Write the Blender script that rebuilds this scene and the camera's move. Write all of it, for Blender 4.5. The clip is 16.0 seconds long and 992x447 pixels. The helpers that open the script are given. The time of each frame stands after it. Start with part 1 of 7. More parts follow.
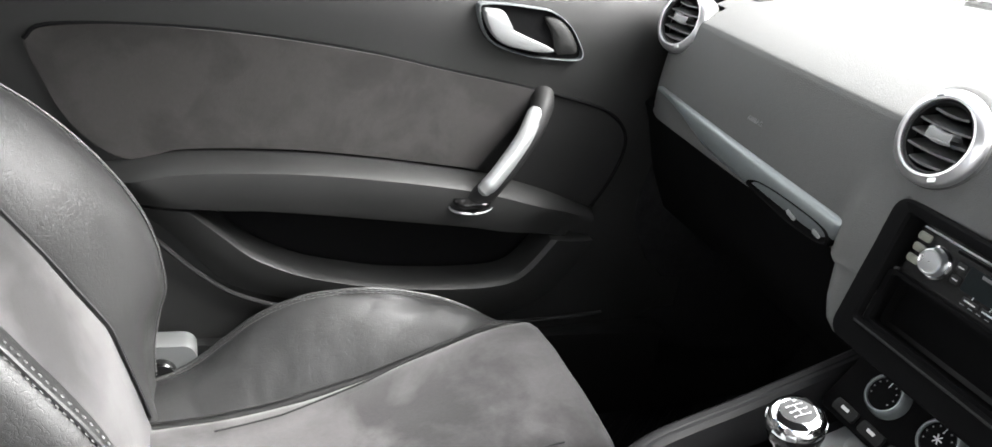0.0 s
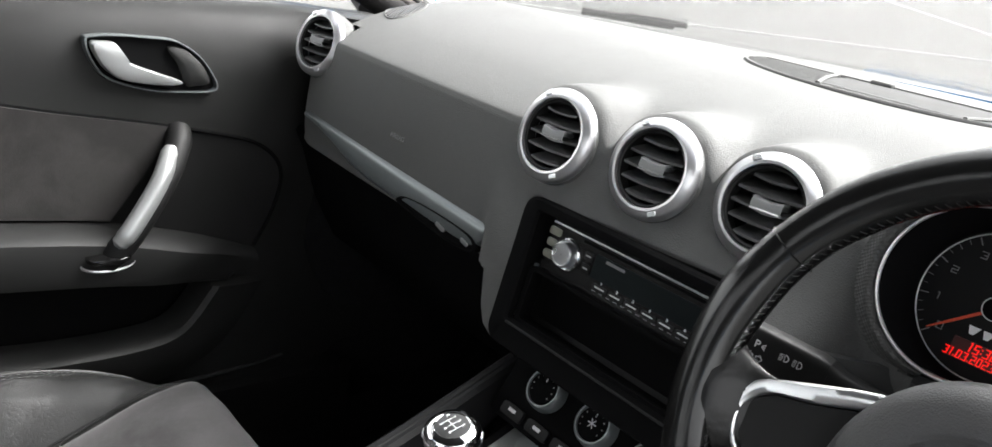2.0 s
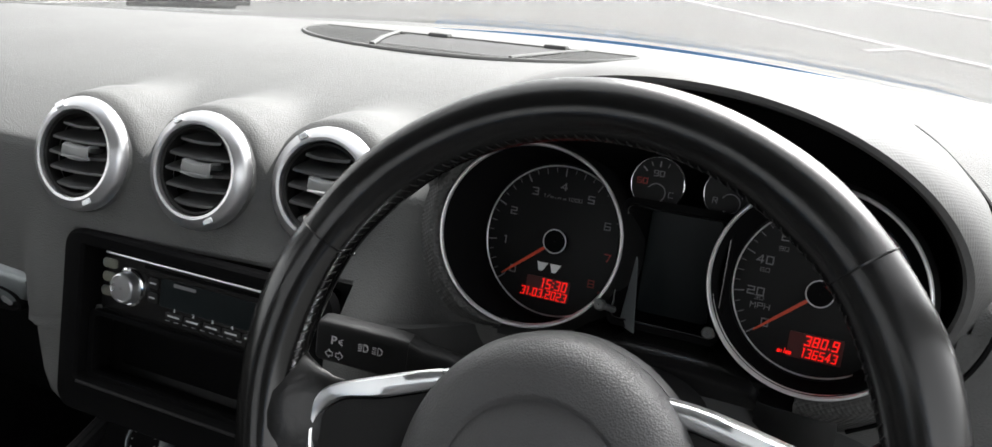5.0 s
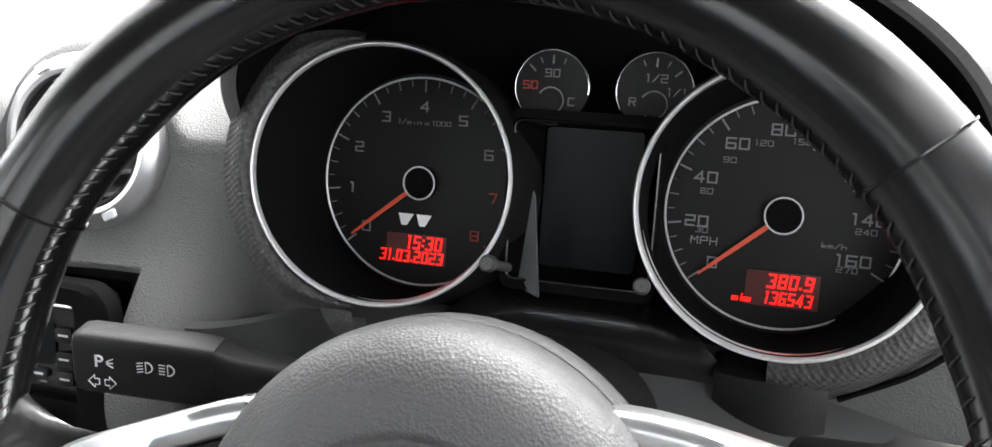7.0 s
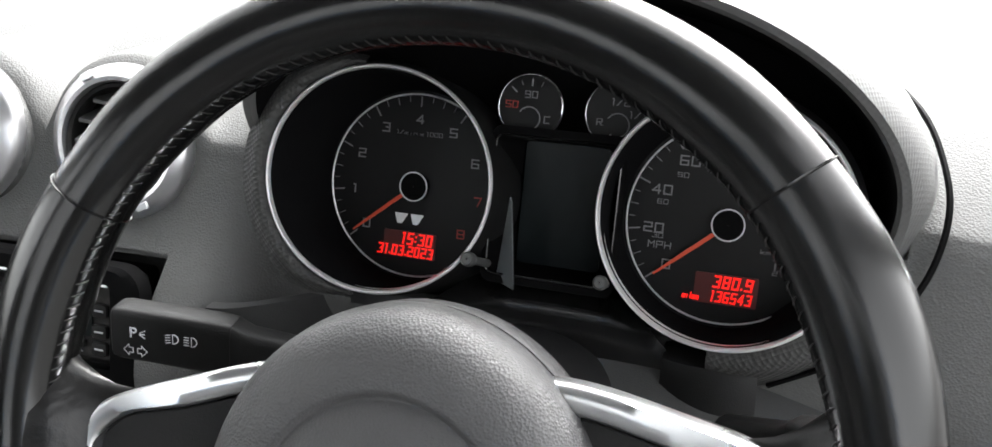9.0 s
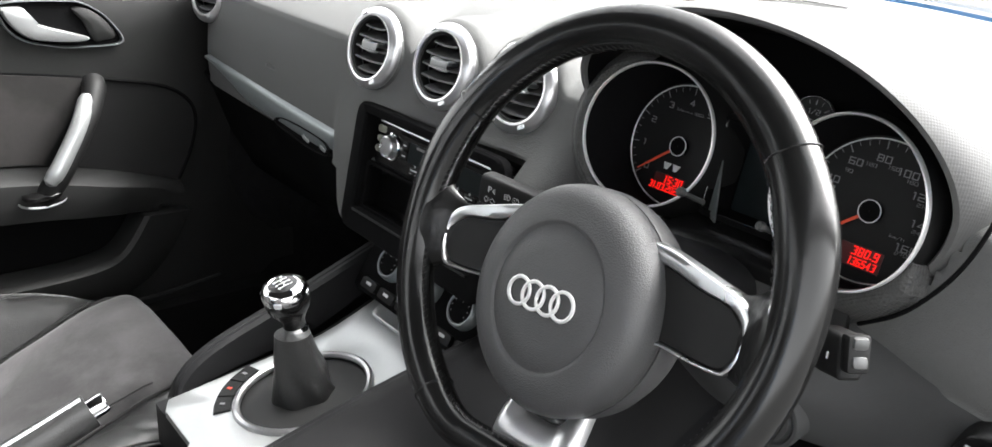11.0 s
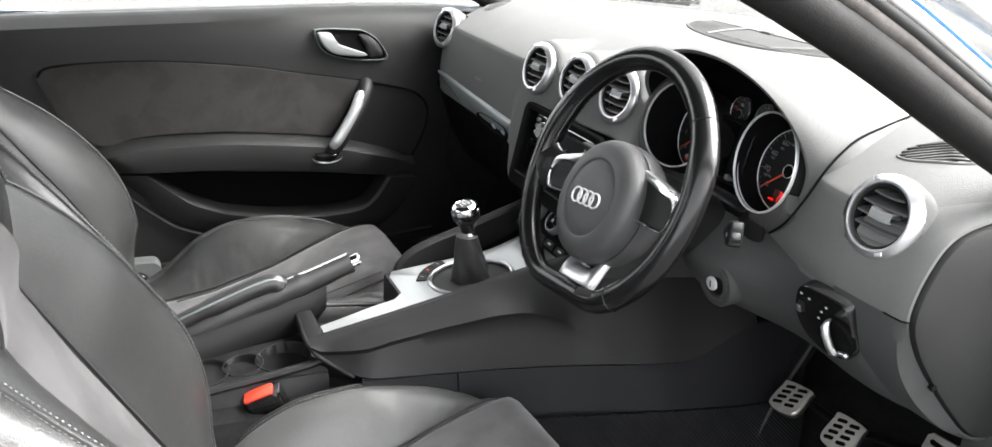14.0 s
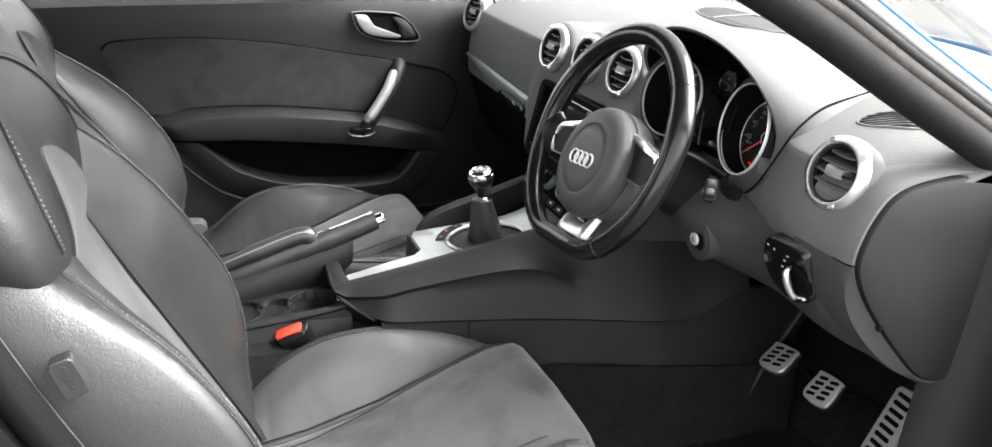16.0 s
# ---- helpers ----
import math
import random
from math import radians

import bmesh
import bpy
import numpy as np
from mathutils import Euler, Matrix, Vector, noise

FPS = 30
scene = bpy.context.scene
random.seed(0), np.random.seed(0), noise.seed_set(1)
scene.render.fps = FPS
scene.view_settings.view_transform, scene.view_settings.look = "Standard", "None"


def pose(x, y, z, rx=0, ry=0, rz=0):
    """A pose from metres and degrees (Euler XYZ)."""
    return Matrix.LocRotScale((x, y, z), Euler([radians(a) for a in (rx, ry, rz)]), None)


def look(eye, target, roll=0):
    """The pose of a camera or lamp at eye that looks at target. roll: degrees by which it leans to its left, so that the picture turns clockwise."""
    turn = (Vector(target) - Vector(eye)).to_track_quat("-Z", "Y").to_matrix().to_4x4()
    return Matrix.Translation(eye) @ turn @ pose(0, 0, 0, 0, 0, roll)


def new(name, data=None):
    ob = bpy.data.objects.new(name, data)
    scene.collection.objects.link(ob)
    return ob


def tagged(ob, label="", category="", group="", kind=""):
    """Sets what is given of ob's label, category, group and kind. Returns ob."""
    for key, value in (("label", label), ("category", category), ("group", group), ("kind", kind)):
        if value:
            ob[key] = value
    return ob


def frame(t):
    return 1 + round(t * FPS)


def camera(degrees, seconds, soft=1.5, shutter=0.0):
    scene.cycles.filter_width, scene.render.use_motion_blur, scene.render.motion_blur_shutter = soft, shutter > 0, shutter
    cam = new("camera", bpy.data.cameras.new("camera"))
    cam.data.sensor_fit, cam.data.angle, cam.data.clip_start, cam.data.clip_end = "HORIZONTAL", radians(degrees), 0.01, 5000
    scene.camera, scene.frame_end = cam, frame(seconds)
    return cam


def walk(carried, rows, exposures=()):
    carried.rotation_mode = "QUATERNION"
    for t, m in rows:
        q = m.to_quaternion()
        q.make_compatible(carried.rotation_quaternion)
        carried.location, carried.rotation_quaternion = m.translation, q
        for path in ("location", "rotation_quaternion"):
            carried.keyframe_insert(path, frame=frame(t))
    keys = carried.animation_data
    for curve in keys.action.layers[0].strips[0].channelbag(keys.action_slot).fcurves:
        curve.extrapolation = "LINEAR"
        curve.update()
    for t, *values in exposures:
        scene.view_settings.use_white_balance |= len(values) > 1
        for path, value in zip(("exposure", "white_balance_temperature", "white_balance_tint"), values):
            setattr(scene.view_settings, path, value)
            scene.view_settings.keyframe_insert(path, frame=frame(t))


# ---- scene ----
cam = camera(60.7, 16.0)
PATH = [
    (0, (0.433, -0.439, 0.712), (-1.253, 0.211, -0.145), 6.2),
    (0.5, (0.435, -0.398, 0.707), (-1.194, 0.434, -0.101), 7.1),
    (1, (0.437, -0.379, 0.706), (-1.114, 0.627, -0.058), 5.6),
    (1.5, (0.43, -0.363, 0.698), (-1.043, 0.771, -0.039), 6.2),
    (2, (0.431, -0.354, 0.698), (-0.966, 0.881, -0.025), 6.5),
    (2.5, (0.431, -0.344, 0.698), (-0.899, 0.968, -0.016), 5.8),
    (3, (0.435, -0.33, 0.698), (-0.799, 1.077, -0.009), 5.7),
    (3.5, (0.439, -0.312, 0.697), (-0.694, 1.178, -0.008), 4.6),
    (4, (0.447, -0.295, 0.699), (-0.563, 1.281, -0.007), 3.9),
    (4.5, (0.454, -0.278, 0.702), (-0.419, 1.377, -0.005), 3.1),
    (5, (0.451, -0.251, 0.692), (-0.328, 1.445, -0.029), 1.7),
    (7.5, (0.4057, -0.0968, 0.6165), (-0.0334, 1.5333, -0.1401), -0.94),
    (8, (0.4136, -0.1016, 0.6222), (-0.0056, 1.5369, -0.1276), -0.78),
    (10.5, (0.593, -0.272, 0.696), (-0.524, 1.15, -0.16), 1.6),
    (11, (0.694, -0.305, 0.714), (-0.693, 0.866, -0.126), 0.9),
    (11.5, (0.774, -0.345, 0.744), (-0.74, 0.665, -0.085), -0.0),
    (12, (0.839, -0.397, 0.755), (-0.728, 0.539, -0.065), 0.2),
    (12.5, (0.936, -0.458, 0.779), (-0.68, 0.391, -0.038), 0.1),
    (13, (1.043, -0.5, 0.804), (-0.592, 0.32, -0.005), 0.3),
    (13.5, (1.106, -0.498, 0.81), (-0.543, 0.307, 0.014), 0.5),
    (14, (1.205, -0.48, 0.812), (-0.477, 0.281, 0.043), 0.5),
    (14.5, (1.3, -0.461, 0.806), (-0.426, 0.195, 0.036), -0.4),
    (15, (1.331, -0.468, 0.806), (-0.403, 0.164, 0.036), -0.2),
    (15.5, (1.347, -0.481, 0.806), (-0.378, 0.17, 0.032), 0.6),
    (16, (1.357, -0.485, 0.808), (-0.362, 0.18, 0.032), 0.8),
]
EXPOSURES = [(0.0, 3.4), (0.5, 3.05), (1.0, 2.8), (1.5, 2.65), (2.5, 2.48), (3.5, 2.4), (5.0, 2.28), (7.5, 3.7), (8.0, 3.48), (10.5, 3.0), (12.5, 2.97), (14.0, 2.9), (16.0, 2.82)]
walk(cam, [(t, look(eye, target, roll)) for t, eye, target, roll in PATH], EXPOSURES)

# ---- world and light ----
world = bpy.data.worlds.new("overcast_sky")
scene.world = world
world.use_nodes = True
wn, wl = world.node_tree.nodes, world.node_tree.links
wn.clear()
sky = wn.new("ShaderNodeTexSky")
sky.sky_type = 'NISHITA'
sky.sun_disc = False
sky.sun_elevation = radians(44)
sky.sun_rotation = radians(14)
sky.dust_density = 4.0
soft_sky = wn.new("ShaderNodeHueSaturation")
soft_sky.inputs["Saturation"].default_value = 0.06
back = wn.new("ShaderNodeBackground")
back.inputs["Strength"].default_value = 0.185
wout = wn.new("ShaderNodeOutputWorld")
wl.new(sky.outputs[0], soft_sky.inputs["Color"])
wl.new(soft_sky.outputs[0], back.inputs["Color"])
wl.new(back.outputs[0], wout.inputs["Surface"])

sun_data = bpy.data.lights.new("sun", 'SUN')
sun_data.energy = 2.45
sun_data.angle = radians(52)
sun_data.color = (1.0, 0.985, 0.975)
sun = new("sun", sun_data)
sun.matrix_world = look((0.6, 2.5, 2.5), (0, 0.2, 0.3))

# ---- materials ----


def mat(name, color, rough=0.5, metal=0.0, vary=0.12, vary_scale=9.0, grain=0.0, grain_scale=900.0, grain_kind="noise",
        wave=0.0, wave_scale=12.0, sheen=0.0, coat=0.0, spec=0.5, rough_vary=0.08, detail_scale=180.0, random=0.0, stain=0.0, stain_scale=11.0, wrinkle=0.0, wrinkle_scale=60.0):
    m = bpy.data.materials.new(name)
    m.use_nodes = True
    n, l = m.node_tree.nodes, m.node_tree.links
    b = n["Principled BSDF"]
    b.inputs["Roughness"].default_value = rough
    b.inputs["Metallic"].default_value = metal
    b.inputs["Specular IOR Level"].default_value = spec
    b.inputs["Sheen Weight"].default_value = sheen
    b.inputs["Sheen Roughness"].default_value = 0.5
    b.inputs["Coat Weight"].default_value = coat
    b.inputs["Coat Roughness"].default_value = 0.06
    co = n.new("ShaderNodeTexCoord").outputs["Object"]

    def noise_tex(scale, detail=3.0):
        t = n.new("ShaderNodeTexNoise")
        t.inputs["Scale"].default_value = scale
        t.inputs["Detail"].default_value = detail
        l.new(co, t.inputs["Vector"])
        return t.outputs["Fac"]

    big, fine = noise_tex(vary_scale, 4.0), noise_tex(detail_scale, 2.0)
    mix = n.new("ShaderNodeMath")
    mix.operation = 'MULTIPLY_ADD'
    l.new(fine, mix.inputs[0])
    mix.inputs[1].default_value = 0.5
    l.new(big, mix.inputs[2])
    ramp = n.new("ShaderNodeMapRange")
    ramp.inputs["From Min"].default_value, ramp.inputs["From Max"].default_value = 0.45, 1.05
    ramp.inputs["To Min"].default_value, ramp.inputs["To Max"].default_value = 1 - vary, 1 + vary
    l.new(mix.outputs[0], ramp.inputs["Value"])
    gain = ramp.outputs["Result"]
    if stain:
        st = n.new("ShaderNodeTexNoise")
        st.inputs["Scale"].default_value = stain_scale
        st.inputs["Detail"].default_value = 6.0
        st.inputs["Distortion"].default_value = 0.35
        l.new(co, st.inputs["Vector"])
        sr = n.new("ShaderNodeMapRange")
        sr.inputs["From Min"].default_value, sr.inputs["From Max"].default_value = 0.42, 0.58
        sr.inputs["To Min"].default_value, sr.inputs["To Max"].default_value = 1 - stain, 1 + stain
        l.new(st.outputs["Fac"], sr.inputs["Value"])
        sm = n.new("ShaderNodeMath")
        sm.operation = 'MULTIPLY'
        l.new(gain, sm.inputs[0])
        l.new(sr.outputs["Result"], sm.inputs[1])
        gain = sm.outputs[0]
    if random:
        info = n.new("ShaderNodeObjectInfo")
        rr = n.new("ShaderNodeMapRange")
        rr.inputs["To Min"].default_value, rr.inputs["To Max"].default_value = 1 - random, 1 + random
        l.new(info.outputs["Random"], rr.inputs["Value"])
        mul = n.new("ShaderNodeMath")
        mul.operation = 'MULTIPLY'
        l.new(gain, mul.inputs[0])
        l.new(rr.outputs["Result"], mul.inputs[1])
        gain = mul.outputs[0]
    tint = n.new("ShaderNodeVectorMath")
    tint.operation = 'SCALE'
    tint.inputs[0].default_value = color
    l.new(gain, tint.inputs["Scale"])
    l.new(tint.outputs["Vector"], b.inputs["Base Color"])
    if rough_vary:
        rv = n.new("ShaderNodeMapRange")
        rv.inputs["From Min"].default_value, rv.inputs["From Max"].default_value = 0.3, 0.7
        rv.inputs["To Min"].default_value, rv.inputs["To Max"].default_value = max(0.02, rough - rough_vary), min(1, rough + rough_vary)
        l.new(big, rv.inputs["Value"])
        l.new(rv.outputs["Result"], b.inputs["Roughness"])
    normal = None
    for kind, depth, scale, detail in ((grain_kind, grain, grain_scale, 4.0), ("noise", wave, wave_scale, 2.6), ("wrinkle", wrinkle, wrinkle_scale, 3.0)):
        if not depth:
            continue
        if kind == "leather":
            t = n.new("ShaderNodeTexVoronoi")
            t.inputs["Scale"].default_value = scale
            l.new(co, t.inputs["Vector"])
            height = t.outputs["Distance"]
        elif kind == "wrinkle":
            soft = n.new("ShaderNodeTexNoise")
            soft.inputs["Scale"].default_value = scale * 0.5
            soft.inputs["Detail"].default_value = 3.0
            l.new(co, soft.inputs["Vector"])
            bend = n.new("ShaderNodeMixRGB")
            bend.inputs["Fac"].default_value = 0.035
            l.new(co, bend.inputs["Color1"])
            l.new(soft.outputs["Color"], bend.inputs["Color2"])
            t = n.new("ShaderNodeTexVoronoi")
            t.feature = 'DISTANCE_TO_EDGE'
            t.inputs["Scale"].default_value = scale
            l.new(bend.outputs["Color"], t.inputs["Vector"])
            line = n.new("ShaderNodeMapRange")
            line.inputs["From Max"].default_value = 0.10
            l.new(t.outputs["Distance"], line.inputs["Value"])
            height = line.outputs["Result"]
        elif kind == "dimples":
            turned = n.new("ShaderNodeMapping")
            turned.inputs["Rotation"].default_value = (0.6, 0.5, 0.78)
            l.new(co, turned.inputs["Vector"])
            t = n.new("ShaderNodeTexVoronoi")
            t.inputs["Scale"].default_value = scale
            t.inputs["Randomness"].default_value = 0.0
            l.new(turned.outputs["Vector"], t.inputs["Vector"])
            height = t.outputs["Distance"]
        elif kind == "ribs":
            t = n.new("ShaderNodeTexWave")
            t.bands_direction = 'DIAGONAL'
            t.inputs["Scale"].default_value = scale
            l.new(co, t.inputs["Vector"])
            height = t.outputs["Fac"]
        else:
            height = noise_tex(scale, detail)
        bump = n.new("ShaderNodeBump")
        bump.inputs["Strength"].default_value = 1.0
        bump.inputs["Distance"].default_value = depth
        l.new(height, bump.inputs["Height"])
        if normal is not None:
            l.new(normal, bump.inputs["Normal"])
        normal = bump.outputs["Normal"]
    if normal is not None:
        l.new(normal, b.inputs["Normal"])
    return m


def glow(name, color, strength):
    m = mat(name, color, 0.4, vary=0.02)
    b = m.node_tree.nodes["Principled BSDF"]
    b.inputs["Emission Color"].default_value = (*color, 1)
    b.inputs["Emission Strength"].default_value = strength
    return m


def pane_glass(name, gloss=0.5, tint=(0.965, 0.97, 0.965)):
    m = bpy.data.materials.new(name)
    m.use_nodes = True
    n, l = m.node_tree.nodes, m.node_tree.links
    n.remove(n["Principled BSDF"])
    clear, shine, mix, fres = (n.new("ShaderNodeBsdf" + k) if k in ("Transparent", "Glossy") else n.new("ShaderNode" + k)
                               for k in ("Transparent", "Glossy", "MixShader", "Fresnel"))
    clear.inputs["Color"].default_value = (*tint, 1)
    shine.inputs["Roughness"].default_value = 0.02
    fres.inputs["IOR"].default_value = 1.45
    mul = n.new("ShaderNodeMath")
    mul.operation = 'MULTIPLY'
    mul.inputs[1].default_value = gloss
    l.new(fres.outputs[0], mul.inputs[0])
    l.new(mul.outputs[0], mix.inputs[0])
    l.new(clear.outputs[0], mix.inputs[1])
    l.new(shine.outputs[0], mix.inputs[2])
    l.new(mix.outputs[0], n["Material Output"].inputs["Surface"])
    return m


M_DASH = mat("soft_touch_grey", (0.095, 0.0955, 0.094), 0.72, spec=0.15, grain=0.00030, grain_scale=800, grain_kind="leather", vary=0.06)
M_HOOD = mat("dimpled_soft_touch", (0.085, 0.085, 0.084), 0.66, spec=0.2, grain=0.0002, grain_scale=480, grain_kind="dimples", vary=0.06)
M_COLLAR = mat("dimpled_collar", (0.045, 0.045, 0.044), 0.5, spec=0.35, grain=0.0009, grain_scale=400, grain_kind="dimples", vary=0.05)
M_DOOR = mat("door_grained_plastic", (0.0118, 0.012, 0.0118), 0.50, spec=0.27, grain=0.00012, grain_scale=1100, grain_kind="leather", vary=0.10)
M_PLASTIC = mat("black_hard_plastic", (0.0075, 0.0075, 0.0076), 0.55, spec=0.25, grain=0.00008, grain_scale=1400, grain_kind="leather", vary=0.1)
M_CONSOLE = mat("console_grained_plastic", (0.0088, 0.0088, 0.0094), 0.52, spec=0.22, grain=0.0001, grain_scale=1200, grain_kind="leather", vary=0.10)
M_GLOSS = mat("piano_black", (0.005, 0.005, 0.005), 0.22, vary=0.05, rough_vary=0.03)
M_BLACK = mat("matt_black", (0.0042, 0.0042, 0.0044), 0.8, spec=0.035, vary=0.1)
M_SUEDE = mat("grey_suede", (0.047, 0.0455, 0.046), 0.95, sheen=0.22, vary=0.14, vary_scale=11, grain=0.0002, grain_scale=500, spec=0.1, stain=0.42, stain_scale=7)
M_DSUEDE = mat("dark_door_suede", (0.0225, 0.0212, 0.0207), 0.95, sheen=0.14, vary=0.10, vary_scale=14, grain=0.0002, grain_scale=500, spec=0.1, stain=0.20, stain_scale=13)
M_LEATHER = mat("black_seat_leather", (0.0205, 0.0207, 0.0205), 0.38, grain=0.00007, grain_scale=1300, grain_kind="leather", vary=0.12,
                wave=0.0008, wave_scale=24, rough_vary=0.10, wrinkle=0.00009, wrinkle_scale=120)
# paler seat leather: the sky's sheen on the driver's bolsters is in the colour
M_SHEEN = mat("sky_sheen_leather", (0.058, 0.058, 0.0575), 0.36, grain=0.00005, grain_scale=1300, grain_kind="leather", vary=0.10, wave=0.0007, wave_scale=22, rough_vary=0.08, wrinkle=0.00002, wrinkle_scale=90)
M_RIM = mat("worn_wheel_leather", (0.005, 0.005, 0.005), 0.205, grain=0.000012, grain_scale=1500, grain_kind="leather", vary=0.2,
            spec=0.4, rough_vary=0.06, wave=0.00008, wave_scale=50)
M_ROOT = mat("creased_wheel_leather", (0.0045, 0.0045, 0.0045), 0.33, spec=0.28, grain=0.00003, grain_scale=1300, grain_kind="leather", vary=0.15, wave=0.0012, wave_scale=70)
M_PAD = mat("grained_airbag_plastic", (0.040, 0.040, 0.041), 0.50, spec=0.6, grain=0.00022, grain_scale=900, grain_kind="leather", vary=0.08)
M_CHROME = mat("polished_chrome", (0.82, 0.82, 0.83), 0.09, 1.0, vary=0.04, rough_vary=0.05)
M_RING = mat("satin_polished_ring", (0.56, 0.56, 0.57), 0.34, 0.95, vary=0.05, rough_vary=0.06)
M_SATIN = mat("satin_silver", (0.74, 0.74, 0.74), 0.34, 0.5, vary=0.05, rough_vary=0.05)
M_LOUVRE = mat("louvre_plastic", (0.055, 0.056, 0.056), 0.4, vary=0.05)
M_TAB = mat("grey_tab_plastic", (0.20, 0.205, 0.205), 0.35, vary=0.05)
M_ALU = mat("satin_aluminium", (0.66, 0.67, 0.68), 0.28, 0.95, vary=0.02, rough_vary=0.02)
M_SILVER = mat("silver_painted_panel", (0.37, 0.38, 0.38), 0.34, 0.6, vary=0.04, rough_vary=0.04)
M_TRIM = mat("grey_green_metal_paint", (0.16, 0.175, 0.178), 0.35, 0.5, vary=0.06)
M_STEEL = mat("brushed_pedal_steel", (0.50, 0.485, 0.455), 0.38, 0.6, vary=0.12, vary_scale=60)
M_RUBBER = mat("black_rubber", (0.008, 0.008, 0.008), 0.7, vary=0.15)
M_CARPET = mat("black_carpet", (0.013, 0.013, 0.0135), 1.0, grain=0.0015, grain_scale=700, vary=0.35, vary_scale=40, spec=0.05)
M_TUNNEL = mat("blue_black_trim", (0.0085, 0.0088, 0.0100), 0.62, spec=0.2, grain=0.00008, grain_scale=1200, grain_kind="leather", vary=0.08)
M_MAT = mat("ribbed_floor_mat", (0.014, 0.014, 0.015), 0.95, grain=0.0012, grain_scale=90, grain_kind="ribs", vary=0.25, vary_scale=30, spec=0.05)
M_BLUE = mat("blue_car_paint", (0.05, 0.17, 0.36), 0.25, 0.3, coat=1.0, vary=0.03, rough_vary=0.03)
M_HEAD = mat("headliner_fabric", (0.045, 0.045, 0.046), 0.95, grain=0.0003, grain_scale=600, vary=0.08, spec=0.1)
M_PILLAR = mat("dark_pillar_fabric", (0.010, 0.0096, 0.0094), 0.8, grain=0.0003, grain_scale=500, vary=0.3, vary_scale=25, spec=0.15)
M_BAND = mat("scuffed_grey_fabric", (0.055, 0.051, 0.049), 0.85, grain=0.0003, grain_scale=500, vary=0.35, vary_scale=30, spec=0.12)
M_RED = mat("red_buckle_plastic", (0.62, 0.05, 0.025), 0.35, vary=0.04)
M_NEEDLE = mat("orange_red_needle", (0.62, 0.075, 0.03), 0.5, vary=0.04)
M_LCD = glow("red_display_segments", (1.0, 0.012, 0.007), 0.13)
M_LCDBACK = glow("dark_red_display", (0.05, 0.003, 0.0025), 0.015)
M_PRINT = mat("pale_grey_print", (0.62, 0.62, 0.63), 0.6, vary=0.03)
M_DIMPRINT = mat("dim_grey_print", (0.16, 0.16, 0.165), 0.6, vary=0.03)
M_DIALPRINT = mat("dial_grey_print", (0.18, 0.18, 0.185), 0.6, vary=0.03)
M_DIAL = mat("dial_face_black", (0.0066, 0.0066, 0.0069), 0.5, spec=0.2, vary=0.1)
M_TUBE = mat("satin_black_tube", (0.0070, 0.0070, 0.0075), 0.66, spec=0.0, vary=0.08)
M_KEY = mat("pale_olive_key", (0.20, 0.20, 0.165), 0.4, vary=0.08)
M_LID = mat("fine_ribbed_lid", (0.040, 0.040, 0.040), 0.75, spec=0.12, grain=0.0003, grain_scale=160, grain_kind="ribs", vary=0.06)
M_REDPRINT = mat("dark_red_print", (0.34, 0.03, 0.02), 0.6, vary=0.03)
# darker copy of the dash grey: the lower panel's shade is in the colour
M_LOWER = mat("shade_toned_dash_grey", (0.041, 0.0415, 0.0418), 0.66, spec=0.15, grain=0.0001, grain_scale=1200, grain_kind="leather", vary=0.08)
M_SCREEN = mat("dark_blue_grey_screen", (0.006, 0.009, 0.010), 0.40, vary=0.2, spec=0.12)
M_COVERGREY = mat("grey_hinge_plastic", (0.075, 0.078, 0.078), 0.5, vary=0.06)
M_STITCH = mat("grey_stitching", (0.11, 0.11, 0.11), 0.8, vary=0.2)
M_ASPHALT = mat("pale_worn_asphalt", (0.064, 0.064, 0.062), 0.95, vary=0.22, vary_scale=1.2, detail_scale=60, grain=0.006, grain_scale=60)
M_PAINT = mat("worn_white_road_paint", (0.19, 0.19, 0.186), 0.85, vary=0.2, vary_scale=7, detail_scale=70, grain=0.003, grain_scale=80)
M_GLASS = pane_glass("windscreen_glass", 0.55)

# ---- mesh helpers ----
# The cabin is drawn in the car's own axes, which lean nose-down against the level ground.
CAR = Matrix.Rotation(radians(-4), 4, 'X')


def part(name, bm, material, parent=None, label="", smooth=True, sharp=38, m=CAR):
    if m is not None:
        bm.transform(m)
    bmesh.ops.remove_doubles(bm, verts=bm.verts, dist=1e-6)
    bmesh.ops.recalc_face_normals(bm, faces=bm.faces)
    if smooth:
        for f in bm.faces:
            f.smooth = True
        for e in bm.edges:
            if len(e.link_faces) == 2 and e.calc_face_angle(0) > radians(sharp):
                e.smooth = False
    me = bpy.data.meshes.new(name)
    bm.to_mesh(me)
    bm.free()
    me.materials.append(material)
    return attach(new(name, me), parent, label)


def attach(ob, parent=None, label=""):
    if parent is not None:
        ob.parent = parent
        ob.matrix_parent_inverse = parent.matrix_world.inverted() if parent.parent is None else Matrix()
    if label:
        tagged(ob, label)
    return ob


def thing(name, label, category, at=(0, 0, 0), group="", kind="", m=CAR):
    ob = new(name)
    ob.empty_display_size = 0.02
    ob.matrix_world = Matrix.Translation(m @ Vector(at) if m is not None else at)
    bpy.context.view_layer.update()
    return tagged(ob, label, category, group, kind)


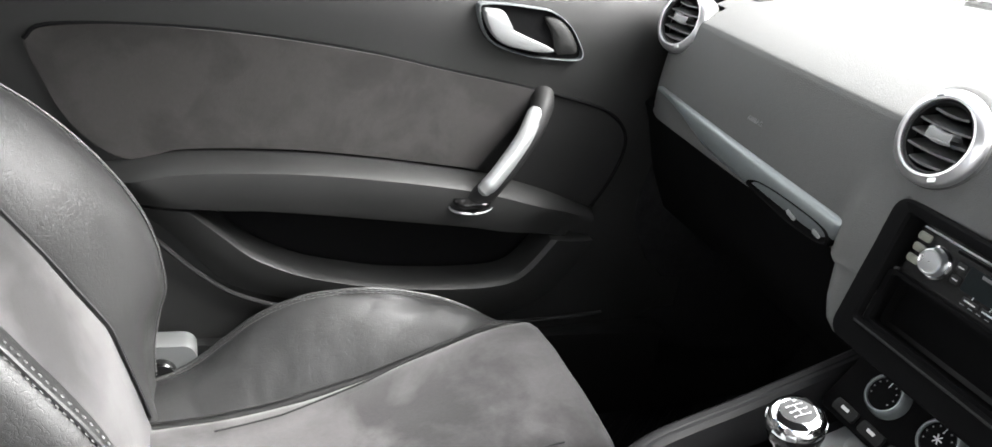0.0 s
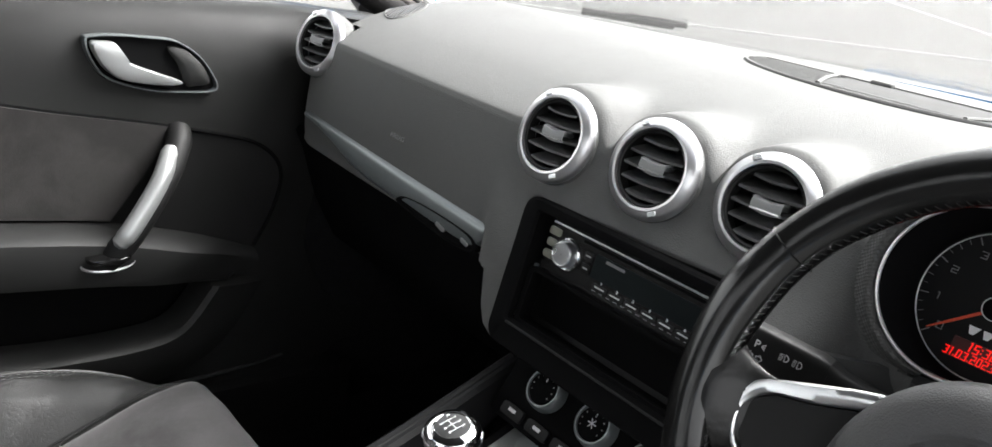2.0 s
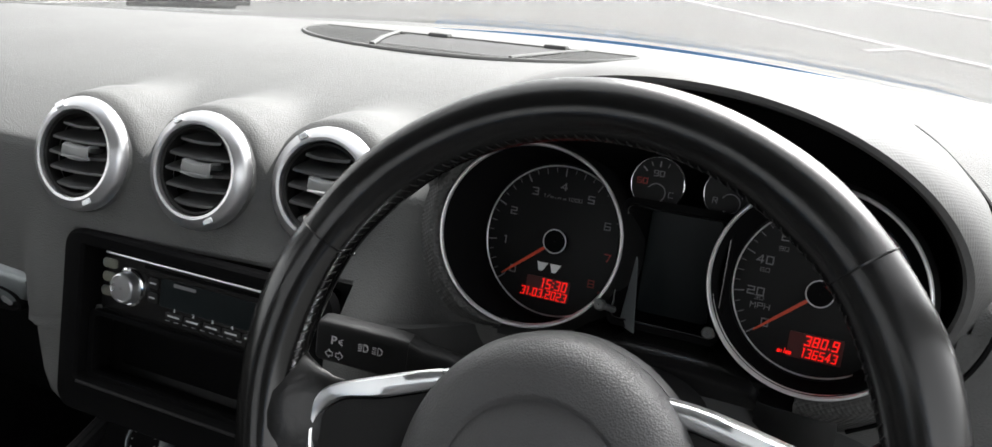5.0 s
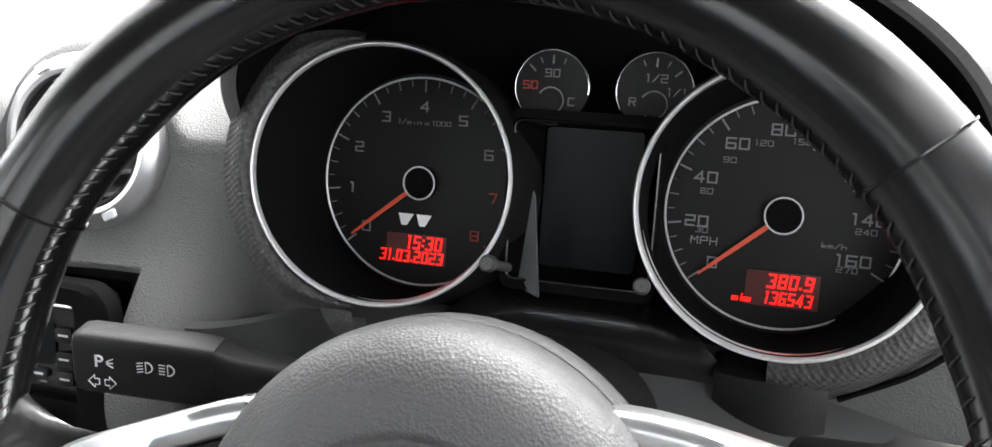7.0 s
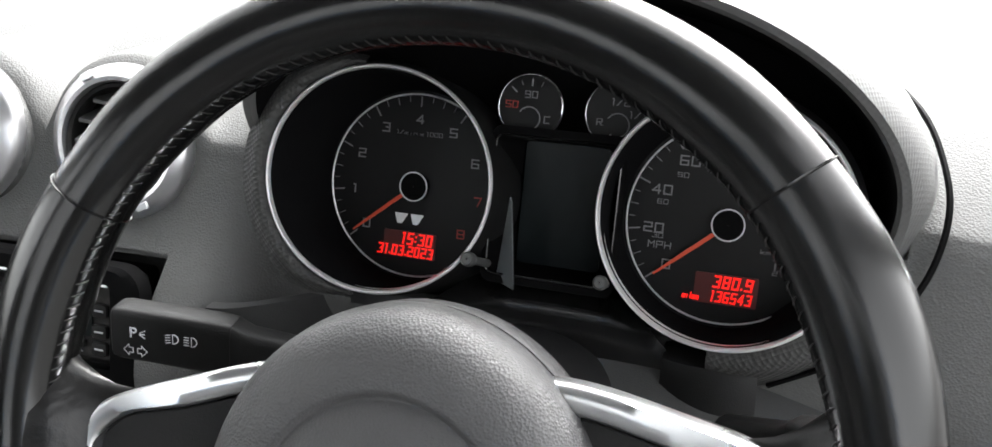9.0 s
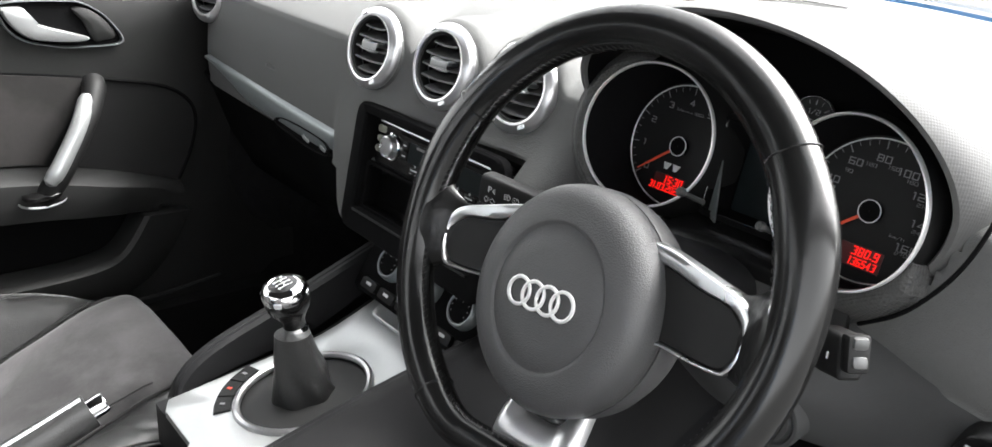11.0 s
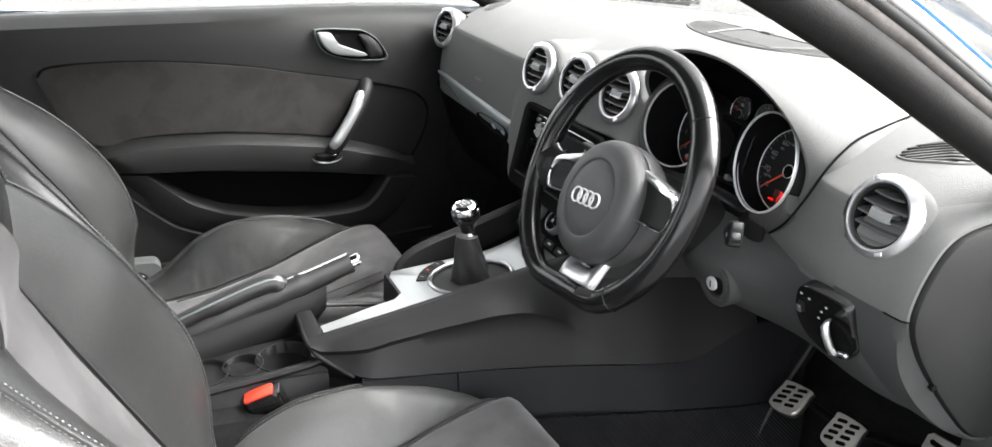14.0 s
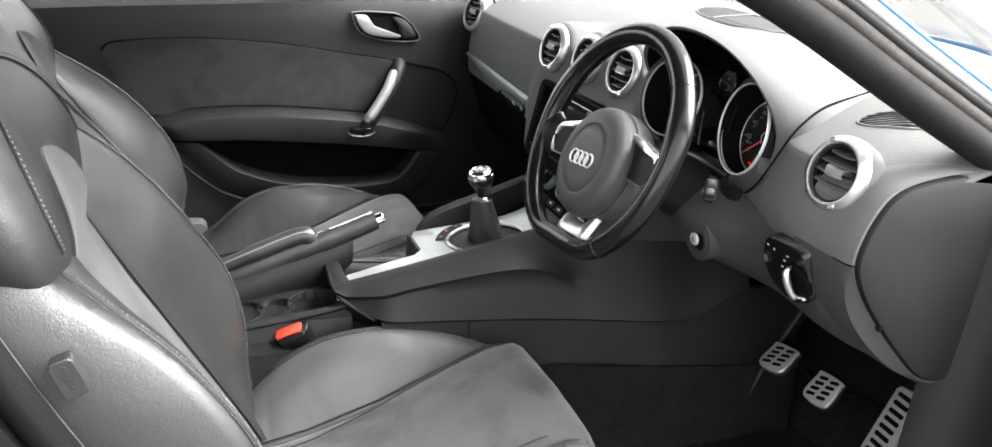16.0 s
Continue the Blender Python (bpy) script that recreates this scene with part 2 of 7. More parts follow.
def grid_mesh(rows, bm=None, closed_u=False, closed_v=False):
    """Faces over a grid of points, row by row."""
    bm = bm or bmesh.new()
    vs = [[bm.verts.new(p) for p in r] for r in rows]
    nu, nv = len(vs), len(vs[0])
    for i in range(nu if closed_u else nu - 1):
        for j in range(nv if closed_v else nv - 1):
            a, b, c, d = vs[i][j], vs[(i + 1) % nu][j], vs[(i + 1) % nu][(j + 1) % nv], vs[i][(j + 1) % nv]
            try:
                bm.faces.new((a, b, c, d))
            except ValueError:
                pass
    return bm, vs


def loft(loops, caps=True, bm=None, closed=True):
    """A skin through closed loops of the same length, capped at both ends."""
    bm, vs = grid_mesh(loops, bm, closed_v=closed)
    if caps:
        bm.faces.new(list(reversed(vs[0])))
        bm.faces.new(vs[-1])
    return bm


def sheet(rows, thick=0.004, away=(0, 0, -1), bm=None):
    """A curved panel of the given thickness."""
    away = Vector(away).normalized() * thick
    n = len(rows)
    loops = [list(map(Vector, r)) + [Vector(p) + away for p in reversed(r)] for r in rows]
    return loft(loops, True, bm)


def spline(pts, n):
    """n points along a smooth curve through the given ones."""
    p = [Vector(q) for q in pts]
    p = [2 * p[0] - p[1]] + p + [2 * p[-1] - p[-2]]
    out, spans = [], len(p) - 3
    for k in range(n):
        s = k * spans / (n - 1)
        i = min(int(s), spans - 1)
        t = s - i
        a, b, c, d = p[i:i + 4]
        out.append(0.5 * (2 * b + (c - a) * t + (2 * a - 5 * b + 4 * c - d) * t * t + (3 * b - a - 3 * c + d) * t ** 3))
    return out


def tube(path, radius, segs=12, bm=None, closed=False, flat=1.0, up=None):
    """A round bar along a path; radius may be a list; flat squeezes it along the second axis."""
    path = [Vector(p) for p in path]
    n = len(path)
    rad = radius if isinstance(radius, (list, tuple)) else [radius] * n
    loops, ref = [], Vector(up) if up else None
    for i, p in enumerate(path):
        d = (path[(i + 1) % n] - path[i - 1]) if closed else (path[min(i + 1, n - 1)] - path[max(i - 1, 0)])
        d.normalize()
        if ref is None:
            ref = Vector((0, 0, 1)) if abs(d.z) < 0.9 else Vector((1, 0, 0))
        side = d.cross(ref).normalized()
        over = side.cross(d).normalized()
        if up is None:
            ref = over
        loops.append([p + rad[i] * (math.cos(2 * math.pi * k / segs) * side + flat * math.sin(2 * math.pi * k / segs) * over) for k in range(segs)])
    if closed:
        return grid_mesh(loops, bm, closed_u=True, closed_v=True)[0]
    return loft(loops, True, bm)


def lathe(profile, segs=40, m=None, bm=None, caps=False):
    """A turned body: (radius, height) points round the z axis of the pose m."""
    m = m or Matrix()
    loops = [[m @ Vector((r * math.cos(2 * math.pi * k / segs), r * math.sin(2 * math.pi * k / segs), h)) for k in range(segs)] for r, h in profile]
    return loft(loops, caps, bm)


def rbox(size, bevel=0.003, segs=2, m=None, bm=None):
    """A box with rounded edges."""
    b = bmesh.new()
    bmesh.ops.create_cube(b, size=1.0, matrix=Matrix.Diagonal((*size, 1)))
    if bevel:
        bmesh.ops.bevel(b, geom=list(b.edges), offset=bevel, segments=segs, affect='EDGES', profile=0.5)
    if m is not None:
        b.transform(m)
    if bm is None:
        return b
    me = bpy.data.meshes.new("tmp")
    b.to_mesh(me)
    b.free()
    bm.from_mesh(me)
    bpy.data.meshes.remove(me)
    return bm


def prism(outline, depth, m=None, bevel=0.0, bm=None, segs=2):
    """A flat outline in x and y, thickened along +z of the pose m."""
    b = bmesh.new()
    low = [b.verts.new((x, y, 0)) for x, y in outline]
    high = [b.verts.new((x, y, depth)) for x, y in outline]
    b.faces.new(list(reversed(low)))
    top = b.faces.new(high)
    n = len(outline)
    for i in range(n):
        b.faces.new((low[i], low[(i + 1) % n], high[(i + 1) % n], high[i]))
    if bevel:
        bmesh.ops.bevel(b, geom=list(top.edges), offset=bevel, segments=segs, affect='EDGES', profile=0.5)
    if m is not None:
        b.transform(m)
    if bm is None:
        return b
    me = bpy.data.meshes.new("tmp")
    b.to_mesh(me)
    b.free()
    bm.from_mesh(me)
    bpy.data.meshes.remove(me)
    return bm


def round_rect(w, h, r, n=5):
    out = []
    for cx, cy, a in ((w / 2 - r, h / 2 - r, 0), (-w / 2 + r, h / 2 - r, 90), (-w / 2 + r, -h / 2 + r, 180), (w / 2 - r, -h / 2 + r, 270)):
        out += [(cx + r * math.cos(radians(a + 90 * k / n)), cy + r * math.sin(radians(a + 90 * k / n))) for k in range(n + 1)]
    return out


def ring_plate(outer, inner, depth, m=None, bm=None):
    """A flat frame between two outlines of the same number of points."""
    m = m or Matrix()
    loops = [[m @ Vector((x, y, 0)) for x, y in outer], [m @ Vector((x, y, depth)) for x, y in outer],
             [m @ Vector((x, y, depth)) for x, y in inner], [m @ Vector((x, y, 0)) for x, y in inner]]
    return grid_mesh(loops, bm, closed_u=True, closed_v=True)[0]


def words(name, text, size, m, material, parent, depth=0.0003, label="", car=CAR):
    cu = bpy.data.curves.new(name, 'FONT')
    cu.body, cu.size, cu.align_x, cu.align_y, cu.extrude = text, size, 'CENTER', 'CENTER', depth
    ob = bpy.data.objects.new(name, cu)
    me = bpy.data.meshes.new_from_object(ob)
    bpy.data.objects.remove(ob)
    bpy.data.curves.remove(cu)
    me.transform(car @ m if car is not None else m)
    me.name = name
    me.materials.clear()
    me.materials.append(material)
    return attach(new(name, me), parent, label)


def facing(x, y, z, lean=0.0, turn=0.0):
    """A pose whose x axis points right and whose z axis faces the rear of the car, leaned up and turned to the right by degrees."""
    return Matrix.Translation((x, y, z)) @ pose(0, 0, 0, 0, 0, turn) @ pose(0, 0, 0, 90 - lean, 0, 0)


def smoothstep(a, b, x):
    t = min(1.0, max(0.0, (x - a) / (b - a)))
    return t * t * (3 - 2 * t)


def steps(a, b, n):
    return [a + (b - a) * i / (n - 1) for i in range(n)]


# ---- setting: ground, sky side, body shell ----
part("ground", grid_mesh([[(x, y, -0.39) for x in (-400, -40, -8, 0, 8, 40, 400)] for y in (-400, -40, -8, 0, 8, 40, 400)])[0],
     M_ASPHALT, m=None)
tagged(bpy.data.objects["ground"], "pale weathered asphalt of an open car park", "ground", kind="structure")


def road_line(a, b, width):
    a, b = Vector((*a, -0.384)), Vector((*b, -0.384))
    d = (b - a).normalized()
    side = Vector((-d.y, d.x, 0)) * width / 2
    n = 24
    rows = []
    for i in range(n + 1):
        p = a.lerp(b, i / n)
        j = 0.012 * noise.noise(p * 3.1)
        rows.append([p + side * (1 + j * 3), p - side * (1 - j * 3)])
    ob = part("parking_line", sheet(rows, 0.003), M_PAINT, m=None)
    return tagged(ob, "worn white painted parking bay line on asphalt", "parking line", group="parking lines", kind="structure")


BAY = Vector((0.705, -0.709))
NORM = Vector((0.709, 0.705))
LINE0 = Vector((-2.2, 10.3))
for k, (s0, s1) in enumerate(((-9, 7), (-9, 9), (-9, 12))):
    o = LINE0 + NORM * 2.45 * k
    road_line(o + BAY * s0, o + BAY * s1, 0.10)
road_line(LINE0 - NORM * 7.0, LINE0, 0.10)
road_line(LINE0 - NORM * 0.45 + BAY * 3.9, LINE0 + BAY * 3.9, 0.10)

# floor pan, tunnel, firewall and rear wall, all level
fb = bmesh.new()
rbox((1.40, 2.0, 0.03), 0.004, 1, pose(0, -0.1, -0.215), fb)
tagged(part("floor", fb, M_CARPET, m=None), "black carpeted car floor", "floor", kind="structure")


def shell_panel(name, rows, material, label, category, thick=0.02, away=(0, 0, -1), m=CAR):
    return tagged(part(name, sheet(rows, thick, away), material, m=m), label, category, kind="structure")


# carpeted transmission tunnel
rows = []
for y in steps(-0.75, 0.62, 10):
    sec = [(-0.20, -0.20), (-0.165, -0.10), (-0.15, 0.0), (-0.13, 0.05), (-0.06, 0.075), (0.06, 0.075), (0.13, 0.05), (0.15, 0.0), (0.165, -0.10), (0.20, -0.20)]
    rows.append([(x * (1 + 0.25 * smoothstep(0.1, 0.6, y)), y, z) for x, z in sec])
shell_panel("tunnel", rows, M_CARPET, "black carpeted transmission tunnel between the seats", "tunnel", 0.01)
# ribbed carpet on the driver's flank of the tunnel
rows = []
for y in steps(-0.12, 0.56, 16):
    x0 = float(np.interp(y, [-0.12, 0.0, 0.18, 0.44], [0.192, 0.200, 0.232, 0.266]))
    rows.append([(x0 + 0.016 * k, y, 0.010 - 0.020 * smoothstep(0.0, 0.5, y) - 0.17 * k) for k in steps(0, 1, 6)])
shell_panel("tunnel_flank", rows, M_MAT, "black ribbed carpet on the tunnel flank", "carpet", 0.006, (-1, 0, 0))
# footwell front, sloping up to the bulkhead
rows = [[(x, y, z) for x in steps(-0.72, 0.72, 5)] for y, z in ((0.52, -0.19), (0.62, -0.14), (0.72, 0.05), (0.76, 0.30), (0.77, 0.52))]
shell_panel("bulkhead", rows, M_CARPET, "black carpeted footwell bulkhead", "wall", 0.02, (0, 1, 0))
# side walls of the footwells
for s, name in ((-1, "kick_panel_far"), (1, "kick_panel_near")):
    rows = [[(s * (x - 0.02 * smoothstep(0.3, 0.8, y)), y, z) for y in steps(0.22 if s < 0 else 0.38, 0.80, 6)] for x, z in ((0.66, -0.21), (0.675, 0.0), (0.68, 0.22), (0.685, 0.46))]
    shell_panel(name, rows, M_CARPET, "black carpeted footwell side", "wall", 0.015, (s, 0, 0))
# rear wall and parcel shelf
rows = [[(x, y, z) for x in steps(-0.74, 0.74, 5)] for y, z in ((-0.98, -0.25), (-1.02, 0.1), (-1.08, 0.42), (-1.30, 0.45), (-1.7, 0.47))]
shell_panel("rear_trim", rows, M_CARPET, "black rear cabin trim behind the seats", "wall", 0.02, (0, -1, -0.3))
# roof lining, with the blue roof skin above it
rows = [[(x, y, z - 0.22 * x * x) for x in steps(-0.60, 0.60, 9)] for y, z in ((0.02, 0.86), (-0.15, 0.91), (-0.3, 0.94), (-0.6, 0.96), (-0.8, 0.955), (-0.95, 0.935))]
tagged(part("ceiling", sheet(rows, 0.012, (0, 0, 1)), M_HEAD), "grey fabric roof lining", "ceiling", kind="structure")
rows = [[(p[0] * 1.06, p[1] * 1.02 + 0.01, p[2] + 0.04) for p in r] for r in rows]
shell_panel("roof", rows, M_BLUE, "blue painted car roof", "roof", 0.012, (0, 0, 1))

# rear window
rows = [[(x * (1 - 0.1 * v), -0.96 - 0.85 * v, 0.94 - 0.22 * x * x - 0.38 * v) for x in steps(-0.58, 0.58, 9)] for v in steps(0, 1, 6)]
pane = part("rear_window", sheet(rows, 0.005, (0, -0.4, 1)), M_GLASS)
pane.visible_shadow = False
tagged(pane, "clear sloping rear window of the coupe", "rear window", kind="structure")
# front door post beside the end of the dashboard
rows = [[(x, y, z) for z in steps(-0.22, 0.53, 9)] for x, y in ((0.672, 0.362), (0.692, 0.367), (0.712, 0.385), (0.726, 0.42), (0.735, 0.50), (0.74, 0.60))]
shell_panel("door_post", rows, M_DOOR, "dark grey front door post of the open doorway", "door post", 0.02, (-0.3, 1, 0))
# windscreen between its base line and the roof's front edge


def screen_base(x):
    return 0.965 - 1.12 * x * x


rows = []
for v in steps(0, 1, 9):
    row = []
    for x in steps(-1, 1, 17):
        a = Vector((0.66 * x, screen_base(0.66 * x) + 0.012, 0.560))
        b = Vector((0.57 * x, 0.04 - 0.10 * x * x, 0.885 - 0.075 * x * x))
        p = a.lerp(b, v)
        p.z += 0.035 * math.sin(math.pi * v)
        row.append(p)
    rows.append(row)
glass = part("windscreen", sheet(rows, 0.005, (0, 0.4, 1)), M_GLASS)
glass.visible_shadow = False
tagged(glass, "clear windscreen above the dashboard", "windscreen", kind="structure")

# bonnet and scuttle ahead of the windscreen
rows = []
for v in steps(0, 1, 8):
    rows.append([(x, screen_base(min(0.62, abs(x))) + 0.055 + (1.75 - screen_base(min(0.62, abs(x)))) * v * (1 - 0.06 * x * x),
                  0.556 - 0.02 * x * x - 0.20 * v - 0.12 * v * v) for x in steps(-0.80, 0.80, 25)])
shell_panel("bonnet", rows, M_BLUE, "glossy blue car bonnet seen past the windscreen", "bonnet", 0.012)
rows = [[(x, screen_base(x) + o, z) for x in steps(-0.66, 0.66, 21)] for o, z in ((-0.012, 0.552), (0.02, 0.548), (0.075, 0.528), (0.10, 0.515))]
shell_panel("scuttle", rows, M_RUBBER, "black scuttle trim at the foot of the windscreen", "trim", 0.01)
# blue wings, sills and the far side's outer skin
for s, name in ((-1, "body_side_far"), (1, "body_side_near")):
    rows = [[(s * 0.86, y, z) for y in steps(0.42, 1.75, 6)] for z in (-0.25, 0.0, 0.2, 0.36)]
    rows.append([(s * 0.80, y, 0.50 - 0.13 * smoothstep(0.5, 1.75, y)) for y in steps(0.42, 1.75, 6)])
    shell_panel(name, rows, M_BLUE, "blue painted front wing of the car", "car body", 0.012, (-s, 0, 0))
rows = [[(x, y, z) for y in steps(-1.0, 0.56, 6)] for x, z in ((0.66, -0.19), (0.70, -0.12), (0.76, -0.11), (0.80, -0.14), (0.84, -0.26))]
shell_panel("sill_near", rows, M_PLASTIC, "black plastic door sill of the open doorway", "sill", 0.02)
rows = [[(x, y, z) for y in steps(-1.0, 0.56, 6)] for x, z in ((-0.60, -0.195), (-0.63, -0.10), (-0.70, -0.09), (-0.80, -0.14), (-0.84, -0.26))]
shell_panel("sill_far", rows, M_PLASTIC, "black plastic door sill under the passenger door", "sill", 0.02)
# plain nose and tail that close the body
rows = [[(x, 1.76 + o - 0.10 * x * x, z) for x in steps(-0.86, 0.86, 13)] for o, z in ((0.0, 0.245), (0.05, 0.15), (0.07, -0.05), (0.05, -0.26))]
shell_panel("body_nose", rows, M_BLUE, "blue painted nose of the car below the bonnet", "car body", 0.02, (0, -1, 0))
rows = [[(x, -1.76 - o, z) for x in steps(-0.85, 0.85, 13)] for o, z in ((0.03, 0.56), (0.06, 0.40), (0.08, 0.10), (0.06, -0.26))]
shell_panel("body_tail", rows, M_BLUE, "blue painted tail of the car below the rear window", "car body", 0.02, (0, 1, 0))
# rear quarter behind each door
for s, name in ((-1, "rear_quarter_far"), (1, "rear_quarter_near")):
    rows = [[(s * x, y, z) for y in steps(-1.75, -0.86, 5)] for x, z in ((0.84, -0.25), (0.85, 0.2), (0.78, 0.5), (0.70, 0.72), (0.60, 0.86))]
    shell_panel(name, rows, M_BLUE, "blue rear quarter of the car", "car body", 0.02, (-s, 0, 0))
    rows = [[(s * x, y, z) for y in steps(-1.2, -0.85, 5)] for x, z in ((0.68, -0.2), (0.68, 0.2), (0.66, 0.5), (0.60, 0.72), (0.55, 0.84))]
    shell_panel(name.replace("rear_quarter", "rear_side_trim"), rows, M_PLASTIC, "black side trim behind the door", "trim", 0.02, (-s, 0, 0))

# ---- windscreen pillars ----


def pillar(s):
    th = thing("windscreen_pillar", "dark fabric-lined windscreen pillar with rubber seal and blue outer skin", "pillar", (s * 0.70, 0.42, 0.5), kind="structure")
    base = [(0.690, 0.50, 0.470), (0.690, 0.34, 0.545), (0.685, 0.19, 0.617), (0.672, 0.02, 0.702), (0.645, -0.20, 0.79), (0.61, -0.45, 0.845)]
    path = [Vector((s * x, y, z)) for x, y, z in spline(base, 18)]
    side = Vector((s * 0.155, 0.44, 0.88)).normalized()
    line = lambda d: [p + side * d for p in path]
    part("trim", tube(line(-0.0055), 0.0205, 16), M_PILLAR, th, "dark worn fabric trim")
    part("trim_edge", tube(line(0.0175), 0.0095, 12), M_BAND, th, "scuffed grey edge of the trim")
    part("seal", tube(line(0.0300), 0.0068, 10), M_RUBBER, th, "black rubber door seal")
    # pale silver stands in for sky glare on the painted pillar edge
    part("frame_strip", tube(line(0.0408), 0.0060, 10), M_SATIN, th, "painted pillar edge, pale for the sky glare on it")
    part("outer_skin", tube(line(0.0488), 0.0028, 10), M_BLUE, th, "blue painted pillar skin")
    return th


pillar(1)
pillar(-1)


# ---- passenger door ----
door = thing("passenger_door", "closed dark grey passenger door card with suede insert and silver pulls", "car door", (-0.70, -0.25, 0.0))


def curve2(pts, n=24):
    return [(p.x, p.y) for p in spline([(a, b, 0) for a, b in pts], n)]


def door_x(y, z):
    """The inner face of the door: upright, rolling outwards over the top."""
    return -0.668 - 0.030 * smoothstep(0.45, 0.56, z) + 0.012 * smoothstep(0.20, 0.0, z) - 0.018 * smoothstep(0.10, 0.30, y)


TOP = [(-0.98, 0.478), (-0.67, 0.497), (-0.33, 0.513), (0.0, 0.528), (0.17, 0.532), (0.30, 0.525)]


def top_z(y):
    for (a, za), (b, zb) in zip(TOP, TOP[1:]):
        if y <= b:
            return za + (zb - za) * (y - a) / (b - a)
    return TOP[-1][1]


rows = []
for y in steps(-0.98, 0.34, 34):
    zt = top_z(y)
    row = [(door_x(y, z) , y, z) for z in steps(-0.14, zt - 0.02, 26)]
    row += [(-0.70, y, zt - 0.006), (-0.715, y, zt), (-0.74, y, zt), (-0.755, y, zt - 0.01)]
    rows.append(row)
card = sheet(rows, 0.03, (-1, 0, 0))
gone = []
for f in card.faces:
    c = f.calc_center_median()
    if -0.50 < c.y < 0.06 and 0.05 < c.z < 0.20 and c.z > 0.05 + 1.0 * max(0, -0.36 - c.y):
        gone.append(f)
bmesh.ops.delete(card, geom=gone, context='FACES')
part("card", card, M_DOOR, door)
rows = [[(x, y, z) for y in steps(-0.98, 0.46, 8)] for x, z in ((-0.85, -0.24), (-0.875, 0.05), (-0.87, 0.30), (-0.80, 0.47), (-0.765, 0.50))]
part("outer_skin", sheet(rows, 0.006, (1, 0, 0)), M_BLUE, door, "blue painted door skin")

# suede insert, and a black tube for the shade under the surround's overhang
INS_TOP = [(-0.655, 0.385), (-0.63, 0.404), (-0.52, 0.413), (-0.40, 0.413), (-0.25, 0.402), (-0.144, 0.387), (-0.03, 0.372), (0.06, 0.357), (0.12, 0.342), (0.155, 0.315), (0.163, 0.28), (0.150, 0.23), (0.128, 0.185)]
INS_BOT = [(-0.655, 0.375), (-0.61, 0.285), (-0.546, 0.240), (-0.471, 0.258), (-0.31, 0.262), (-0.111, 0.247), (-0.02, 0.228), (0.046, 0.210), (0.09, 0.195), (0.128, 0.185)]


def between(top, bot, n, m, x_of, thick):
    up, low = curve2(top, n), curve2(bot, n)
    rows = []
    for (ya, za), (yb, zb) in zip(up, low):
        rows.append([(x_of(ya + (yb - ya) * k / (m - 1), za + (zb - za) * k / (m - 1)), ya + (yb - ya) * k / (m - 1), za + (zb - za) * k / (m - 1)) for k in range(m)])
    return sheet(rows, thick, (-1, 0, 0))


SUEDE_TOP = INS_TOP[:7] + [(0.005, 0.365)]
SUEDE_BOT = INS_BOT[:6] + [(-0.075, 0.243)]
part("suede_insert", between(SUEDE_TOP, SUEDE_BOT, 40, 12, lambda y, z: -0.6625 + 0.004 * math.sin((y + 0.65) * 4.2), 0.02), M_DSUEDE, door, "brushed dark grey suede insert")
part("black_insert", between([(0.005, 0.365)] + INS_TOP[7:], [(-0.075, 0.243)] + INS_BOT[6:], 24, 8, lambda y, z: -0.6655, 0.02), M_PLASTIC, door, "smooth black insert round the pull handle")
part("insert_edge", tube([(-0.664, y, z) for y, z in curve2(INS_TOP, 60)], 0.0028, 8), M_BLACK, door)

# armrest: a long rounded ledge
ARM_T = [(-0.60, 0.232), (-0.546, 0.243), (-0.471, 0.258), (-0.31, 0.262), (-0.111, 0.247), (0.0, 0.226), (0.06, 0.209), (0.13, 0.184)]
ARM_B = [(-0.60, 0.186), (-0.51, 0.189), (-0.42, 0.187), (-0.35, 0.186), (-0.127, 0.170), (-0.05, 0.162), (0.03, 0.150), (0.085, 0.138)]
up, low = curve2(ARM_T, 40), curve2(ARM_B, 40)
loops = []
for k, ((ya, za), (yb, zb)) in enumerate(zip(up, low)):
    out = 0.048 * smoothstep(0, 7, k) * (1 - 0.75 * smoothstep(28, 39, k)) + 0.006
    za -= 0.004
    mid = zb + 0.62 * (za - zb)
    loops.append([(-0.70, ya, za), (-0.664, ya, za), (-0.664 + out * 0.75, ya, za - 0.006), (-0.664 + out * 0.96, ya, za - 0.013),
                  (-0.664 + out, ya + 0.2 * (yb - ya), mid), (-0.664 + out * 0.96, yb, zb + 0.012), (-0.664 + out * 0.90, yb, zb + 0.003),
                  (-0.664 + out * 0.75, yb, zb), (-0.70, yb, zb)])
part("armrest", loft(loops), M_DOOR, door, "dark grey moulded armrest")

# lower map pocket: a lip bowed into the cabin, a black sheet behind for the well's shade
POCK = [(-0.462, 0.181), (-0.43, 0.152), (-0.388, 0.120), (-0.345, 0.099), (-0.299, 0.084), (-0.206, 0.069), (-0.109, 0.065), (-0.04, 0.068), (0.0, 0.076), (0.025, 0.096), (0.057, 0.143)]
LOW = [(-0.56, 0.185), (-0.50, 0.150), (-0.43, 0.075), (-0.38, 0.050), (-0.321, 0.036), (-0.2, 0.006), (-0.1, -0.004), (-0.02, -0.004), (0.05, 0.02), (0.10, 0.07), (0.135, 0.135)]
up, low = curve2(POCK, 44), curve2(LOW, 44)
rows = []
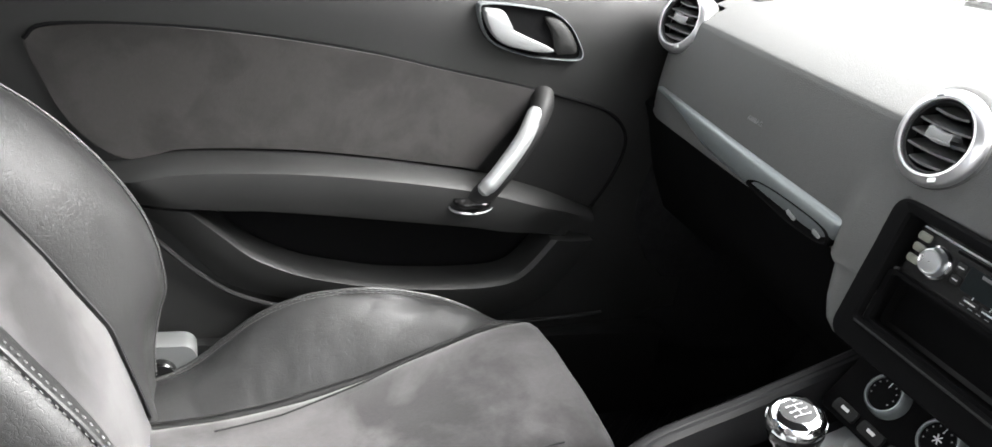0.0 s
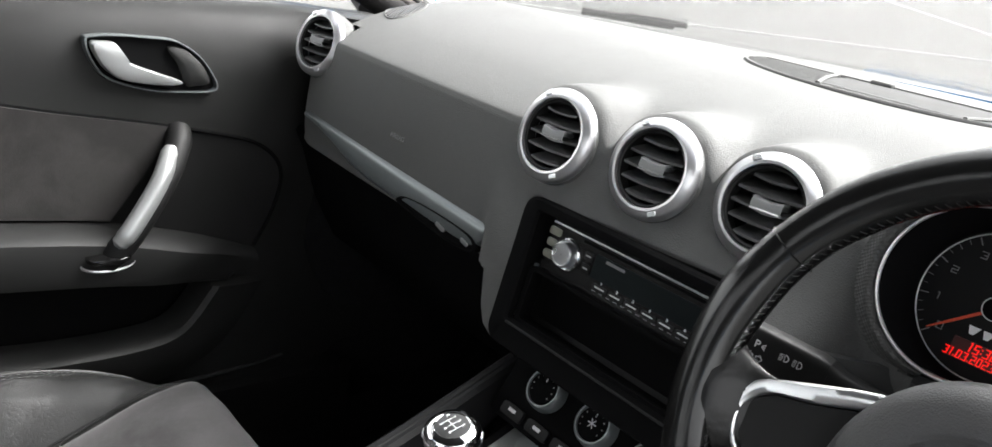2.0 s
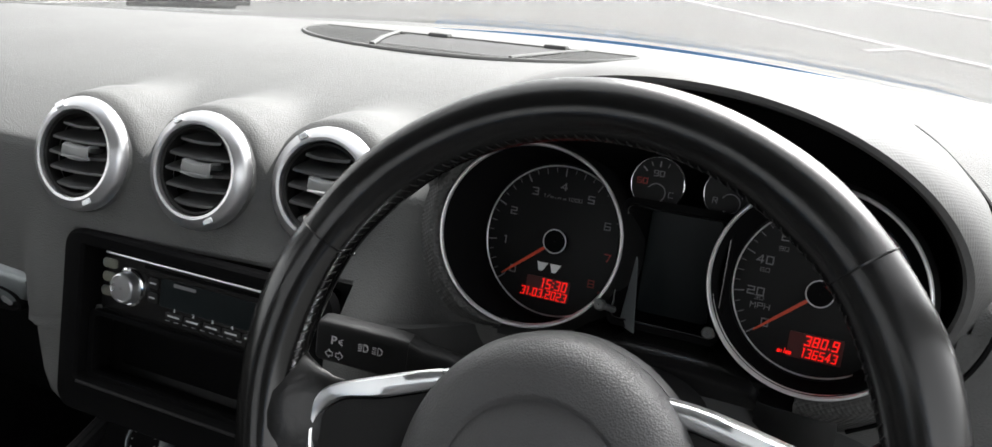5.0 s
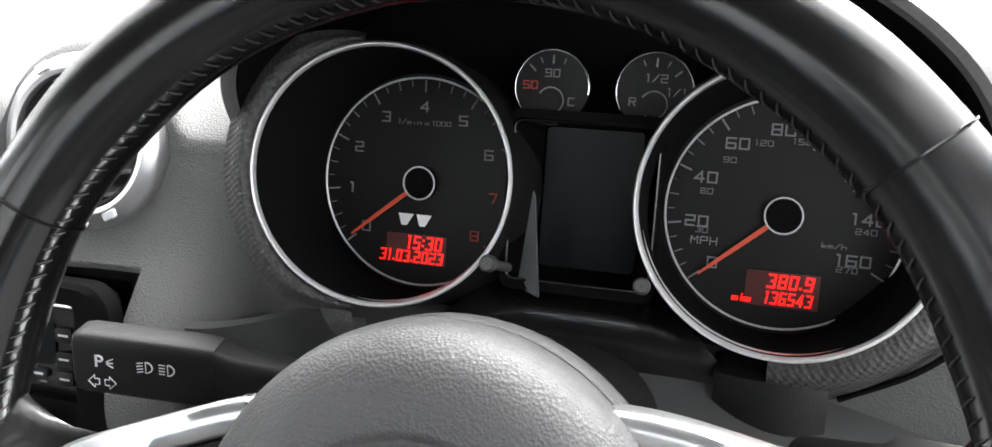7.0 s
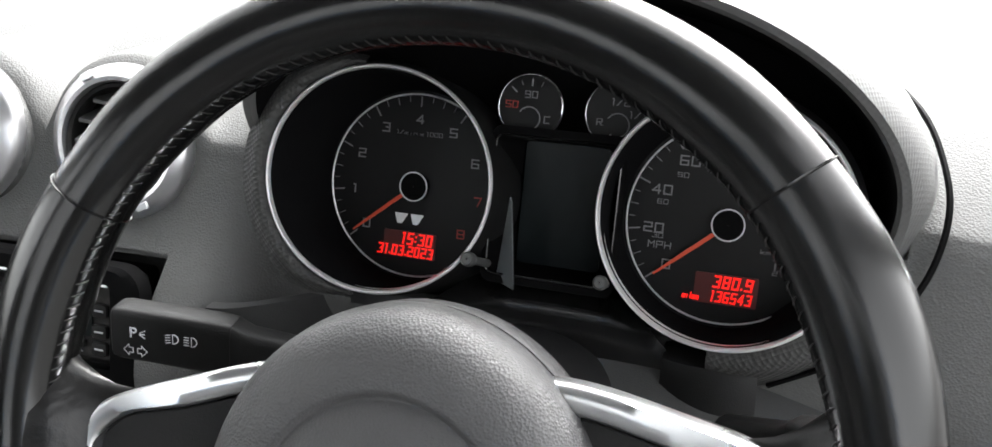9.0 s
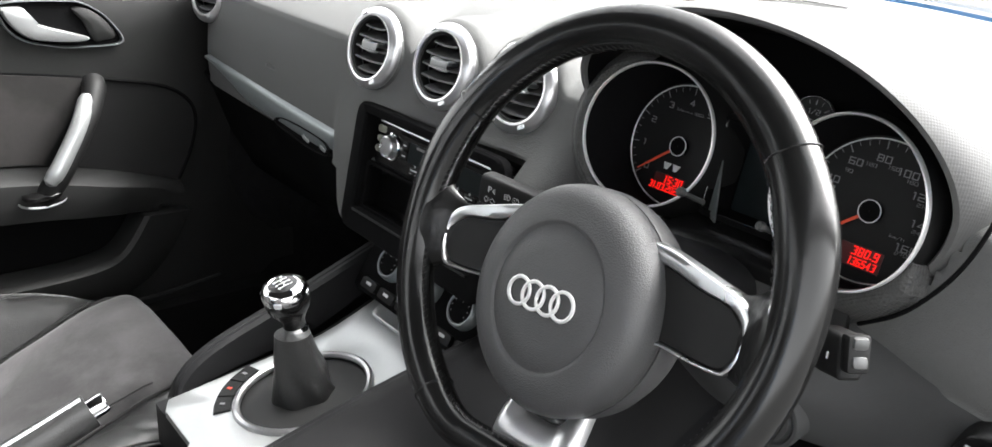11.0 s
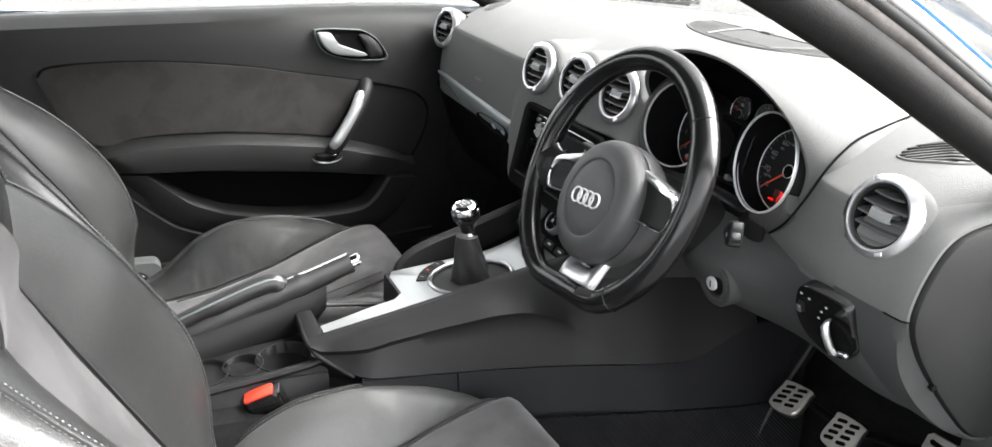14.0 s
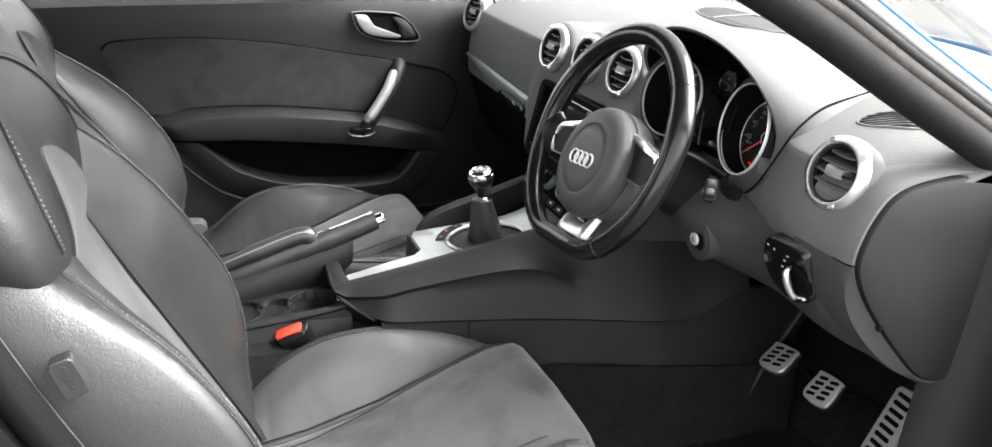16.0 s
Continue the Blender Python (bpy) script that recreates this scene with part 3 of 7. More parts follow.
for (ya, za), (yb, zb) in zip(up, low):
    row = [(-0.690, ya, za), (-0.645, ya, za - 0.001), (-0.634, ya, za - 0.002), (-0.628, ya + 0.1 * (yb - ya), za + 0.1 * (zb - za))]
    row += [(-0.628 - 0.016 * s * s, ya + s * (yb - ya), za + s * (zb - za)) for s in (0.4, 0.7, 1.0)]
    row += [(-0.690, yb, zb)]
    rows.append(row)
part("pocket_lip", loft(rows), M_DOOR, door)
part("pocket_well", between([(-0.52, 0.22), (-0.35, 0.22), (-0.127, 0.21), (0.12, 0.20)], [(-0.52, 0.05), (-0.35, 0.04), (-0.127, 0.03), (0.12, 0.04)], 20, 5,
     lambda y, z: -0.712, 0.02), M_BLACK, door, "back of the door pocket, black for its inner shade")
part("lower_seam", tube([(-0.643, y, z) for y, z in curve2([(-0.60, 0.20), (-0.53, 0.150), (-0.46, 0.085), (-0.40, 0.045), (-0.30, 0.015), (-0.15, -0.012), (0.05, -0.012), (0.18, 0.0)], 40)], 0.004, 8), M_PLASTIC, door)
part("kick_ledge", loft([[(-0.70, y, -0.035), (-0.645 + 0.02 * smoothstep(-0.6, -0.3, y), y, -0.03), (-0.63, y, -0.05), (-0.62, y, -0.14), (-0.70, y, -0.15)] for y in steps(-0.9, 0.3, 14)]), M_PLASTIC, door, "black lower door trim")

# inner release handle in its recessed bezel
HB = [(-0.110, 0.477), (-0.100, 0.483), (-0.071, 0.485), (-0.03, 0.484), (0.002, 0.481), (0.032, 0.464), (0.052, 0.440), (0.060, 0.423), (0.050, 0.415), (0.01, 0.414), (-0.03, 0.416), (-0.076, 0.427), (-0.099, 0.447)]


def closed_curve(pts, n):
    p = pts + pts[:3]
    full = spline([(a, b, 0) for a, b in pts[-2:] + p], (len(pts) + 4) * 8 + 1)
    seg = full[16:16 + len(pts) * 8]
    return [(seg[int(i * len(seg) / n)].x, seg[int(i * len(seg) / n)].y) for i in range(n)]


def shrink(pts, k):
    cx, cy = sum(p[0] for p in pts) / len(pts), sum(p[1] for p in pts) / len(pts)
    return [(cx + (x - cx) * k, cy + (y - cy) * k) for x, y in pts]


hb = closed_curve([(a, b) for a, b in HB], 56)
loops = [[(x, y, z) for y, z in shrink(hb, k)] for k, x in ((1.0, -0.672), (1.0, -0.662), (0.985, -0.6585), (0.960, -0.6585), (0.95, -0.661), (0.945, -0.672))]
part("handle_bezel", grid_mesh(loops, closed_v=True, closed_u=True)[0], M_TRIM, door, "dark satin handle bezel with a fine bright edge")
part("handle_well", loft([[(-0.668, y, z) for y, z in shrink(hb, 0.93)], [(-0.6645, y, z) for y, z in shrink(hb, 0.93)]]), M_BLACK, door)
lever = [(-0.103, 0.474), (-0.088, 0.477), (-0.074, 0.475), (-0.069, 0.460), (-0.052, 0.4500), (-0.022, 0.4400), (0.009, 0.4295), (-0.002, 0.4245), (-0.035, 0.426), (-0.069, 0.432), (-0.090, 0.448)]
lv = closed_curve([(a, b) for a, b in lever], 44)
part("release_lever", loft([[(x, y, z) for y, z in shrink(lv, k)] for k, x in ((1.0, -0.664), (1.0, -0.655), (0.94, -0.651), (0.80, -0.6495), (0.3, -0.649))]), M_SILVER, door, "satin aluminium release lever")
cup = [(-0.010, 0.472), (0.012, 0.471), (0.036, 0.452), (0.048, 0.428), (0.030, 0.423), (0.016, 0.424), (0.004, 0.452)]
part("handle_cup", loft([[(x, y, z) for y, z in shrink(closed_curve([(a, b) for a, b in cup], 30), k)] for k, x in ((1.0, -0.665), (0.97, -0.660), (0.8, -0.658), (0.3, -0.6565))]), M_DOOR, door)

# slanted grab handle with a bright inlay
gp = spline([(-0.668, 0.010, 0.361), (-0.646, 0.003, 0.346), (-0.620, -0.020, 0.310), (-0.610, -0.055, 0.255), (-0.612, -0.078, 0.222), (-0.622, -0.090, 0.205)], 20)
part("grab_handle", tube(gp, [0.017, 0.0175, 0.0175, 0.017, 0.0165, 0.016, 0.016, 0.0155, 0.0155, 0.0155, 0.0155, 0.0155, 0.0155, 0.016, 0.016, 0.0165, 0.017, 0.017, 0.017, 0.017], 16), M_PLASTIC, door, "black door pull")
ip = [p + Vector((0.0095, -0.0105, 0.001)) for p in spline([(-0.644, 0.001, 0.347), (-0.620, -0.020, 0.310), (-0.610, -0.055, 0.255), (-0.611, -0.074, 0.229)], 18)]
part("pull_inlay", tube(ip, [0.008] + [0.0115] * 2 + [0.0122] * 12 + [0.0105] * 2 + [0.005], 14), M_SILVER, door, "satin aluminium pull inlay")
part("pull_foot", prism(round_rect(0.074, 0.056, 0.020), 0.006, pose(-0.628, -0.092, 0.2155, 4, 8, 0), 0.002), M_GLOSS, door, "black recessed foot of the pull")
part("pull_chrome", tube([(-0.6135, -0.092 + 0.033 * math.cos(a), 0.206 - 0.013 * math.sin(a)) for a in steps(0.1, math.pi - 0.1, 16)], 0.0034, 8, flat=0.8), M_ALU, door, "bright rim under the pull")

# passenger window
rows = [[(-0.735 + 0.10 * v + 0.02 * v * v, -0.92 + 0.12 * v + (1.26 - 0.55 * v) * u, 0.50 + 0.33 * v) for u in steps(0, 1, 9)] for v in steps(0, 1, 6)]
side = part("side_window", sheet(rows, 0.004, (-1, 0, 0)), M_GLASS, door, "clear side window")
side.visible_shadow = False
# blue wing mirror outside it
mir = thing("wing_mirror", "blue wing mirror outside the passenger window", "wing mirror", (-0.90, 0.36, 0.55))
loops = []
for k, y in enumerate(steps(0.30, 0.42, 7)):
    r = math.sqrt(max(0.05, 1 - ((y - 0.33) / 0.10) ** 2)) if y > 0.33 else 1.0
    loops.append([(-0.92 + 0.095 * r * math.cos(a), y, 0.585 + 0.058 * r * math.sin(a)) for a in steps(0, 2 * math.pi * 23 / 24, 24)])
part("housing", loft(loops), M_BLUE, mir)
part("foot", tube([(-0.76, 0.34, 0.53), (-0.80, 0.35, 0.54), (-0.86, 0.36, 0.56)], 0.016, 10), M_PLASTIC, mir)


# ---- dashboard ----
dash = thing("dashboard", "soft-touch dark grey dashboard with rounded crease and hooded instruments", "dashboard", (0, 0.45, 0.36))


def face_y(x):
    return 0.158 + 0.045 * x * x + 0.05 * smoothstep(0.60, 0.71, abs(x)) ** 2


def stack_y(z):
    """The rear face of the centre stack, coming back towards its foot."""
    return 0.156 - (0.437 - z) * 0.18


def recess(x):
    """How far the pad falls back from the passenger's side to the instruments."""
    return 0.037 * min(1.0, max(0.0, (x + 0.135) / 0.235)) * (1 - smoothstep(0.43, 0.60, x))


def dash_section(x):
    f, b = face_y(x), screen_base(min(0.655, abs(x)))
    e = smoothstep(0.60, 0.72, abs(x))
    near = 1 - (smoothstep(0.172, 0.205, -x) if x < 0 else smoothstep(0.140, 0.185, x))
    g, beside = recess(x), smoothstep(0.150, 0.190, x)
    pts = [(f + 0.10, 0.350), (f + 0.012, 0.352), (f + 0.002, 0.362), (f + 0.000, 0.40), (f + 0.004, 0.45), (f + 0.010, 0.490), (f + 0.013, 0.501), (f + 0.020, 0.508),
           (f + 0.055, 0.527), (f + 0.10, 0.546), (f + 0.17, 0.564), (f + 0.25, 0.575)]
    last = pts[-1][0]
    pts += [(last + (b - last) * k, 0.575 + 0.006 * math.sin(math.pi * k) - 0.019 * k * k) for k in (0.25, 0.5, 0.75, 1.0)]
    pts += [(b + 0.01, 0.548), (b - 0.02, 0.52)]
    pts = [(y, z + 0.046 * beside * max(0.0, 1 - (z - 0.350) / 0.10)) if y < f + 0.11 else (y, z) for y, z in pts]
    pull = lambda z: near * max(0.0, f + 0.002 - stack_y(max(z, 0.352))) * (1 - smoothstep(0.425, 0.455, z))
    return [(y - pull(z) + g * (beside + (1 - beside) * smoothstep(0.428, 0.462, z)) * (1 - smoothstep(0.40, 0.60, y)), z - 0.035 * e * smoothstep(0.44, 0.54, z)) for y, z in pts]


BX, BZ = 0.3455, 0.5103


def brow(x, y, z):
    """Smooth humps of the pad over the round vents."""
    out = 0.0
    y -= recess(x)
    for vx in (-0.128, -0.018, 0.087):
        r = abs(x - vx)
        h = math.sqrt(max(0.0, 1 - (r / 0.052) ** 2))
        out = max(out, (0.503 + 0.047 * h + 0.006 * smoothstep(0.17, 0.26, y) - z) * smoothstep(0.062, 0.042, r)) if r < 0.062 else out
    return max(0.0, out) * smoothstep(0.495, 0.512, z) * (1 - smoothstep(0.205, 0.29, y))


VENTS = {"far": (-0.622, 0.177, 0.497, 15, 9), "a": (-0.128, 0.162, 0.5035, 14, 3), "b": (-0.018, 0.178, 0.5035, 14, 3), "c": (0.087, 0.196, 0.5025, 14, 4), "near": (0.622, 0.187, 0.497, 15, 0)}
rows = [[(x, p.x, p.y + brow(x, p.x, p.y)) for p in spline([(y, z, 0) for y, z in dash_section(x)], 72)] for x in steps(-0.672, 0.70, 240)]
pad = sheet(rows, 0.006, (0, 0.6, -0.8))
gone = []
for f in pad.faces:
    c = f.calc_center_median()
    low = c.z < BZ
    in_hood = (abs(c.x - BX) / 0.170) ** 2 + (abs(c.z - BZ) / (0.1165 if low else 0.1075)) ** 2 < 1 and c.y < 0.285
    in_vent = any((c.x - v[0]) ** 2 + (c.z - v[2]) ** 2 < (0.0405 if abs(v[0]) < 0.3 else 0.0432) ** 2 and c.y < (0.232 + recess(v[0]) if abs(v[0]) < 0.3 else 0.228) for v in VENTS.values())
    in_stack = -0.133 < c.x < 0.125 and c.z < 0.438 and c.y < 0.22
    if in_hood or in_vent or in_stack:
        gone.append(f)
bmesh.ops.delete(pad, geom=gone, context='FACES')
part("top_pad", pad, M_DASH, dash, sharp=50)

# passenger side: glove box trim strip, latch, dark glove box below
LX0, LX1 = -0.617, -0.188
loops = []
for x in steps(LX0, LX1, 40):
    u = (x - LX0) / (LX1 - LX0)
    h = 0.006 + 0.028 * smoothstep(0.0, 0.45, u)
    if u > 0.94:
        h *= math.sqrt(max(0.1, 1 - ((u - 0.94) / 0.066) ** 2))
    zc = 0.400 - 0.013 * u
    zc2 = zc - h / 2
    f = face_y(x) - 0.002
    loops.append([(x, f + 0.02, zc2 + h / 2), (x, f - 0.003, zc2 + h / 2), (x, f - 0.007, zc2 + h * 0.3), (x, f - 0.007, zc2 - h * 0.3), (x, f - 0.003, zc2 - h / 2), (x, f + 0.02, zc2 - h / 2)])
part("trim_strip", loft(loops), M_TRIM, dash, "grey-green satin trim strip", sharp=60)
lt = [(-0.352, 0.3625), (-0.338, 0.3700), (-0.300, 0.3735), (-0.250, 0.3735), (-0.210, 0.3710), (-0.196, 0.3640), (-0.200, 0.3540), (-0.250, 0.3510), (-0.300, 0.3545), (-0.340, 0.3580)]
latch = part("latch", loft([[(a, face_y(a) + o, b) for a, b in shrink(closed_curve(lt, 60), k)] for k, o in ((1.0, 0.005), (1.0, -0.0115), (0.96, -0.0120), (0.90, -0.0085), (0.3, -0.0075))]), M_BLACK, dash, "black recessed glove box latch")
for a, b, w in ((-0.262, 0.3605, 0.016), (-0.216, 0.3600, 0.013)):
    part("latch_accent", prism(round_rect(w, 0.0050, 0.0020), 0.002, facing(a, face_y(a) - 0.008, b) @ pose(0, 0, 0, 0, 0, -14), 0.0006), M_ALU, latch, "small bright latch accent")
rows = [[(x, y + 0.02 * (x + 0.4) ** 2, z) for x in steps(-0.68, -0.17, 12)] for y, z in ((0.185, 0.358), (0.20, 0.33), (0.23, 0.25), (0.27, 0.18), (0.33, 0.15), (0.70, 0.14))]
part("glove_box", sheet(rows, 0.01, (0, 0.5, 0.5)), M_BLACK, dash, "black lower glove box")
words("airbag_mark", "AIRBAG", 0.0085, facing(-0.385, face_y(0.385) - 0.0004 + 0.0015, 0.428, 3), M_DIMPRINT, dash)

# driver's lower panel with its rounded end and side cap
LOWSEC = [(0.014, 0.425), (0.005, 0.402), (0.003, 0.385), (0.010, 0.355), (0.026, 0.325), (0.054, 0.295), (0.094, 0.262), (0.140, 0.240), (0.185, 0.232), (0.32, 0.25)]
rows = []
for x in steps(0.165, 0.685, 110):
    base = face_y(x) + recess(x)
    bulge = (0.016 + 0.050 * recess(x) / 0.037) * math.exp(-((x - 0.40) / 0.105) ** 2)
    side = 1 - smoothstep(0.165, 0.245, x)
    row = []
    for p in spline([(a, b, 0) for a, b in LOWSEC], 44):
        y = base + p.x - bulge * smoothstep(0.435, 0.350, p.y) * smoothstep(0.225, 0.32, p.y)
        row.append((x, y + (min(y, stack_y(max(0.25, p.y)) + 0.006) - y) * side, p.y))
    rows.append(row)
part("knee_panel", sheet(rows, 0.008, (0, 1, 0)), M_LOWER, dash, "lower panel below the wheel, its shade in the dark grey")
CAP = [(0.330, 0.512), (0.265, 0.509), (0.215, 0.494), (0.190, 0.460), (0.180, 0.414), (0.192, 0.360), (0.228, 0.312), (0.285, 0.265), (0.345, 0.234), (0.385, 0.228), (0.420, 0.250), (0.445, 0.330), (0.450, 0.42), (0.420, 0.49)]
CAP_IN = CAP[:5] + [(0.198, 0.374), (0.235, 0.330), (0.284, 0.281), (0.333, 0.241), (0.385, 0.231)] + CAP[10:]
cp, cq = closed_curve(CAP, 120), closed_curve(CAP_IN, 120)
band = [[(x, y, z) for y, z in shrink(cp, k)] for k, x in ((1.06, 0.60), (1.06, 0.668), (1.057, 0.680), (1.045, 0.688))] + [[(x, y, z) for y, z in shrink(cq, k)] for k, x in ((1.03, 0.6935), (1.004, 0.694), (1.0, 0.690))]
lower = [k for k in range(120) if cp[k][1] < 0.408]
upper = list(range(lower[-1], 120)) + list(range(0, lower[0] + 1))
part("end_surround", grid_mesh([[lp[k] for k in upper] for lp in band])[0], M_DASH, dash, "grey end of the dashboard pad")
# below the joint the same band is coloured darker for shade
part("end_surround", grid_mesh([[lp[k] for k in lower] for lp in band])[0], M_LOWER, dash, "end of the lower panel, darkened for its shade")
part("end_joint", tube([lp[lower[0]] for lp in band[1:]], 0.0011, 6), M_BLACK, dash)
loops = [[(x, y, z) for y, z in shrink(cq, k)] for k, x in ((0.985, 0.68), (0.985, 0.6945), (0.975, 0.699), (0.90, 0.7015), (0.5, 0.703))]
part("end_cap", loft(loops), M_DOOR, dash, "smooth grey fuse box cover")
part("cap_notch", rbox((0.006, 0.008, 0.007), 0.001, 1, pose(0.697, 0.2405, 0.3245, 45, 0, 0)), M_BLACK, dash)

# centre air grille on top of the pad
GY = 0.575


def pad_z(x, y):
    """Height of the pad's top."""
    sec = dash_section(x)
    for (ya, za), (yb, zb) in zip(sec[5:], sec[6:]):
        if ya <= y <= yb:
            return za + (zb - za) * (y - ya) / (yb - ya)
    return 0.575


def grille_front(x):
    return GY - 0.128 * math.sqrt(max(0.0, 1 - ((x - 0.008) / 0.202) ** 2))


gr = []
for x in steps(-0.192, 0.208, 41):
    a = grille_front(x)
    gr.append([(x, a + (GY + 0.012 - a) * k, pad_z(x, a + (GY - a) * k) - 0.001) for k in (0, 0.33, 0.66, 1.0)])
part("speaker_grille", sheet(gr, 0.006), M_BLACK, dash, "black crescent air grille")
rim = [(x, grille_front(x), pad_z(x, grille_front(x)) + 0.0012) for x in steps(-0.194, 0.210, 50)]
rim += [(x, GY + 0.014, pad_z(x, GY) + 0.0012) for x in steps(0.206, -0.190, 30)]
part("grille_rim", tube(rim, 0.0028, 6, closed=True), M_DASH, dash)
for x0, x1 in ((-0.085, -0.038), (0.150, 0.112)):
    part("grille_divider", tube([(x0, GY + 0.01, pad_z(x0, GY) + 0.004), ((x0 + x1) / 2, (GY + grille_front(x1)) / 2, pad_z(0, 0.5) + 0.0045), (x1, grille_front(x1) + 0.004, pad_z(x1, 0.46) + 0.004)], 0.003, 6, flat=0.6), M_DASH, dash)
for k in range(1, 12):
    y = GY - 0.128 + 0.0115 * k
    half = 0.202 * math.sqrt(max(0.0, 1 - ((GY - y) / 0.128) ** 2))
    lo, hi = (0.008 - half + 0.004, -0.078 + (y - 0.575) * -0.30), (0.142 + (y - 0.575) * 0.27, 0.008 + half - 0.004)
    for u, v in ((lo[0], hi[1]),) if y < 0.478 else (lo, hi):
        if v - u > 0.012:
            part("slat", tube([(u, y, pad_z(u, y) + 0.0018), ((u + v) / 2, y, pad_z((u + v) / 2, y) + 0.002), (v, y, pad_z(v, y) + 0.0018)], 0.0026, 6, flat=0.6), M_DASH, dash)
cl = [[(x, y, pad_z(x, y) + 0.0022) for x in steps(-0.07 + 0.3 * 0.142 * (0.575 - y) / 0.142 * 0.3, 0.135 - 0.27 * (0.575 - y), 8)] for y in steps(0.480, 0.582, 6)]
part("speaker_lid", sheet(cl, 0.006), M_LID, dash, "ribbed grey lid between the grilles")
for x in (-0.03, 0.115):
    part("lid_catch", rbox((0.026, 0.012, 0.006), 0.002, 2, pose(x, 0.586, pad_z(x, 0.586) + 0.004)), M_DASH, dash)
# oval demister outlets near each end
for s in (-1, 1):
    def over_pad(u, v, lift):
        x, y = s * (0.598 + u * 0.0305 - v * 0.0205), 0.302 + u * 0.0395 + v * 0.0160
        return Vector((x, y, pad_z(x, y) + lift))
    loop = [(math.cos(a), math.sin(a) * abs(math.sin(a)) ** 0.25) for a in steps(0, 2 * math.pi * 31 / 32, 32)]
    part("demister_rim", tube([over_pad(u, v, 0.0005) for u, v in loop], 0.0022, 6, closed=True), M_DASH, dash)
    part("demister_well", loft([[over_pad(u, v, -0.004) for u, v in loop], [over_pad(u, v, 0.0012) for u, v in loop]]), M_BLACK, dash)
    for k in range(-3, 4):
        v = k / 4
        h = math.sqrt(1 - abs(v) ** 1.6) * 0.97
        part("demister_slat", tube([over_pad(u, v, 0.0016) for u in (-h, 0, h)], 0.0014, 6), M_CONSOLE, dash)

# ---- round air vents ----
VR = 0.0455


def air_vent(m, tab_turn=0.0, long_neck=True, bright_tab=False):
    th = thing("air_vent", "round air vent with polished aluminium ring and black louvres", "air vent", group="round dashboard vents", m=None)
    if long_neck:
        part("housing", lathe([(VR + 0.0008, -0.008), (VR + 0.0016, -0.014), (VR + 0.0008, -0.022), (VR - 0.004, -0.040), (VR - 0.014, -0.055)], 40), M_DASH, th, m=None)
    part("ring", lathe([(VR + 0.0004, -0.016), (VR + 0.0012, -0.009), (VR + 0.0004, -0.0045), (VR - 0.0020, -0.0018), (VR - 0.0075, 0.0012), (VR - 0.0098, 0.0008), (VR - 0.0106, -0.002), (VR - 0.0108, -0.018)], 48), M_RING, th, "polished aluminium ring", m=None)
    part("bowl", lathe([(VR - 0.0104, -0.006), (VR - 0.0112, -0.05), (0.001, -0.05)], 40), M_BLACK, th, m=None)
    part("lip", lathe([(VR - 0.0104, -0.003), (VR - 0.0116, -0.0015), (VR - 0.0134, -0.003), (VR - 0.0138, -0.014)], 40), M_PLASTIC, th, "black inner lip", m=None)
    ri = VR - 0.0136
    for k in range(5):
        y = (k - 2) * 0.0122
        h = math.sqrt(max(0.0001, (ri - 0.001) ** 2 - y * y))
        sl = [[(x, y + dy - 0.0016 * (1 - (x / h) ** 2) * (1 if z > -0.01 else 0), z) for x in steps(-h, h, 9)] for dy, z in ((0.0072, -0.026), (0.0030, -0.012), (-0.0004, -0.0045), (-0.0014, -0.0042))]
        part("louvre", sheet(sl, 0.0012, (0, -1, -0.3)), M_LOUVRE, th, m=None)
    for k in range(-2, 3):
        x = k * 0.0128
        h = math.sqrt((ri - 0.002) ** 2 - x * x)
        part("inner_blade", rbox((0.0014, 2 * h, 0.014), 0.0004, 1, pose(x, 0, -0.040)), M_PLASTIC, th, m=None)
    tab = M_SATIN if bright_tab else M_TAB
    rows = [[(0.004 + x, 0.0015 + y + 0.0020 * (x / 0.0135) ** 2, z) for x in steps(-0.0135, 0.0135, 9)] for y, z in ((0.0052, -0.008), (0.0046, 0.0010), (0.0030, 0.0030), (-0.0030, 0.0036), (-0.0046, 0.0028), (-0.0050, 0.0))]
    t = part("thumb_tab", sheet(rows, 0.0022, (0, -1, -0.5)), M_TAB, th, "satin grey thumb tab", m=None)
    part("tab_edge", rbox((0.026, 0.0016, 0.0014), 0.0005, 1, pose(0.004, -0.0026, 0.0040)), tab, t, m=None)
    for sx in (-1, 1):
        part("tab_arm", rbox((0.0024, 0.0050, 0.016), 0.0008, 1, pose(0.004 + sx * 0.0118, 0.0045, -0.006)), M_LOUVRE, t, m=None)
    for a in (-62, 118):
        q = pose(0, 0, 0, 0, 0, a)
        part("ring_notch", rbox((0.0050, 0.0085, 0.0022), 0.0008, 1, q @ pose(VR - 0.004, 0, 0.0006)), M_ALU, th, m=None)
    th.matrix_world = m
    return th


for key, (x, y, z, lean, turn) in VENTS.items():
    air_vent(CAR @ facing(x, y, z, lean, turn), bright_tab=key == "c")

# ---- instrument binnacle ----
hood = thing("instrument_binnacle", "hooded grey instrument binnacle with ribbed collar", "instrument binnacle", (0.348, 0.22, 0.42))


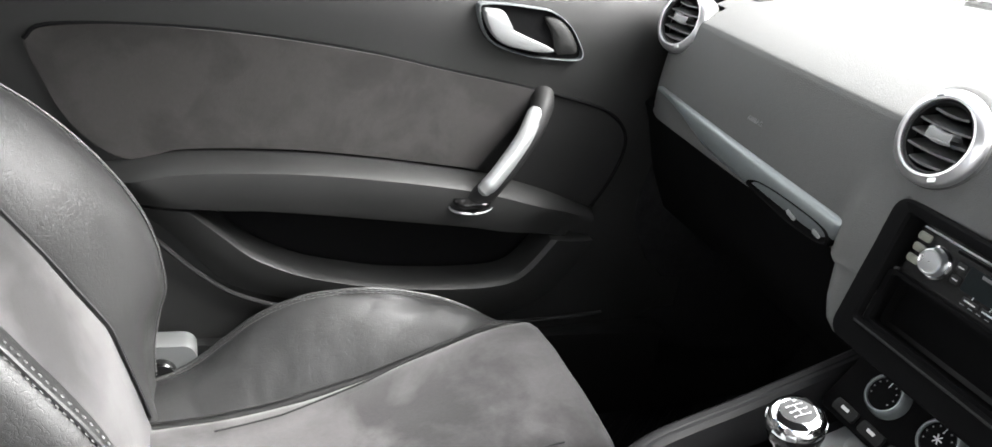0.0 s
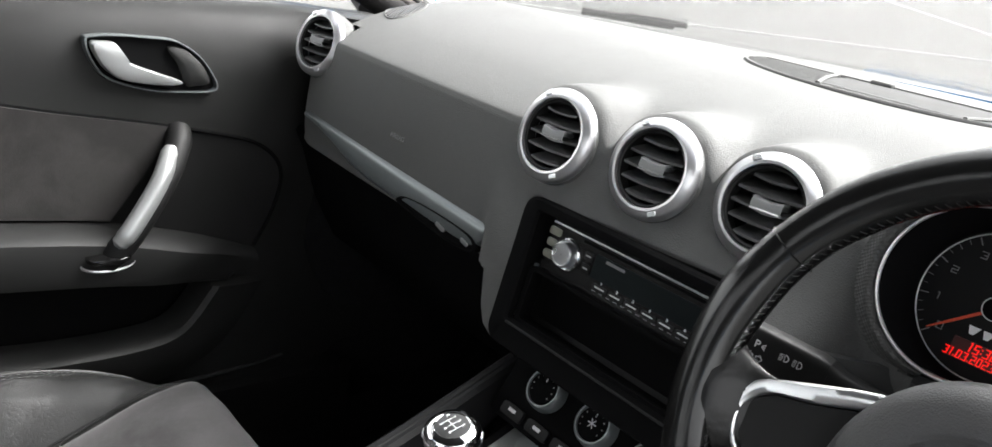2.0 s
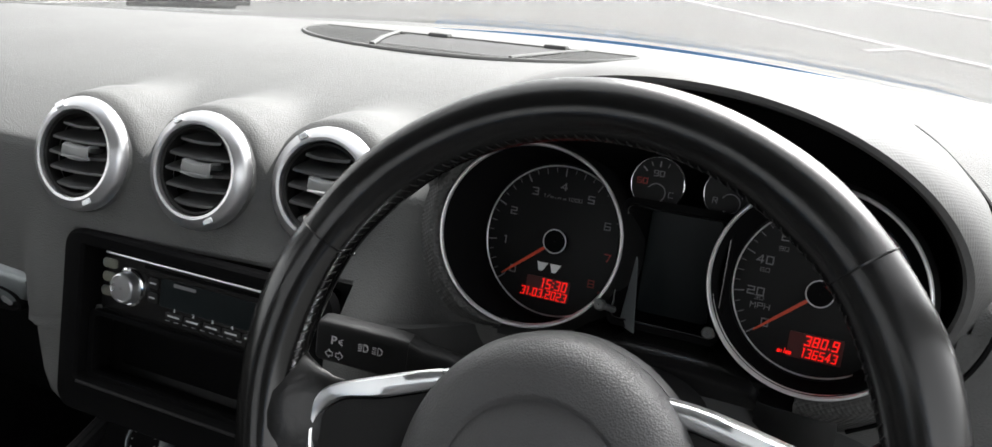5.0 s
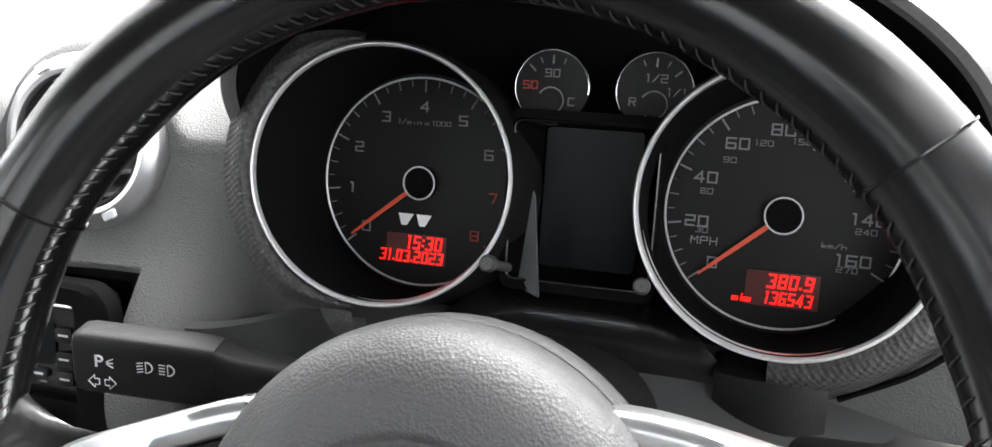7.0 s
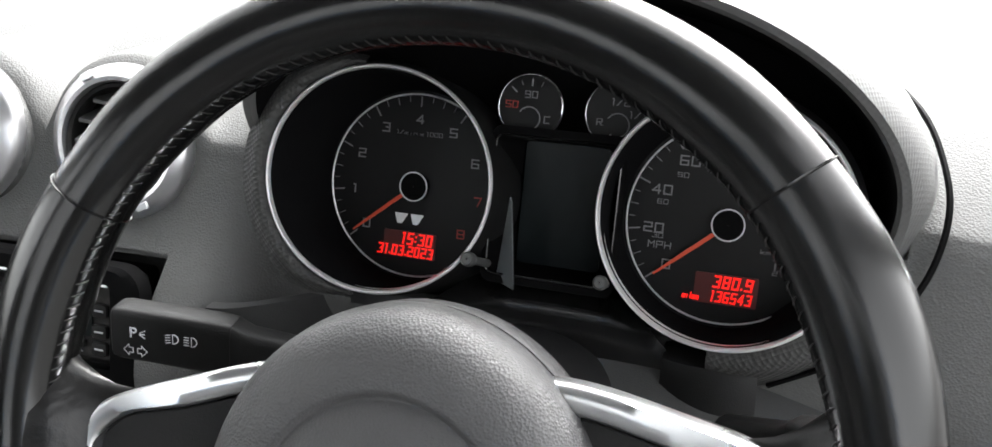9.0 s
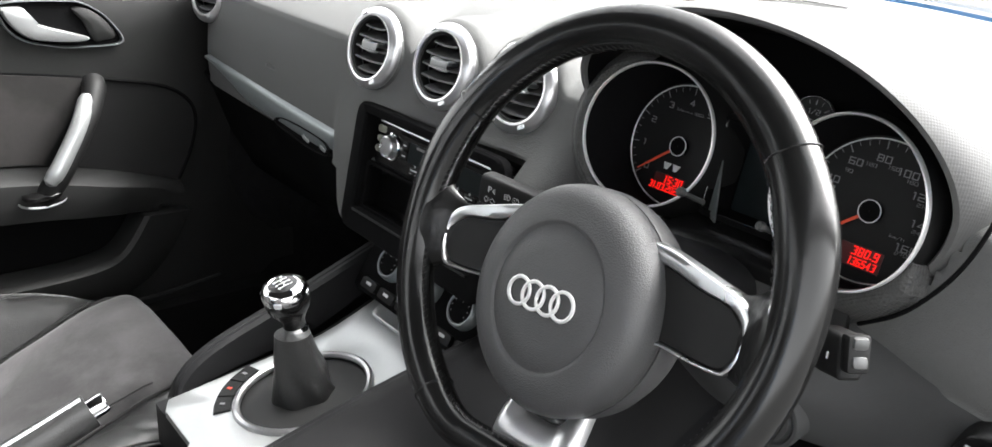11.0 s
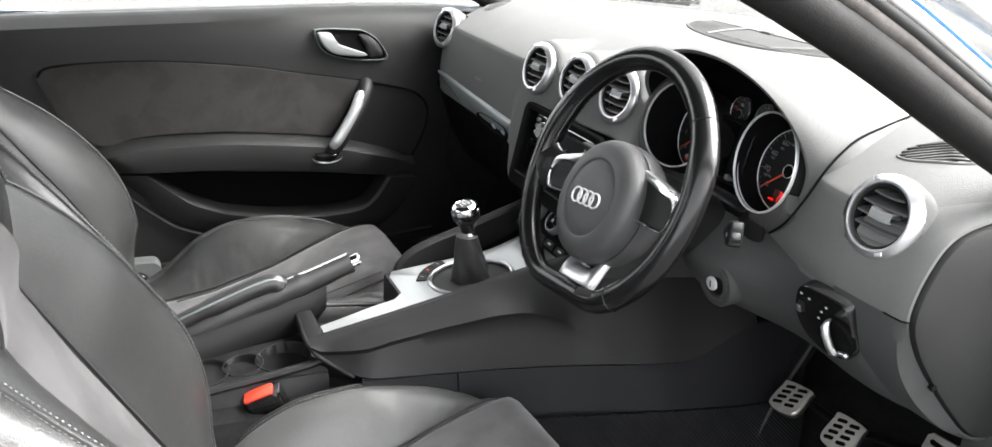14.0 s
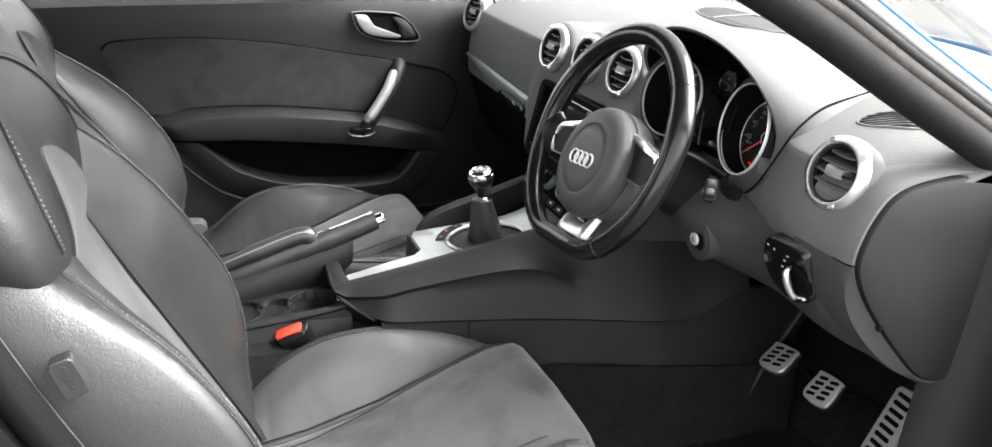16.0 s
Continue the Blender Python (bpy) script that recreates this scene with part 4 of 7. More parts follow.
def hood_loop(a, top, low, y, n=112, lean=0.0):
    out = []
    for k in range(n):
        t = 2 * math.pi * k / n
        c, s = math.cos(t), math.sin(t)
        hx = a * math.copysign(abs(c) ** 0.97, c)
        hz = (top if s > 0 else low) * math.copysign(abs(s) ** 1.05, s)
        out.append((BX + hx, y - lean * hz * (1.0 if s > 0 else 0.6) + 0.05 * lean * hx + (0.022 * c * c * smoothstep(0.6, -0.3, s) if c < 0 else 0.0), BZ + hz))
    return out


loops = [hood_loop(0.150, 0.070, 0.085, 0.300), hood_loop(0.156, 0.086, 0.098, 0.255, lean=0.1), hood_loop(0.160, 0.096, 0.108, 0.215, lean=0.3), hood_loop(0.1615, 0.1010, 0.1108, 0.1915, lean=0.36), hood_loop(0.1632, 0.1032, 0.1124, 0.1885, lean=0.36),
         hood_loop(0.1670, 0.1062, 0.1148, 0.1885, lean=0.36), hood_loop(0.1720, 0.1085, 0.1175, 0.1940, lean=0.33), hood_loop(0.1780, 0.1098, 0.1200, 0.2060, lean=0.28), hood_loop(0.1830, 0.1095, 0.1215, 0.2240, lean=0.2),
         hood_loop(0.186, 0.1065, 0.118, 0.262, lean=0.1), hood_loop(0.182, 0.0990, 0.108, 0.33, lean=0.03), hood_loop(0.168, 0.086, 0.09, 0.42), hood_loop(0.14, 0.066, 0.07, 0.54)]
part("hood_inside", loft(loops[:4], False), M_BLACK, hood, "matt black inner hood")
part("hood", loft(loops[3:], False), M_HOOD, hood)
seam = spline([(0.462, 0.440, 0.572), (0.487, 0.375, 0.5655), (0.505, 0.310, 0.558), (0.520, 0.250, 0.548), (0.5275, 0.215, 0.530), (0.529, 0.197, 0.512), (0.524, 0.188, 0.488), (0.513, 0.186, 0.465), (0.493, 0.190, 0.438), (0.465, 0.198, 0.415)], 50)
part("hood_seam", tube(seam, 0.0016, 6), M_BLACK, hood, "dark joint between hood and dashboard end")
part("back_panel", loft([hood_loop(0.158, 0.085, 0.090, 0.262), hood_loop(0.158, 0.085, 0.090, 0.268)]), M_BLACK, hood)


# ---- instruments ----
cluster = thing("instrument_cluster", "twin-dial instrument cluster with silver rings and red displays", "instrument cluster", (0.347, 0.26, 0.42))
GL = 13.0
D1, D2 = (0.2568, 0.2435, 0.4815), (0.4358, 0.2420, 0.4822)

# square-cut numerals as strokes in a box one high
STROKES = {
    "0": ["00 10 11 01 00"], "1": ["21 31 30"], "2": ["01 11 1h 0h 00 10"], "3": ["01 11 10 00", "3h 1h"], "4": ["40 41 0m 1m"], "5": ["11 01 0h 1h 10 00"],
    "6": ["11 01 00 10 1h 0h"], "7": ["01 11 30"], "8": ["00 10 11 01 00", "0h 1h"], "9": ["1h 0h 01 11 10 00"], "M": ["00 01 3h 11 10"], "P": ["00 01 11 1h 0h"],
    "H": ["00 01", "11 10", "0h 1h"], "/": ["00 11"], "C": ["11 01 00 10"], "-": ["0h 1h"], "R": ["00 01 11 1h 0h", "3h 10"], "k": ["01 00", "1h 0m 10"], "m": ["00 0h 1h 10", "3h 30"],
    "h": ["01 00", "0h 1h 10"], "i": ["3h 30"], "l": ["31 30"], "e": ["10 00 0h 1h 1m 0m"], "s": ["1h 0h 0m 1m 10 00"], "n": ["00 0h 1h 10"], "x": ["00 1h", "0h 10"]}
SPOT = {"0": 0.0, "1": 1.0, "2": 0.15, "3": 0.5, "4": 0.78, "h": 0.5, "m": 0.3}


def stroke_text(name, text, high, m, material, parent, wide=0.62, gap=0.34, bold=0.15, slant=0.0, deep=0.0003, right=False, label=""):
    """A line of square-cut characters, centred or set to the right, as one thin mesh."""
    step = high * (wide + gap)
    adv = [step * (0.40 if c in ".: '" else 0.75 if c == "1" else 1.0) for c in text]
    x = -sum(adv) if right else -sum(adv) / 2
    bm, t = bmesh.new(), bold * high
    for c, w in zip(text, adv):
        if c in ".:":
            for y in ((0.0,) if c == "." else (0.2, 0.65)):
                rbox((t * 1.15, t * 1.15, deep), 0, 1, m @ pose(x + w / 2 + slant * (y - 0.5) * high, (y - 0.42) * high, 0), bm)
        for line in STROKES.get(c, ()):
            pts = []
            for q in line.split():
                u, v = SPOT[q[0]], SPOT[q[1]]
                pts.append(Vector((x + high * gap / 2 + u * high * wide * (0.7 if c == "1" else 1) + slant * (v - 0.5) * high, (v - 0.5) * high, 0)))
            for p, q in zip(pts, pts[1:]):
                d = (q - p).normalized() * t / 2
                n = Vector((-d.y, d.x, 0))
                quad = [p - d + n, q + d + n, q + d - n, p - d - n]
                low = [bm.verts.new(m @ v) for v in quad]
                top = [bm.verts.new(m @ (v + Vector((0, 0, deep)))) for v in quad]
                bm.faces.new(top)
                for i in range(4):
                    bm.faces.new((low[i], low[(i + 1) % 4], top[(i + 1) % 4], top[i]))
        x += w
    me = bpy.data.meshes.new(name)
    bm.transform(CAR)
    bm.to_mesh(me)
    bm.free()
    me.materials.append(material)
    made = attach(new(name, me), parent, label)
    return tagged(made, kind="stuff") if len(text) > 1 else made


def arc(r, a0, a1, n=40):
    return [(r * math.sin(radians(a)), r * math.cos(radians(a))) for a in steps(a0, a1, n)]


def dial(c, numbers, sub, needle_at, unit, first, span, mouth, radius, window):
    """A dial face at the foot of a tapered tube; mouth is the pose of the bright ring at its open end."""
    m = facing(*c, GL)
    d = part("dial", lathe([(0.0005, 0), (0.0585, 0), (0.0585, -0.004)], 56, m), M_DIAL, cluster, "matt black dial face")
    turn = [2 * math.pi * k / 96 for k in range(96)]
    low, high = m, mouth
    # inside wall of the tube, with a fine step just under the ring
    wall = [[low @ Vector((0.0560 * math.cos(a), 0.0560 * math.sin(a), 0.0004)) for a in turn]]
    rim_loop = [high @ Vector(((radius - 0.0016) * math.cos(a), (radius - 0.0016) * math.sin(a), -0.002)) for a in turn]
    for k in (0.04, 0.35, 0.7, 0.93):
        wall.append([p.lerp(q, k) for p, q in zip(wall[0], rim_loop)])
    wall.append(rim_loop)
    part("cone", loft(wall, False), M_TUBE, d, "satin black inner wall of the dial tube", sharp=60)
    part("outer_ring", lathe([(radius - 0.0016, -0.006), (radius - 0.0012, -0.0012), (radius - 0.0007, 0.0004), (radius - 0.0001, 0.0006), (radius + 0.0006, 0.0), (radius + 0.0010, -0.0016), (radius + 0.0008, -0.006)], 96, high), M_SATIN, d, "bright silver outer ring")
    part("shroud", loft([[high @ Vector(((radius + 0.0007) * math.cos(a), (radius + 0.0007) * math.sin(a), -0.003)) for a in turn],
                         [high @ Vector(((radius + 0.0030) * math.cos(a), (radius + 0.0030) * math.sin(a), -0.012)) for a in turn],
                         [low @ Vector((0.0640 * math.cos(a), 0.0640 * math.sin(a), 0.0)) for a in turn]], False), M_PLASTIC, d)
    part("inner_ring", tube([m @ Vector((x, y, 0.0012)) for x, y in arc(0.0538, 0, 356, 90)], 0.0006, 6, closed=True), M_SATIN, d, "thin silver scale ring")
    part("hub", lathe([(0.0084, 0.0), (0.0084, 0.004), (0.0078, 0.0046), (0.0005, 0.0046)], 36, m), M_BLACK, d)
    part("hub_ring", tube([m @ Vector((0.0084 * math.cos(a), 0.0084 * math.sin(a), 0.0046)) for a in steps(0, 2 * math.pi * 35 / 36, 36)], 0.0004, 6, closed=True), M_PRINT, d, "pale ring round the hub")
    na = radians(needle_at)
    u = Vector((math.sin(na), math.cos(na), 0))
    v = Vector((u.y, -u.x, 0))
    bm = bmesh.new()
    sec = []
    for r, w in ((0.0078, 0.0011), (0.030, 0.0010), (0.0475, 0.0005)):
        sec.append([m @ (u * r + v * w + Vector((0, 0, 0.0038))), m @ (u * r - v * w + Vector((0, 0, 0.0038))), m @ (u * r - v * w + Vector((0, 0, 0.0030))), m @ (u * r + v * w + Vector((0, 0, 0.0030)))])
    part("needle", loft(sec, True, bm), M_NEEDLE, d, "orange-red pointer")
    n = len(numbers)
    for k, txt in enumerate(numbers):
        a = first + span * k / (n - 1)
        ca, sa = math.cos(radians(a)), math.sin(radians(a))
        red = txt in ("7", "8") and n == 9
        rad = 0.0392 - (0.0022 if len(txt) == 3 else 0)
        stroke_text("numeral", txt, 0.0047, m @ pose(rad * sa, rad * ca, 0.0006), M_REDPRINT if red else M_DIALPRINT, d, wide=0.86, gap=0.42, bold=0.17)
        for j, (r0, w) in enumerate(((0.0465, 0.00048), (0.0495, 0.00024), (0.0485, 0.00028), (0.0495, 0.00024))):
            if k == n - 1 and j:
                break
            t = radians(a + span / (n - 1) * j / 4)
            p = Vector((math.sin(t), math.cos(t), 0))
            part("tick", tube([m @ (p * r0 + Vector((0, 0, 0.0006))), m @ (p * 0.0528 + Vector((0, 0, 0.0006)))], w, 5), M_REDPRINT if red else M_DIALPRINT, d)
    for txt, size, x, y in unit:
        stroke_text("unit_print", txt, size, m @ pose(x, y, 0.0006), M_DIALPRINT if txt == "MPH" else M_DIMPRINT, d, wide=0.9, gap=0.4)
    for txt, r, a in sub:
        stroke_text("sub_numeral", txt, 0.0024, m @ pose(r * math.sin(radians(a)), r * math.cos(radians(a)), 0.0006), M_DIMPRINT, d, wide=0.95, gap=0.42)
    x, y, w, h = window
    lcd = part("display", prism(round_rect(w, h, 0.0008), 0.0005, m @ pose(x, y, 0.0003)), M_LCDBACK, d, "glowing dark red display window")
    return d, m, lcd


RING1, RING2 = facing(0.2550, 0.1935, 0.4992, 13.5, 10), facing(0.4325, 0.1970, 0.4968, 8, -9.4)
d1, m1, lcd1 = dial(D1, [str(k) for k in range(9)], (), -129, (("1/min x 1000", 0.0022, -0.0002, 0.0310),), -130.5, 260, RING1, 0.0607, (-0.0012, -0.0352, 0.0330, 0.0155))
stroke_text("readout", "15:30", 0.0062, m1 @ pose(0.0138, -0.0316, 0.0010), M_LCD, lcd1, wide=0.46, gap=0.34, bold=0.15, slant=0.12, right=True)
stroke_text("readout", "31.03.2023", 0.0054, m1 @ pose(0.0146, -0.0392, 0.0010), M_LCD, lcd1, wide=0.46, gap=0.32, bold=0.15, slant=0.12, right=True)
_, m2, lcd2 = dial(D2, [str(k) for k in range(0, 161, 20)], (("30", 0.0375, -106), ("60", 0.0363, -77), ("90", 0.0353, -48), ("120", 0.0345, -20), ("150", 0.0345, 8), ("180", 0.035, 36), ("210", 0.036, 66), ("240", 0.0365, 97), ("270", 0.0375, 127)),
                    -131, (("MPH", 0.0034, -0.0345, -0.0154), ("km/h", 0.0022, 0.0234, -0.0121)), -130.5, 250, RING2, 0.0626, (0.0030, -0.0352, 0.0330, 0.0165))
stroke_text("readout", "380.9", 0.0058, m2 @ pose(0.0172, -0.0312, 0.0010), M_LCD, lcd2, wide=0.50, gap=0.34, bold=0.16, slant=0.12, right=True)
stroke_text("readout", "136543", 0.0052, m2 @ pose(0.0172, -0.0392, 0.0010), M_LCD, lcd2, wide=0.44, gap=0.30, bold=0.15, slant=0.12, right=True)
stroke_text("readout", "miles", 0.0030, m2 @ pose(-0.0148, -0.0404, 0.0010), M_LCD, lcd2, wide=0.42, gap=0.16, bold=0.20, slant=0.1)
for k in (-1, 1):
    part("badge_wedge", prism([(-0.0040, 0.0026), (0.0042, 0.0026), (0.0006, -0.0034), (-0.0022, -0.0034)], 0.0008, m1 @ pose(0.0050 * k - 0.0026, -0.0194, 0.0004)), M_SATIN, d1, "plain silver wedge")
# textured collars hugging the outer sides of the two tubes
for mouth, radius, a0, a1, wide, back in ((RING1, 0.0607, 98, 258, 0.0150, 0.003), (RING2, 0.0626, -88, -18, 0.0250, 0.020)):
    rows = []
    for k, a in enumerate(steps(a0, a1, 48)):
        fade = min(1.0, k / 8, (47 - k) / 8) if mouth is RING1 else min(1.0, (47 - k) / 10)
        c, q = math.cos(radians(a)), math.sin(radians(a))
        rows.append([mouth @ Vector(((radius + 0.0012 + wide * (0.25 + 0.75 * fade) * u) * c, (radius + 0.0012 + wide * (0.25 + 0.75 * fade) * u) * q, -0.0035 + 0.0030 * math.sin(math.pi * min(1, u * 1.3)) - back * u * u)) for u in steps(0, 1, 8)])
    part("collar", sheet(rows, 0.003, (0, 1, 0)), M_COLLAR, cluster, "dimpled grey collar round the dial tube")
rows = [[(x, y + 0.004 * ((x - 0.44) / 0.02) ** 2, z - 0.10 * (0.457 - x)) for x in steps(0.412, 0.459 + 0.05 * (0.431 - z), 10)] for y, z in ((0.222, 0.428), (0.200, 0.4275), (0.190, 0.425), (0.1865, 0.419), (0.186, 0.409), (0.187, 0.395), (0.189, 0.378), (0.192, 0.362))]
part("tube_bracket", sheet(rows, 0.006, (0, 1, 0)), M_PLASTIC, cluster, "satin black bracket under the dial tube")
# small temperature and fuel dials
for x, z, labels, ticks in ((0.3246, 0.5352, (("90", 0, 0.0068), ("50", -0.0105, 0.0008), ("C", 0.0098, -0.0062)), ((-48, 1), (-24, 0), (0, 1), (24, 0))),
                            (0.3732, 0.5360, (("1/2", 0.0004, 0.0060), ("1/1", 0.0100, 0.0), ("R", -0.0100, -0.0052)), ((-24, 0), (0, 1), (24, 0), (50, 1)))):
    ms = facing(x, 0.2430, z, GL)
    sd = part("small_dial", lathe([(0.0005, 0), (0.0178, 0), (0.0178, -0.004)], 36, ms), M_DIAL, cluster, "small black auxiliary dial")
    part("small_ring", tube([ms @ Vector((0.0178 * math.cos(a), 0.0178 * math.sin(a), 0.001)) for a in steps(-0.15, math.pi + 1.3, 40)], 0.00042, 6), M_ALU, sd, "thin silver ring")
    part("small_hub", tube([ms @ Vector((0.0062 * math.cos(a), -0.0062 + 0.0062 * math.sin(a), 0.002)) for a in steps(-2.2, 2.6, 24)], 0.0004, 5), M_DIALPRINT, sd)
    for txt, ox, oy in labels:
        stroke_text("numeral", txt, 0.0034, ms @ pose(ox, oy, 0.0006), M_REDPRINT if txt == "50" else M_DIALPRINT, sd, wide=0.8, gap=0.36)
    for a, big in ticks:
        p = Vector((math.sin(radians(a)), math.cos(radians(a)), 0))
        part("tick", tube([ms @ (p * (0.0112 if big else 0.0125) + Vector((0, 0, 0.0006))), ms @ (p * 0.0152 + Vector((0, 0, 0.0006)))], 0.00045 if big else 0.00025, 5), M_DIALPRINT, sd)
# driver display between the dials, deep in its own hood, and two reset pegs
DISP = facing(0.3450, 0.2480, 0.4790, GL)
part("centre_display", prism(round_rect(0.048, 0.070, 0.003), 0.003, DISP), M_SCREEN, cluster, "dark blank blue-grey driver display")
frame_o, frame_m, frame_i = round_rect(0.074, 0.086, 0.006), round_rect(0.068, 0.076, 0.004), round_rect(0.050, 0.070, 0.003)
part("display_frame", grid_mesh([[DISP @ Vector((x, y, 0.030)) for x, y in frame_o], [DISP @ Vector((x, y, 0.030)) for x, y in frame_m], [DISP @ Vector((x, y, 0.026)) for x, y in shrink(frame_m, 0.985)], [DISP @ Vector((x, y, 0.0032)) for x, y in frame_i]], closed_v=True)[0], M_BLACK, cluster, "black funnel round the display", sharp=60)
part("display_edge", tube([DISP @ Vector((x, y, 0.0305)) for x, y in frame_m], 0.0007, 6, closed=True), M_GLOSS, cluster, "thin edge of the display funnel")
APRON = ((0.262, 0.438, 0.300, 0.390), (0.235, 0.436, 0.298, 0.392), (0.214, 0.433, 0.290, 0.396), (0.205, 0.426, 0.278, 0.408), (0.200, 0.412, 0.276, 0.426), (0.200, 0.396, 0.278, 0.432), (0.206, 0.382, 0.278, 0.434))
part("apron", sheet([[(x, y, z + 0.004 * math.cos((x - 0.347) * 22)) for x in steps(x0, x1, 16)] for y, z, x0, x1 in APRON], 0.004), M_GLOSS, cluster, "satin black apron below the display")
for x, y, z in ((0.3125, 0.176, 0.4680), (0.3778, 0.192, 0.4585)):
    pm = facing(x, y + 0.006, z - 0.001, 25)
    part("reset_peg", lathe([(0.0022, -0.03), (0.0022, 0.002), (0.0034, 0.0022), (0.0038, 0.0030), (0.0038, 0.0075), (0.0028, 0.0090), (0.0005, 0.0092)], 16, pm), M_LOUVRE, cluster, "dark grey reset peg")
part("side_blade", sheet([[(0.3165 + 0.0080 * k, 0.212 - 0.004 * k, 0.444 + 0.050 * k), (0.3285 - 0.0025 * k, 0.206, 0.442 + 0.050 * k)] for k in steps(0, 1, 5)], 0.002, (0, 1, 0)), M_TRIM, cluster, "grey metal blade beside the display")

# ---- steering wheel ----
WC = (0.3348, 0.0373, 0.4542)
WM = facing(*WC, 22.0, 0.5) @ pose(0, 0, 0, 0, 0, 6.0)
HM = WM @ pose(-0.002, -0.032, -0.004)
FLAT = 0.149
wheel = thing("steering_wheel", "flat-bottomed black leather steering wheel with aluminium spokes", "steering wheel", WC)
RW = 0.1625


def wheel_path(n=120):
    raw = []
    for k in range(n):
        a = 2 * math.pi * k / n
        x, y = RW * math.sin(a), RW * math.cos(a)
        raw.append((x, max(y, -FLAT)))
    out = []
    for k in range(n):
        sx = sy = 0
        for j in range(-2, 3):
            sx += raw[(k + j) % n][0]
            sy += raw[(k + j) % n][1]
        out.append(Vector((sx / 5, sy / 5, 0)))
    return out


def rim_radius(p):
    a = abs(math.degrees(math.atan2(p.x, p.y)))
    return 0.0158 - 0.0020 * smoothstep(140, 160, a) + 0.0022 * math.exp(-((a - 72) / 14) ** 2) + 0.0010 * math.exp(-((a - 42) / 10) ** 2)


wp = wheel_path()
part("rim", tube([WM @ p for p in wp], [rim_radius(p) for p in wp], 22, closed=True, flat=0.95, up=WM.to_3x3() @ Vector((0, 0, 1))), M_RIM, wheel, "shiny worn black leather rim")
for a in (-55, 55, -144, 144):
    k = int((a % 360) / 3)
    p, q = wp[k], wp[(k + 1) % 120]
    d = (q - p).normalized()
    side = d.cross(Vector((0, 0, 1))).normalized()
    r = rim_radius(p) + 0.0003
    part("seam", tube([WM @ (p + r * (math.cos(t) * side + 0.95 * math.sin(t) * Vector((0, 0, 1)))) for t in steps(0, 2 * math.pi * 23 / 24, 24)], 0.0008, 6, closed=True, flat=0.6), M_RIM, wheel)
# hand stitching round the inside of the rim
bm = bmesh.new()
for k in range(0, 360, 2):
    a = k / 3.0
    i = int(a) % 120
    p = wp[i].lerp(wp[(i + 1) % 120], a - int(a))
    inn = -p.normalized()
    if abs(p.y + FLAT) < 0.004:
        inn = Vector((0, 1, 0))
    d = Vector((-inn.y, inn.x, 0))
    r = rim_radius(p)
    c0 = p + inn * r * 0.93 + Vector((0, 0, 0.40 * r)) - d * 0.0010
    c1 = p + inn * r * 1.02 + Vector((0, 0, 0.18 * r)) + d * 0.0014
    tube([WM @ c0, WM @ ((c0 + c1) / 2 + inn * 0.0004), WM @ c1], 0.00027, 5, bm)
tagged(part("stitching", bm, M_RUBBER, wheel, "black cross stitching"), kind="stuff")

# centre pad: domed, with a circular groove and four-ring emblem
def pad_loop(k, z):
    out = []
    for i in range(72):
        a = 2 * math.pi * i / 72
        x, y = math.cos(a), math.sin(a)
        h = 0.0845 if y > 0 else 0.0800
        out.append(HM @ Vector((k * 0.0780 * x * (1 - 0.05 * max(0, -y)), k * h * y, z)))
    return out


part("centre_pad", loft([pad_loop(k, z) for k, z in ((0.90, -0.020), (0.965, -0.0135), (0.985, -0.0115), (0.996, -0.008), (0.993, -0.002), (0.975, 0.0055), (0.93, 0.0122), (0.85, 0.0170), (0.74, 0.0196), (0.655, 0.0204), (0.635, 0.0202), (0.622, 0.0186), (0.610, 0.0184), (0.598, 0.0192), (0.40, 0.0204), (0.1, 0.0208))]), M_PAD, wheel, "grained dark grey airbag pad", sharp=60)
part("pad_shell", loft([pad_loop(k, z) for k, z in ((0.60, -0.075), (0.80, -0.060), (0.93, -0.046), (0.985, -0.034), (1.0, -0.024), (0.999, -0.0150), (0.990, -0.0128), (0.955, -0.0130))]), M_PAD, wheel, "grained grey rear shell of the airbag pad", sharp=60)
em = part("emblem_ring", tube([HM @ Vector((-0.0218 + 0.0096 * math.cos(a), 0.0096 * math.sin(a), 0.0224)) for a in steps(0, 2 * math.pi * 31 / 32, 32)], 0.0014, 8, closed=True), M_SATIN, wheel, "chrome emblem ring")
for k in range(1, 4):
    o = attach(new("emblem_ring", em.data), wheel, "chrome emblem ring")
    o.matrix_basis = Matrix.Translation(CAR.to_3x3() @ (WM.to_3x3() @ Vector((0.0133 * k, 0, 0))))
for s in (-1, 1):
    hp = [HM @ Vector((s * 0.060 + 0.004 * x, 0.010 + 0.004 * y, 0.0172)) for x, y in ((-1, -0.5), (-0.2, -0.5), (0.6, -1.1), (0.6, 1.1), (-0.2, 0.5), (-1, 0.5))]
    part("horn_mark", tube(hp, 0.0003, 5, closed=True), M_DIMPRINT, wheel)


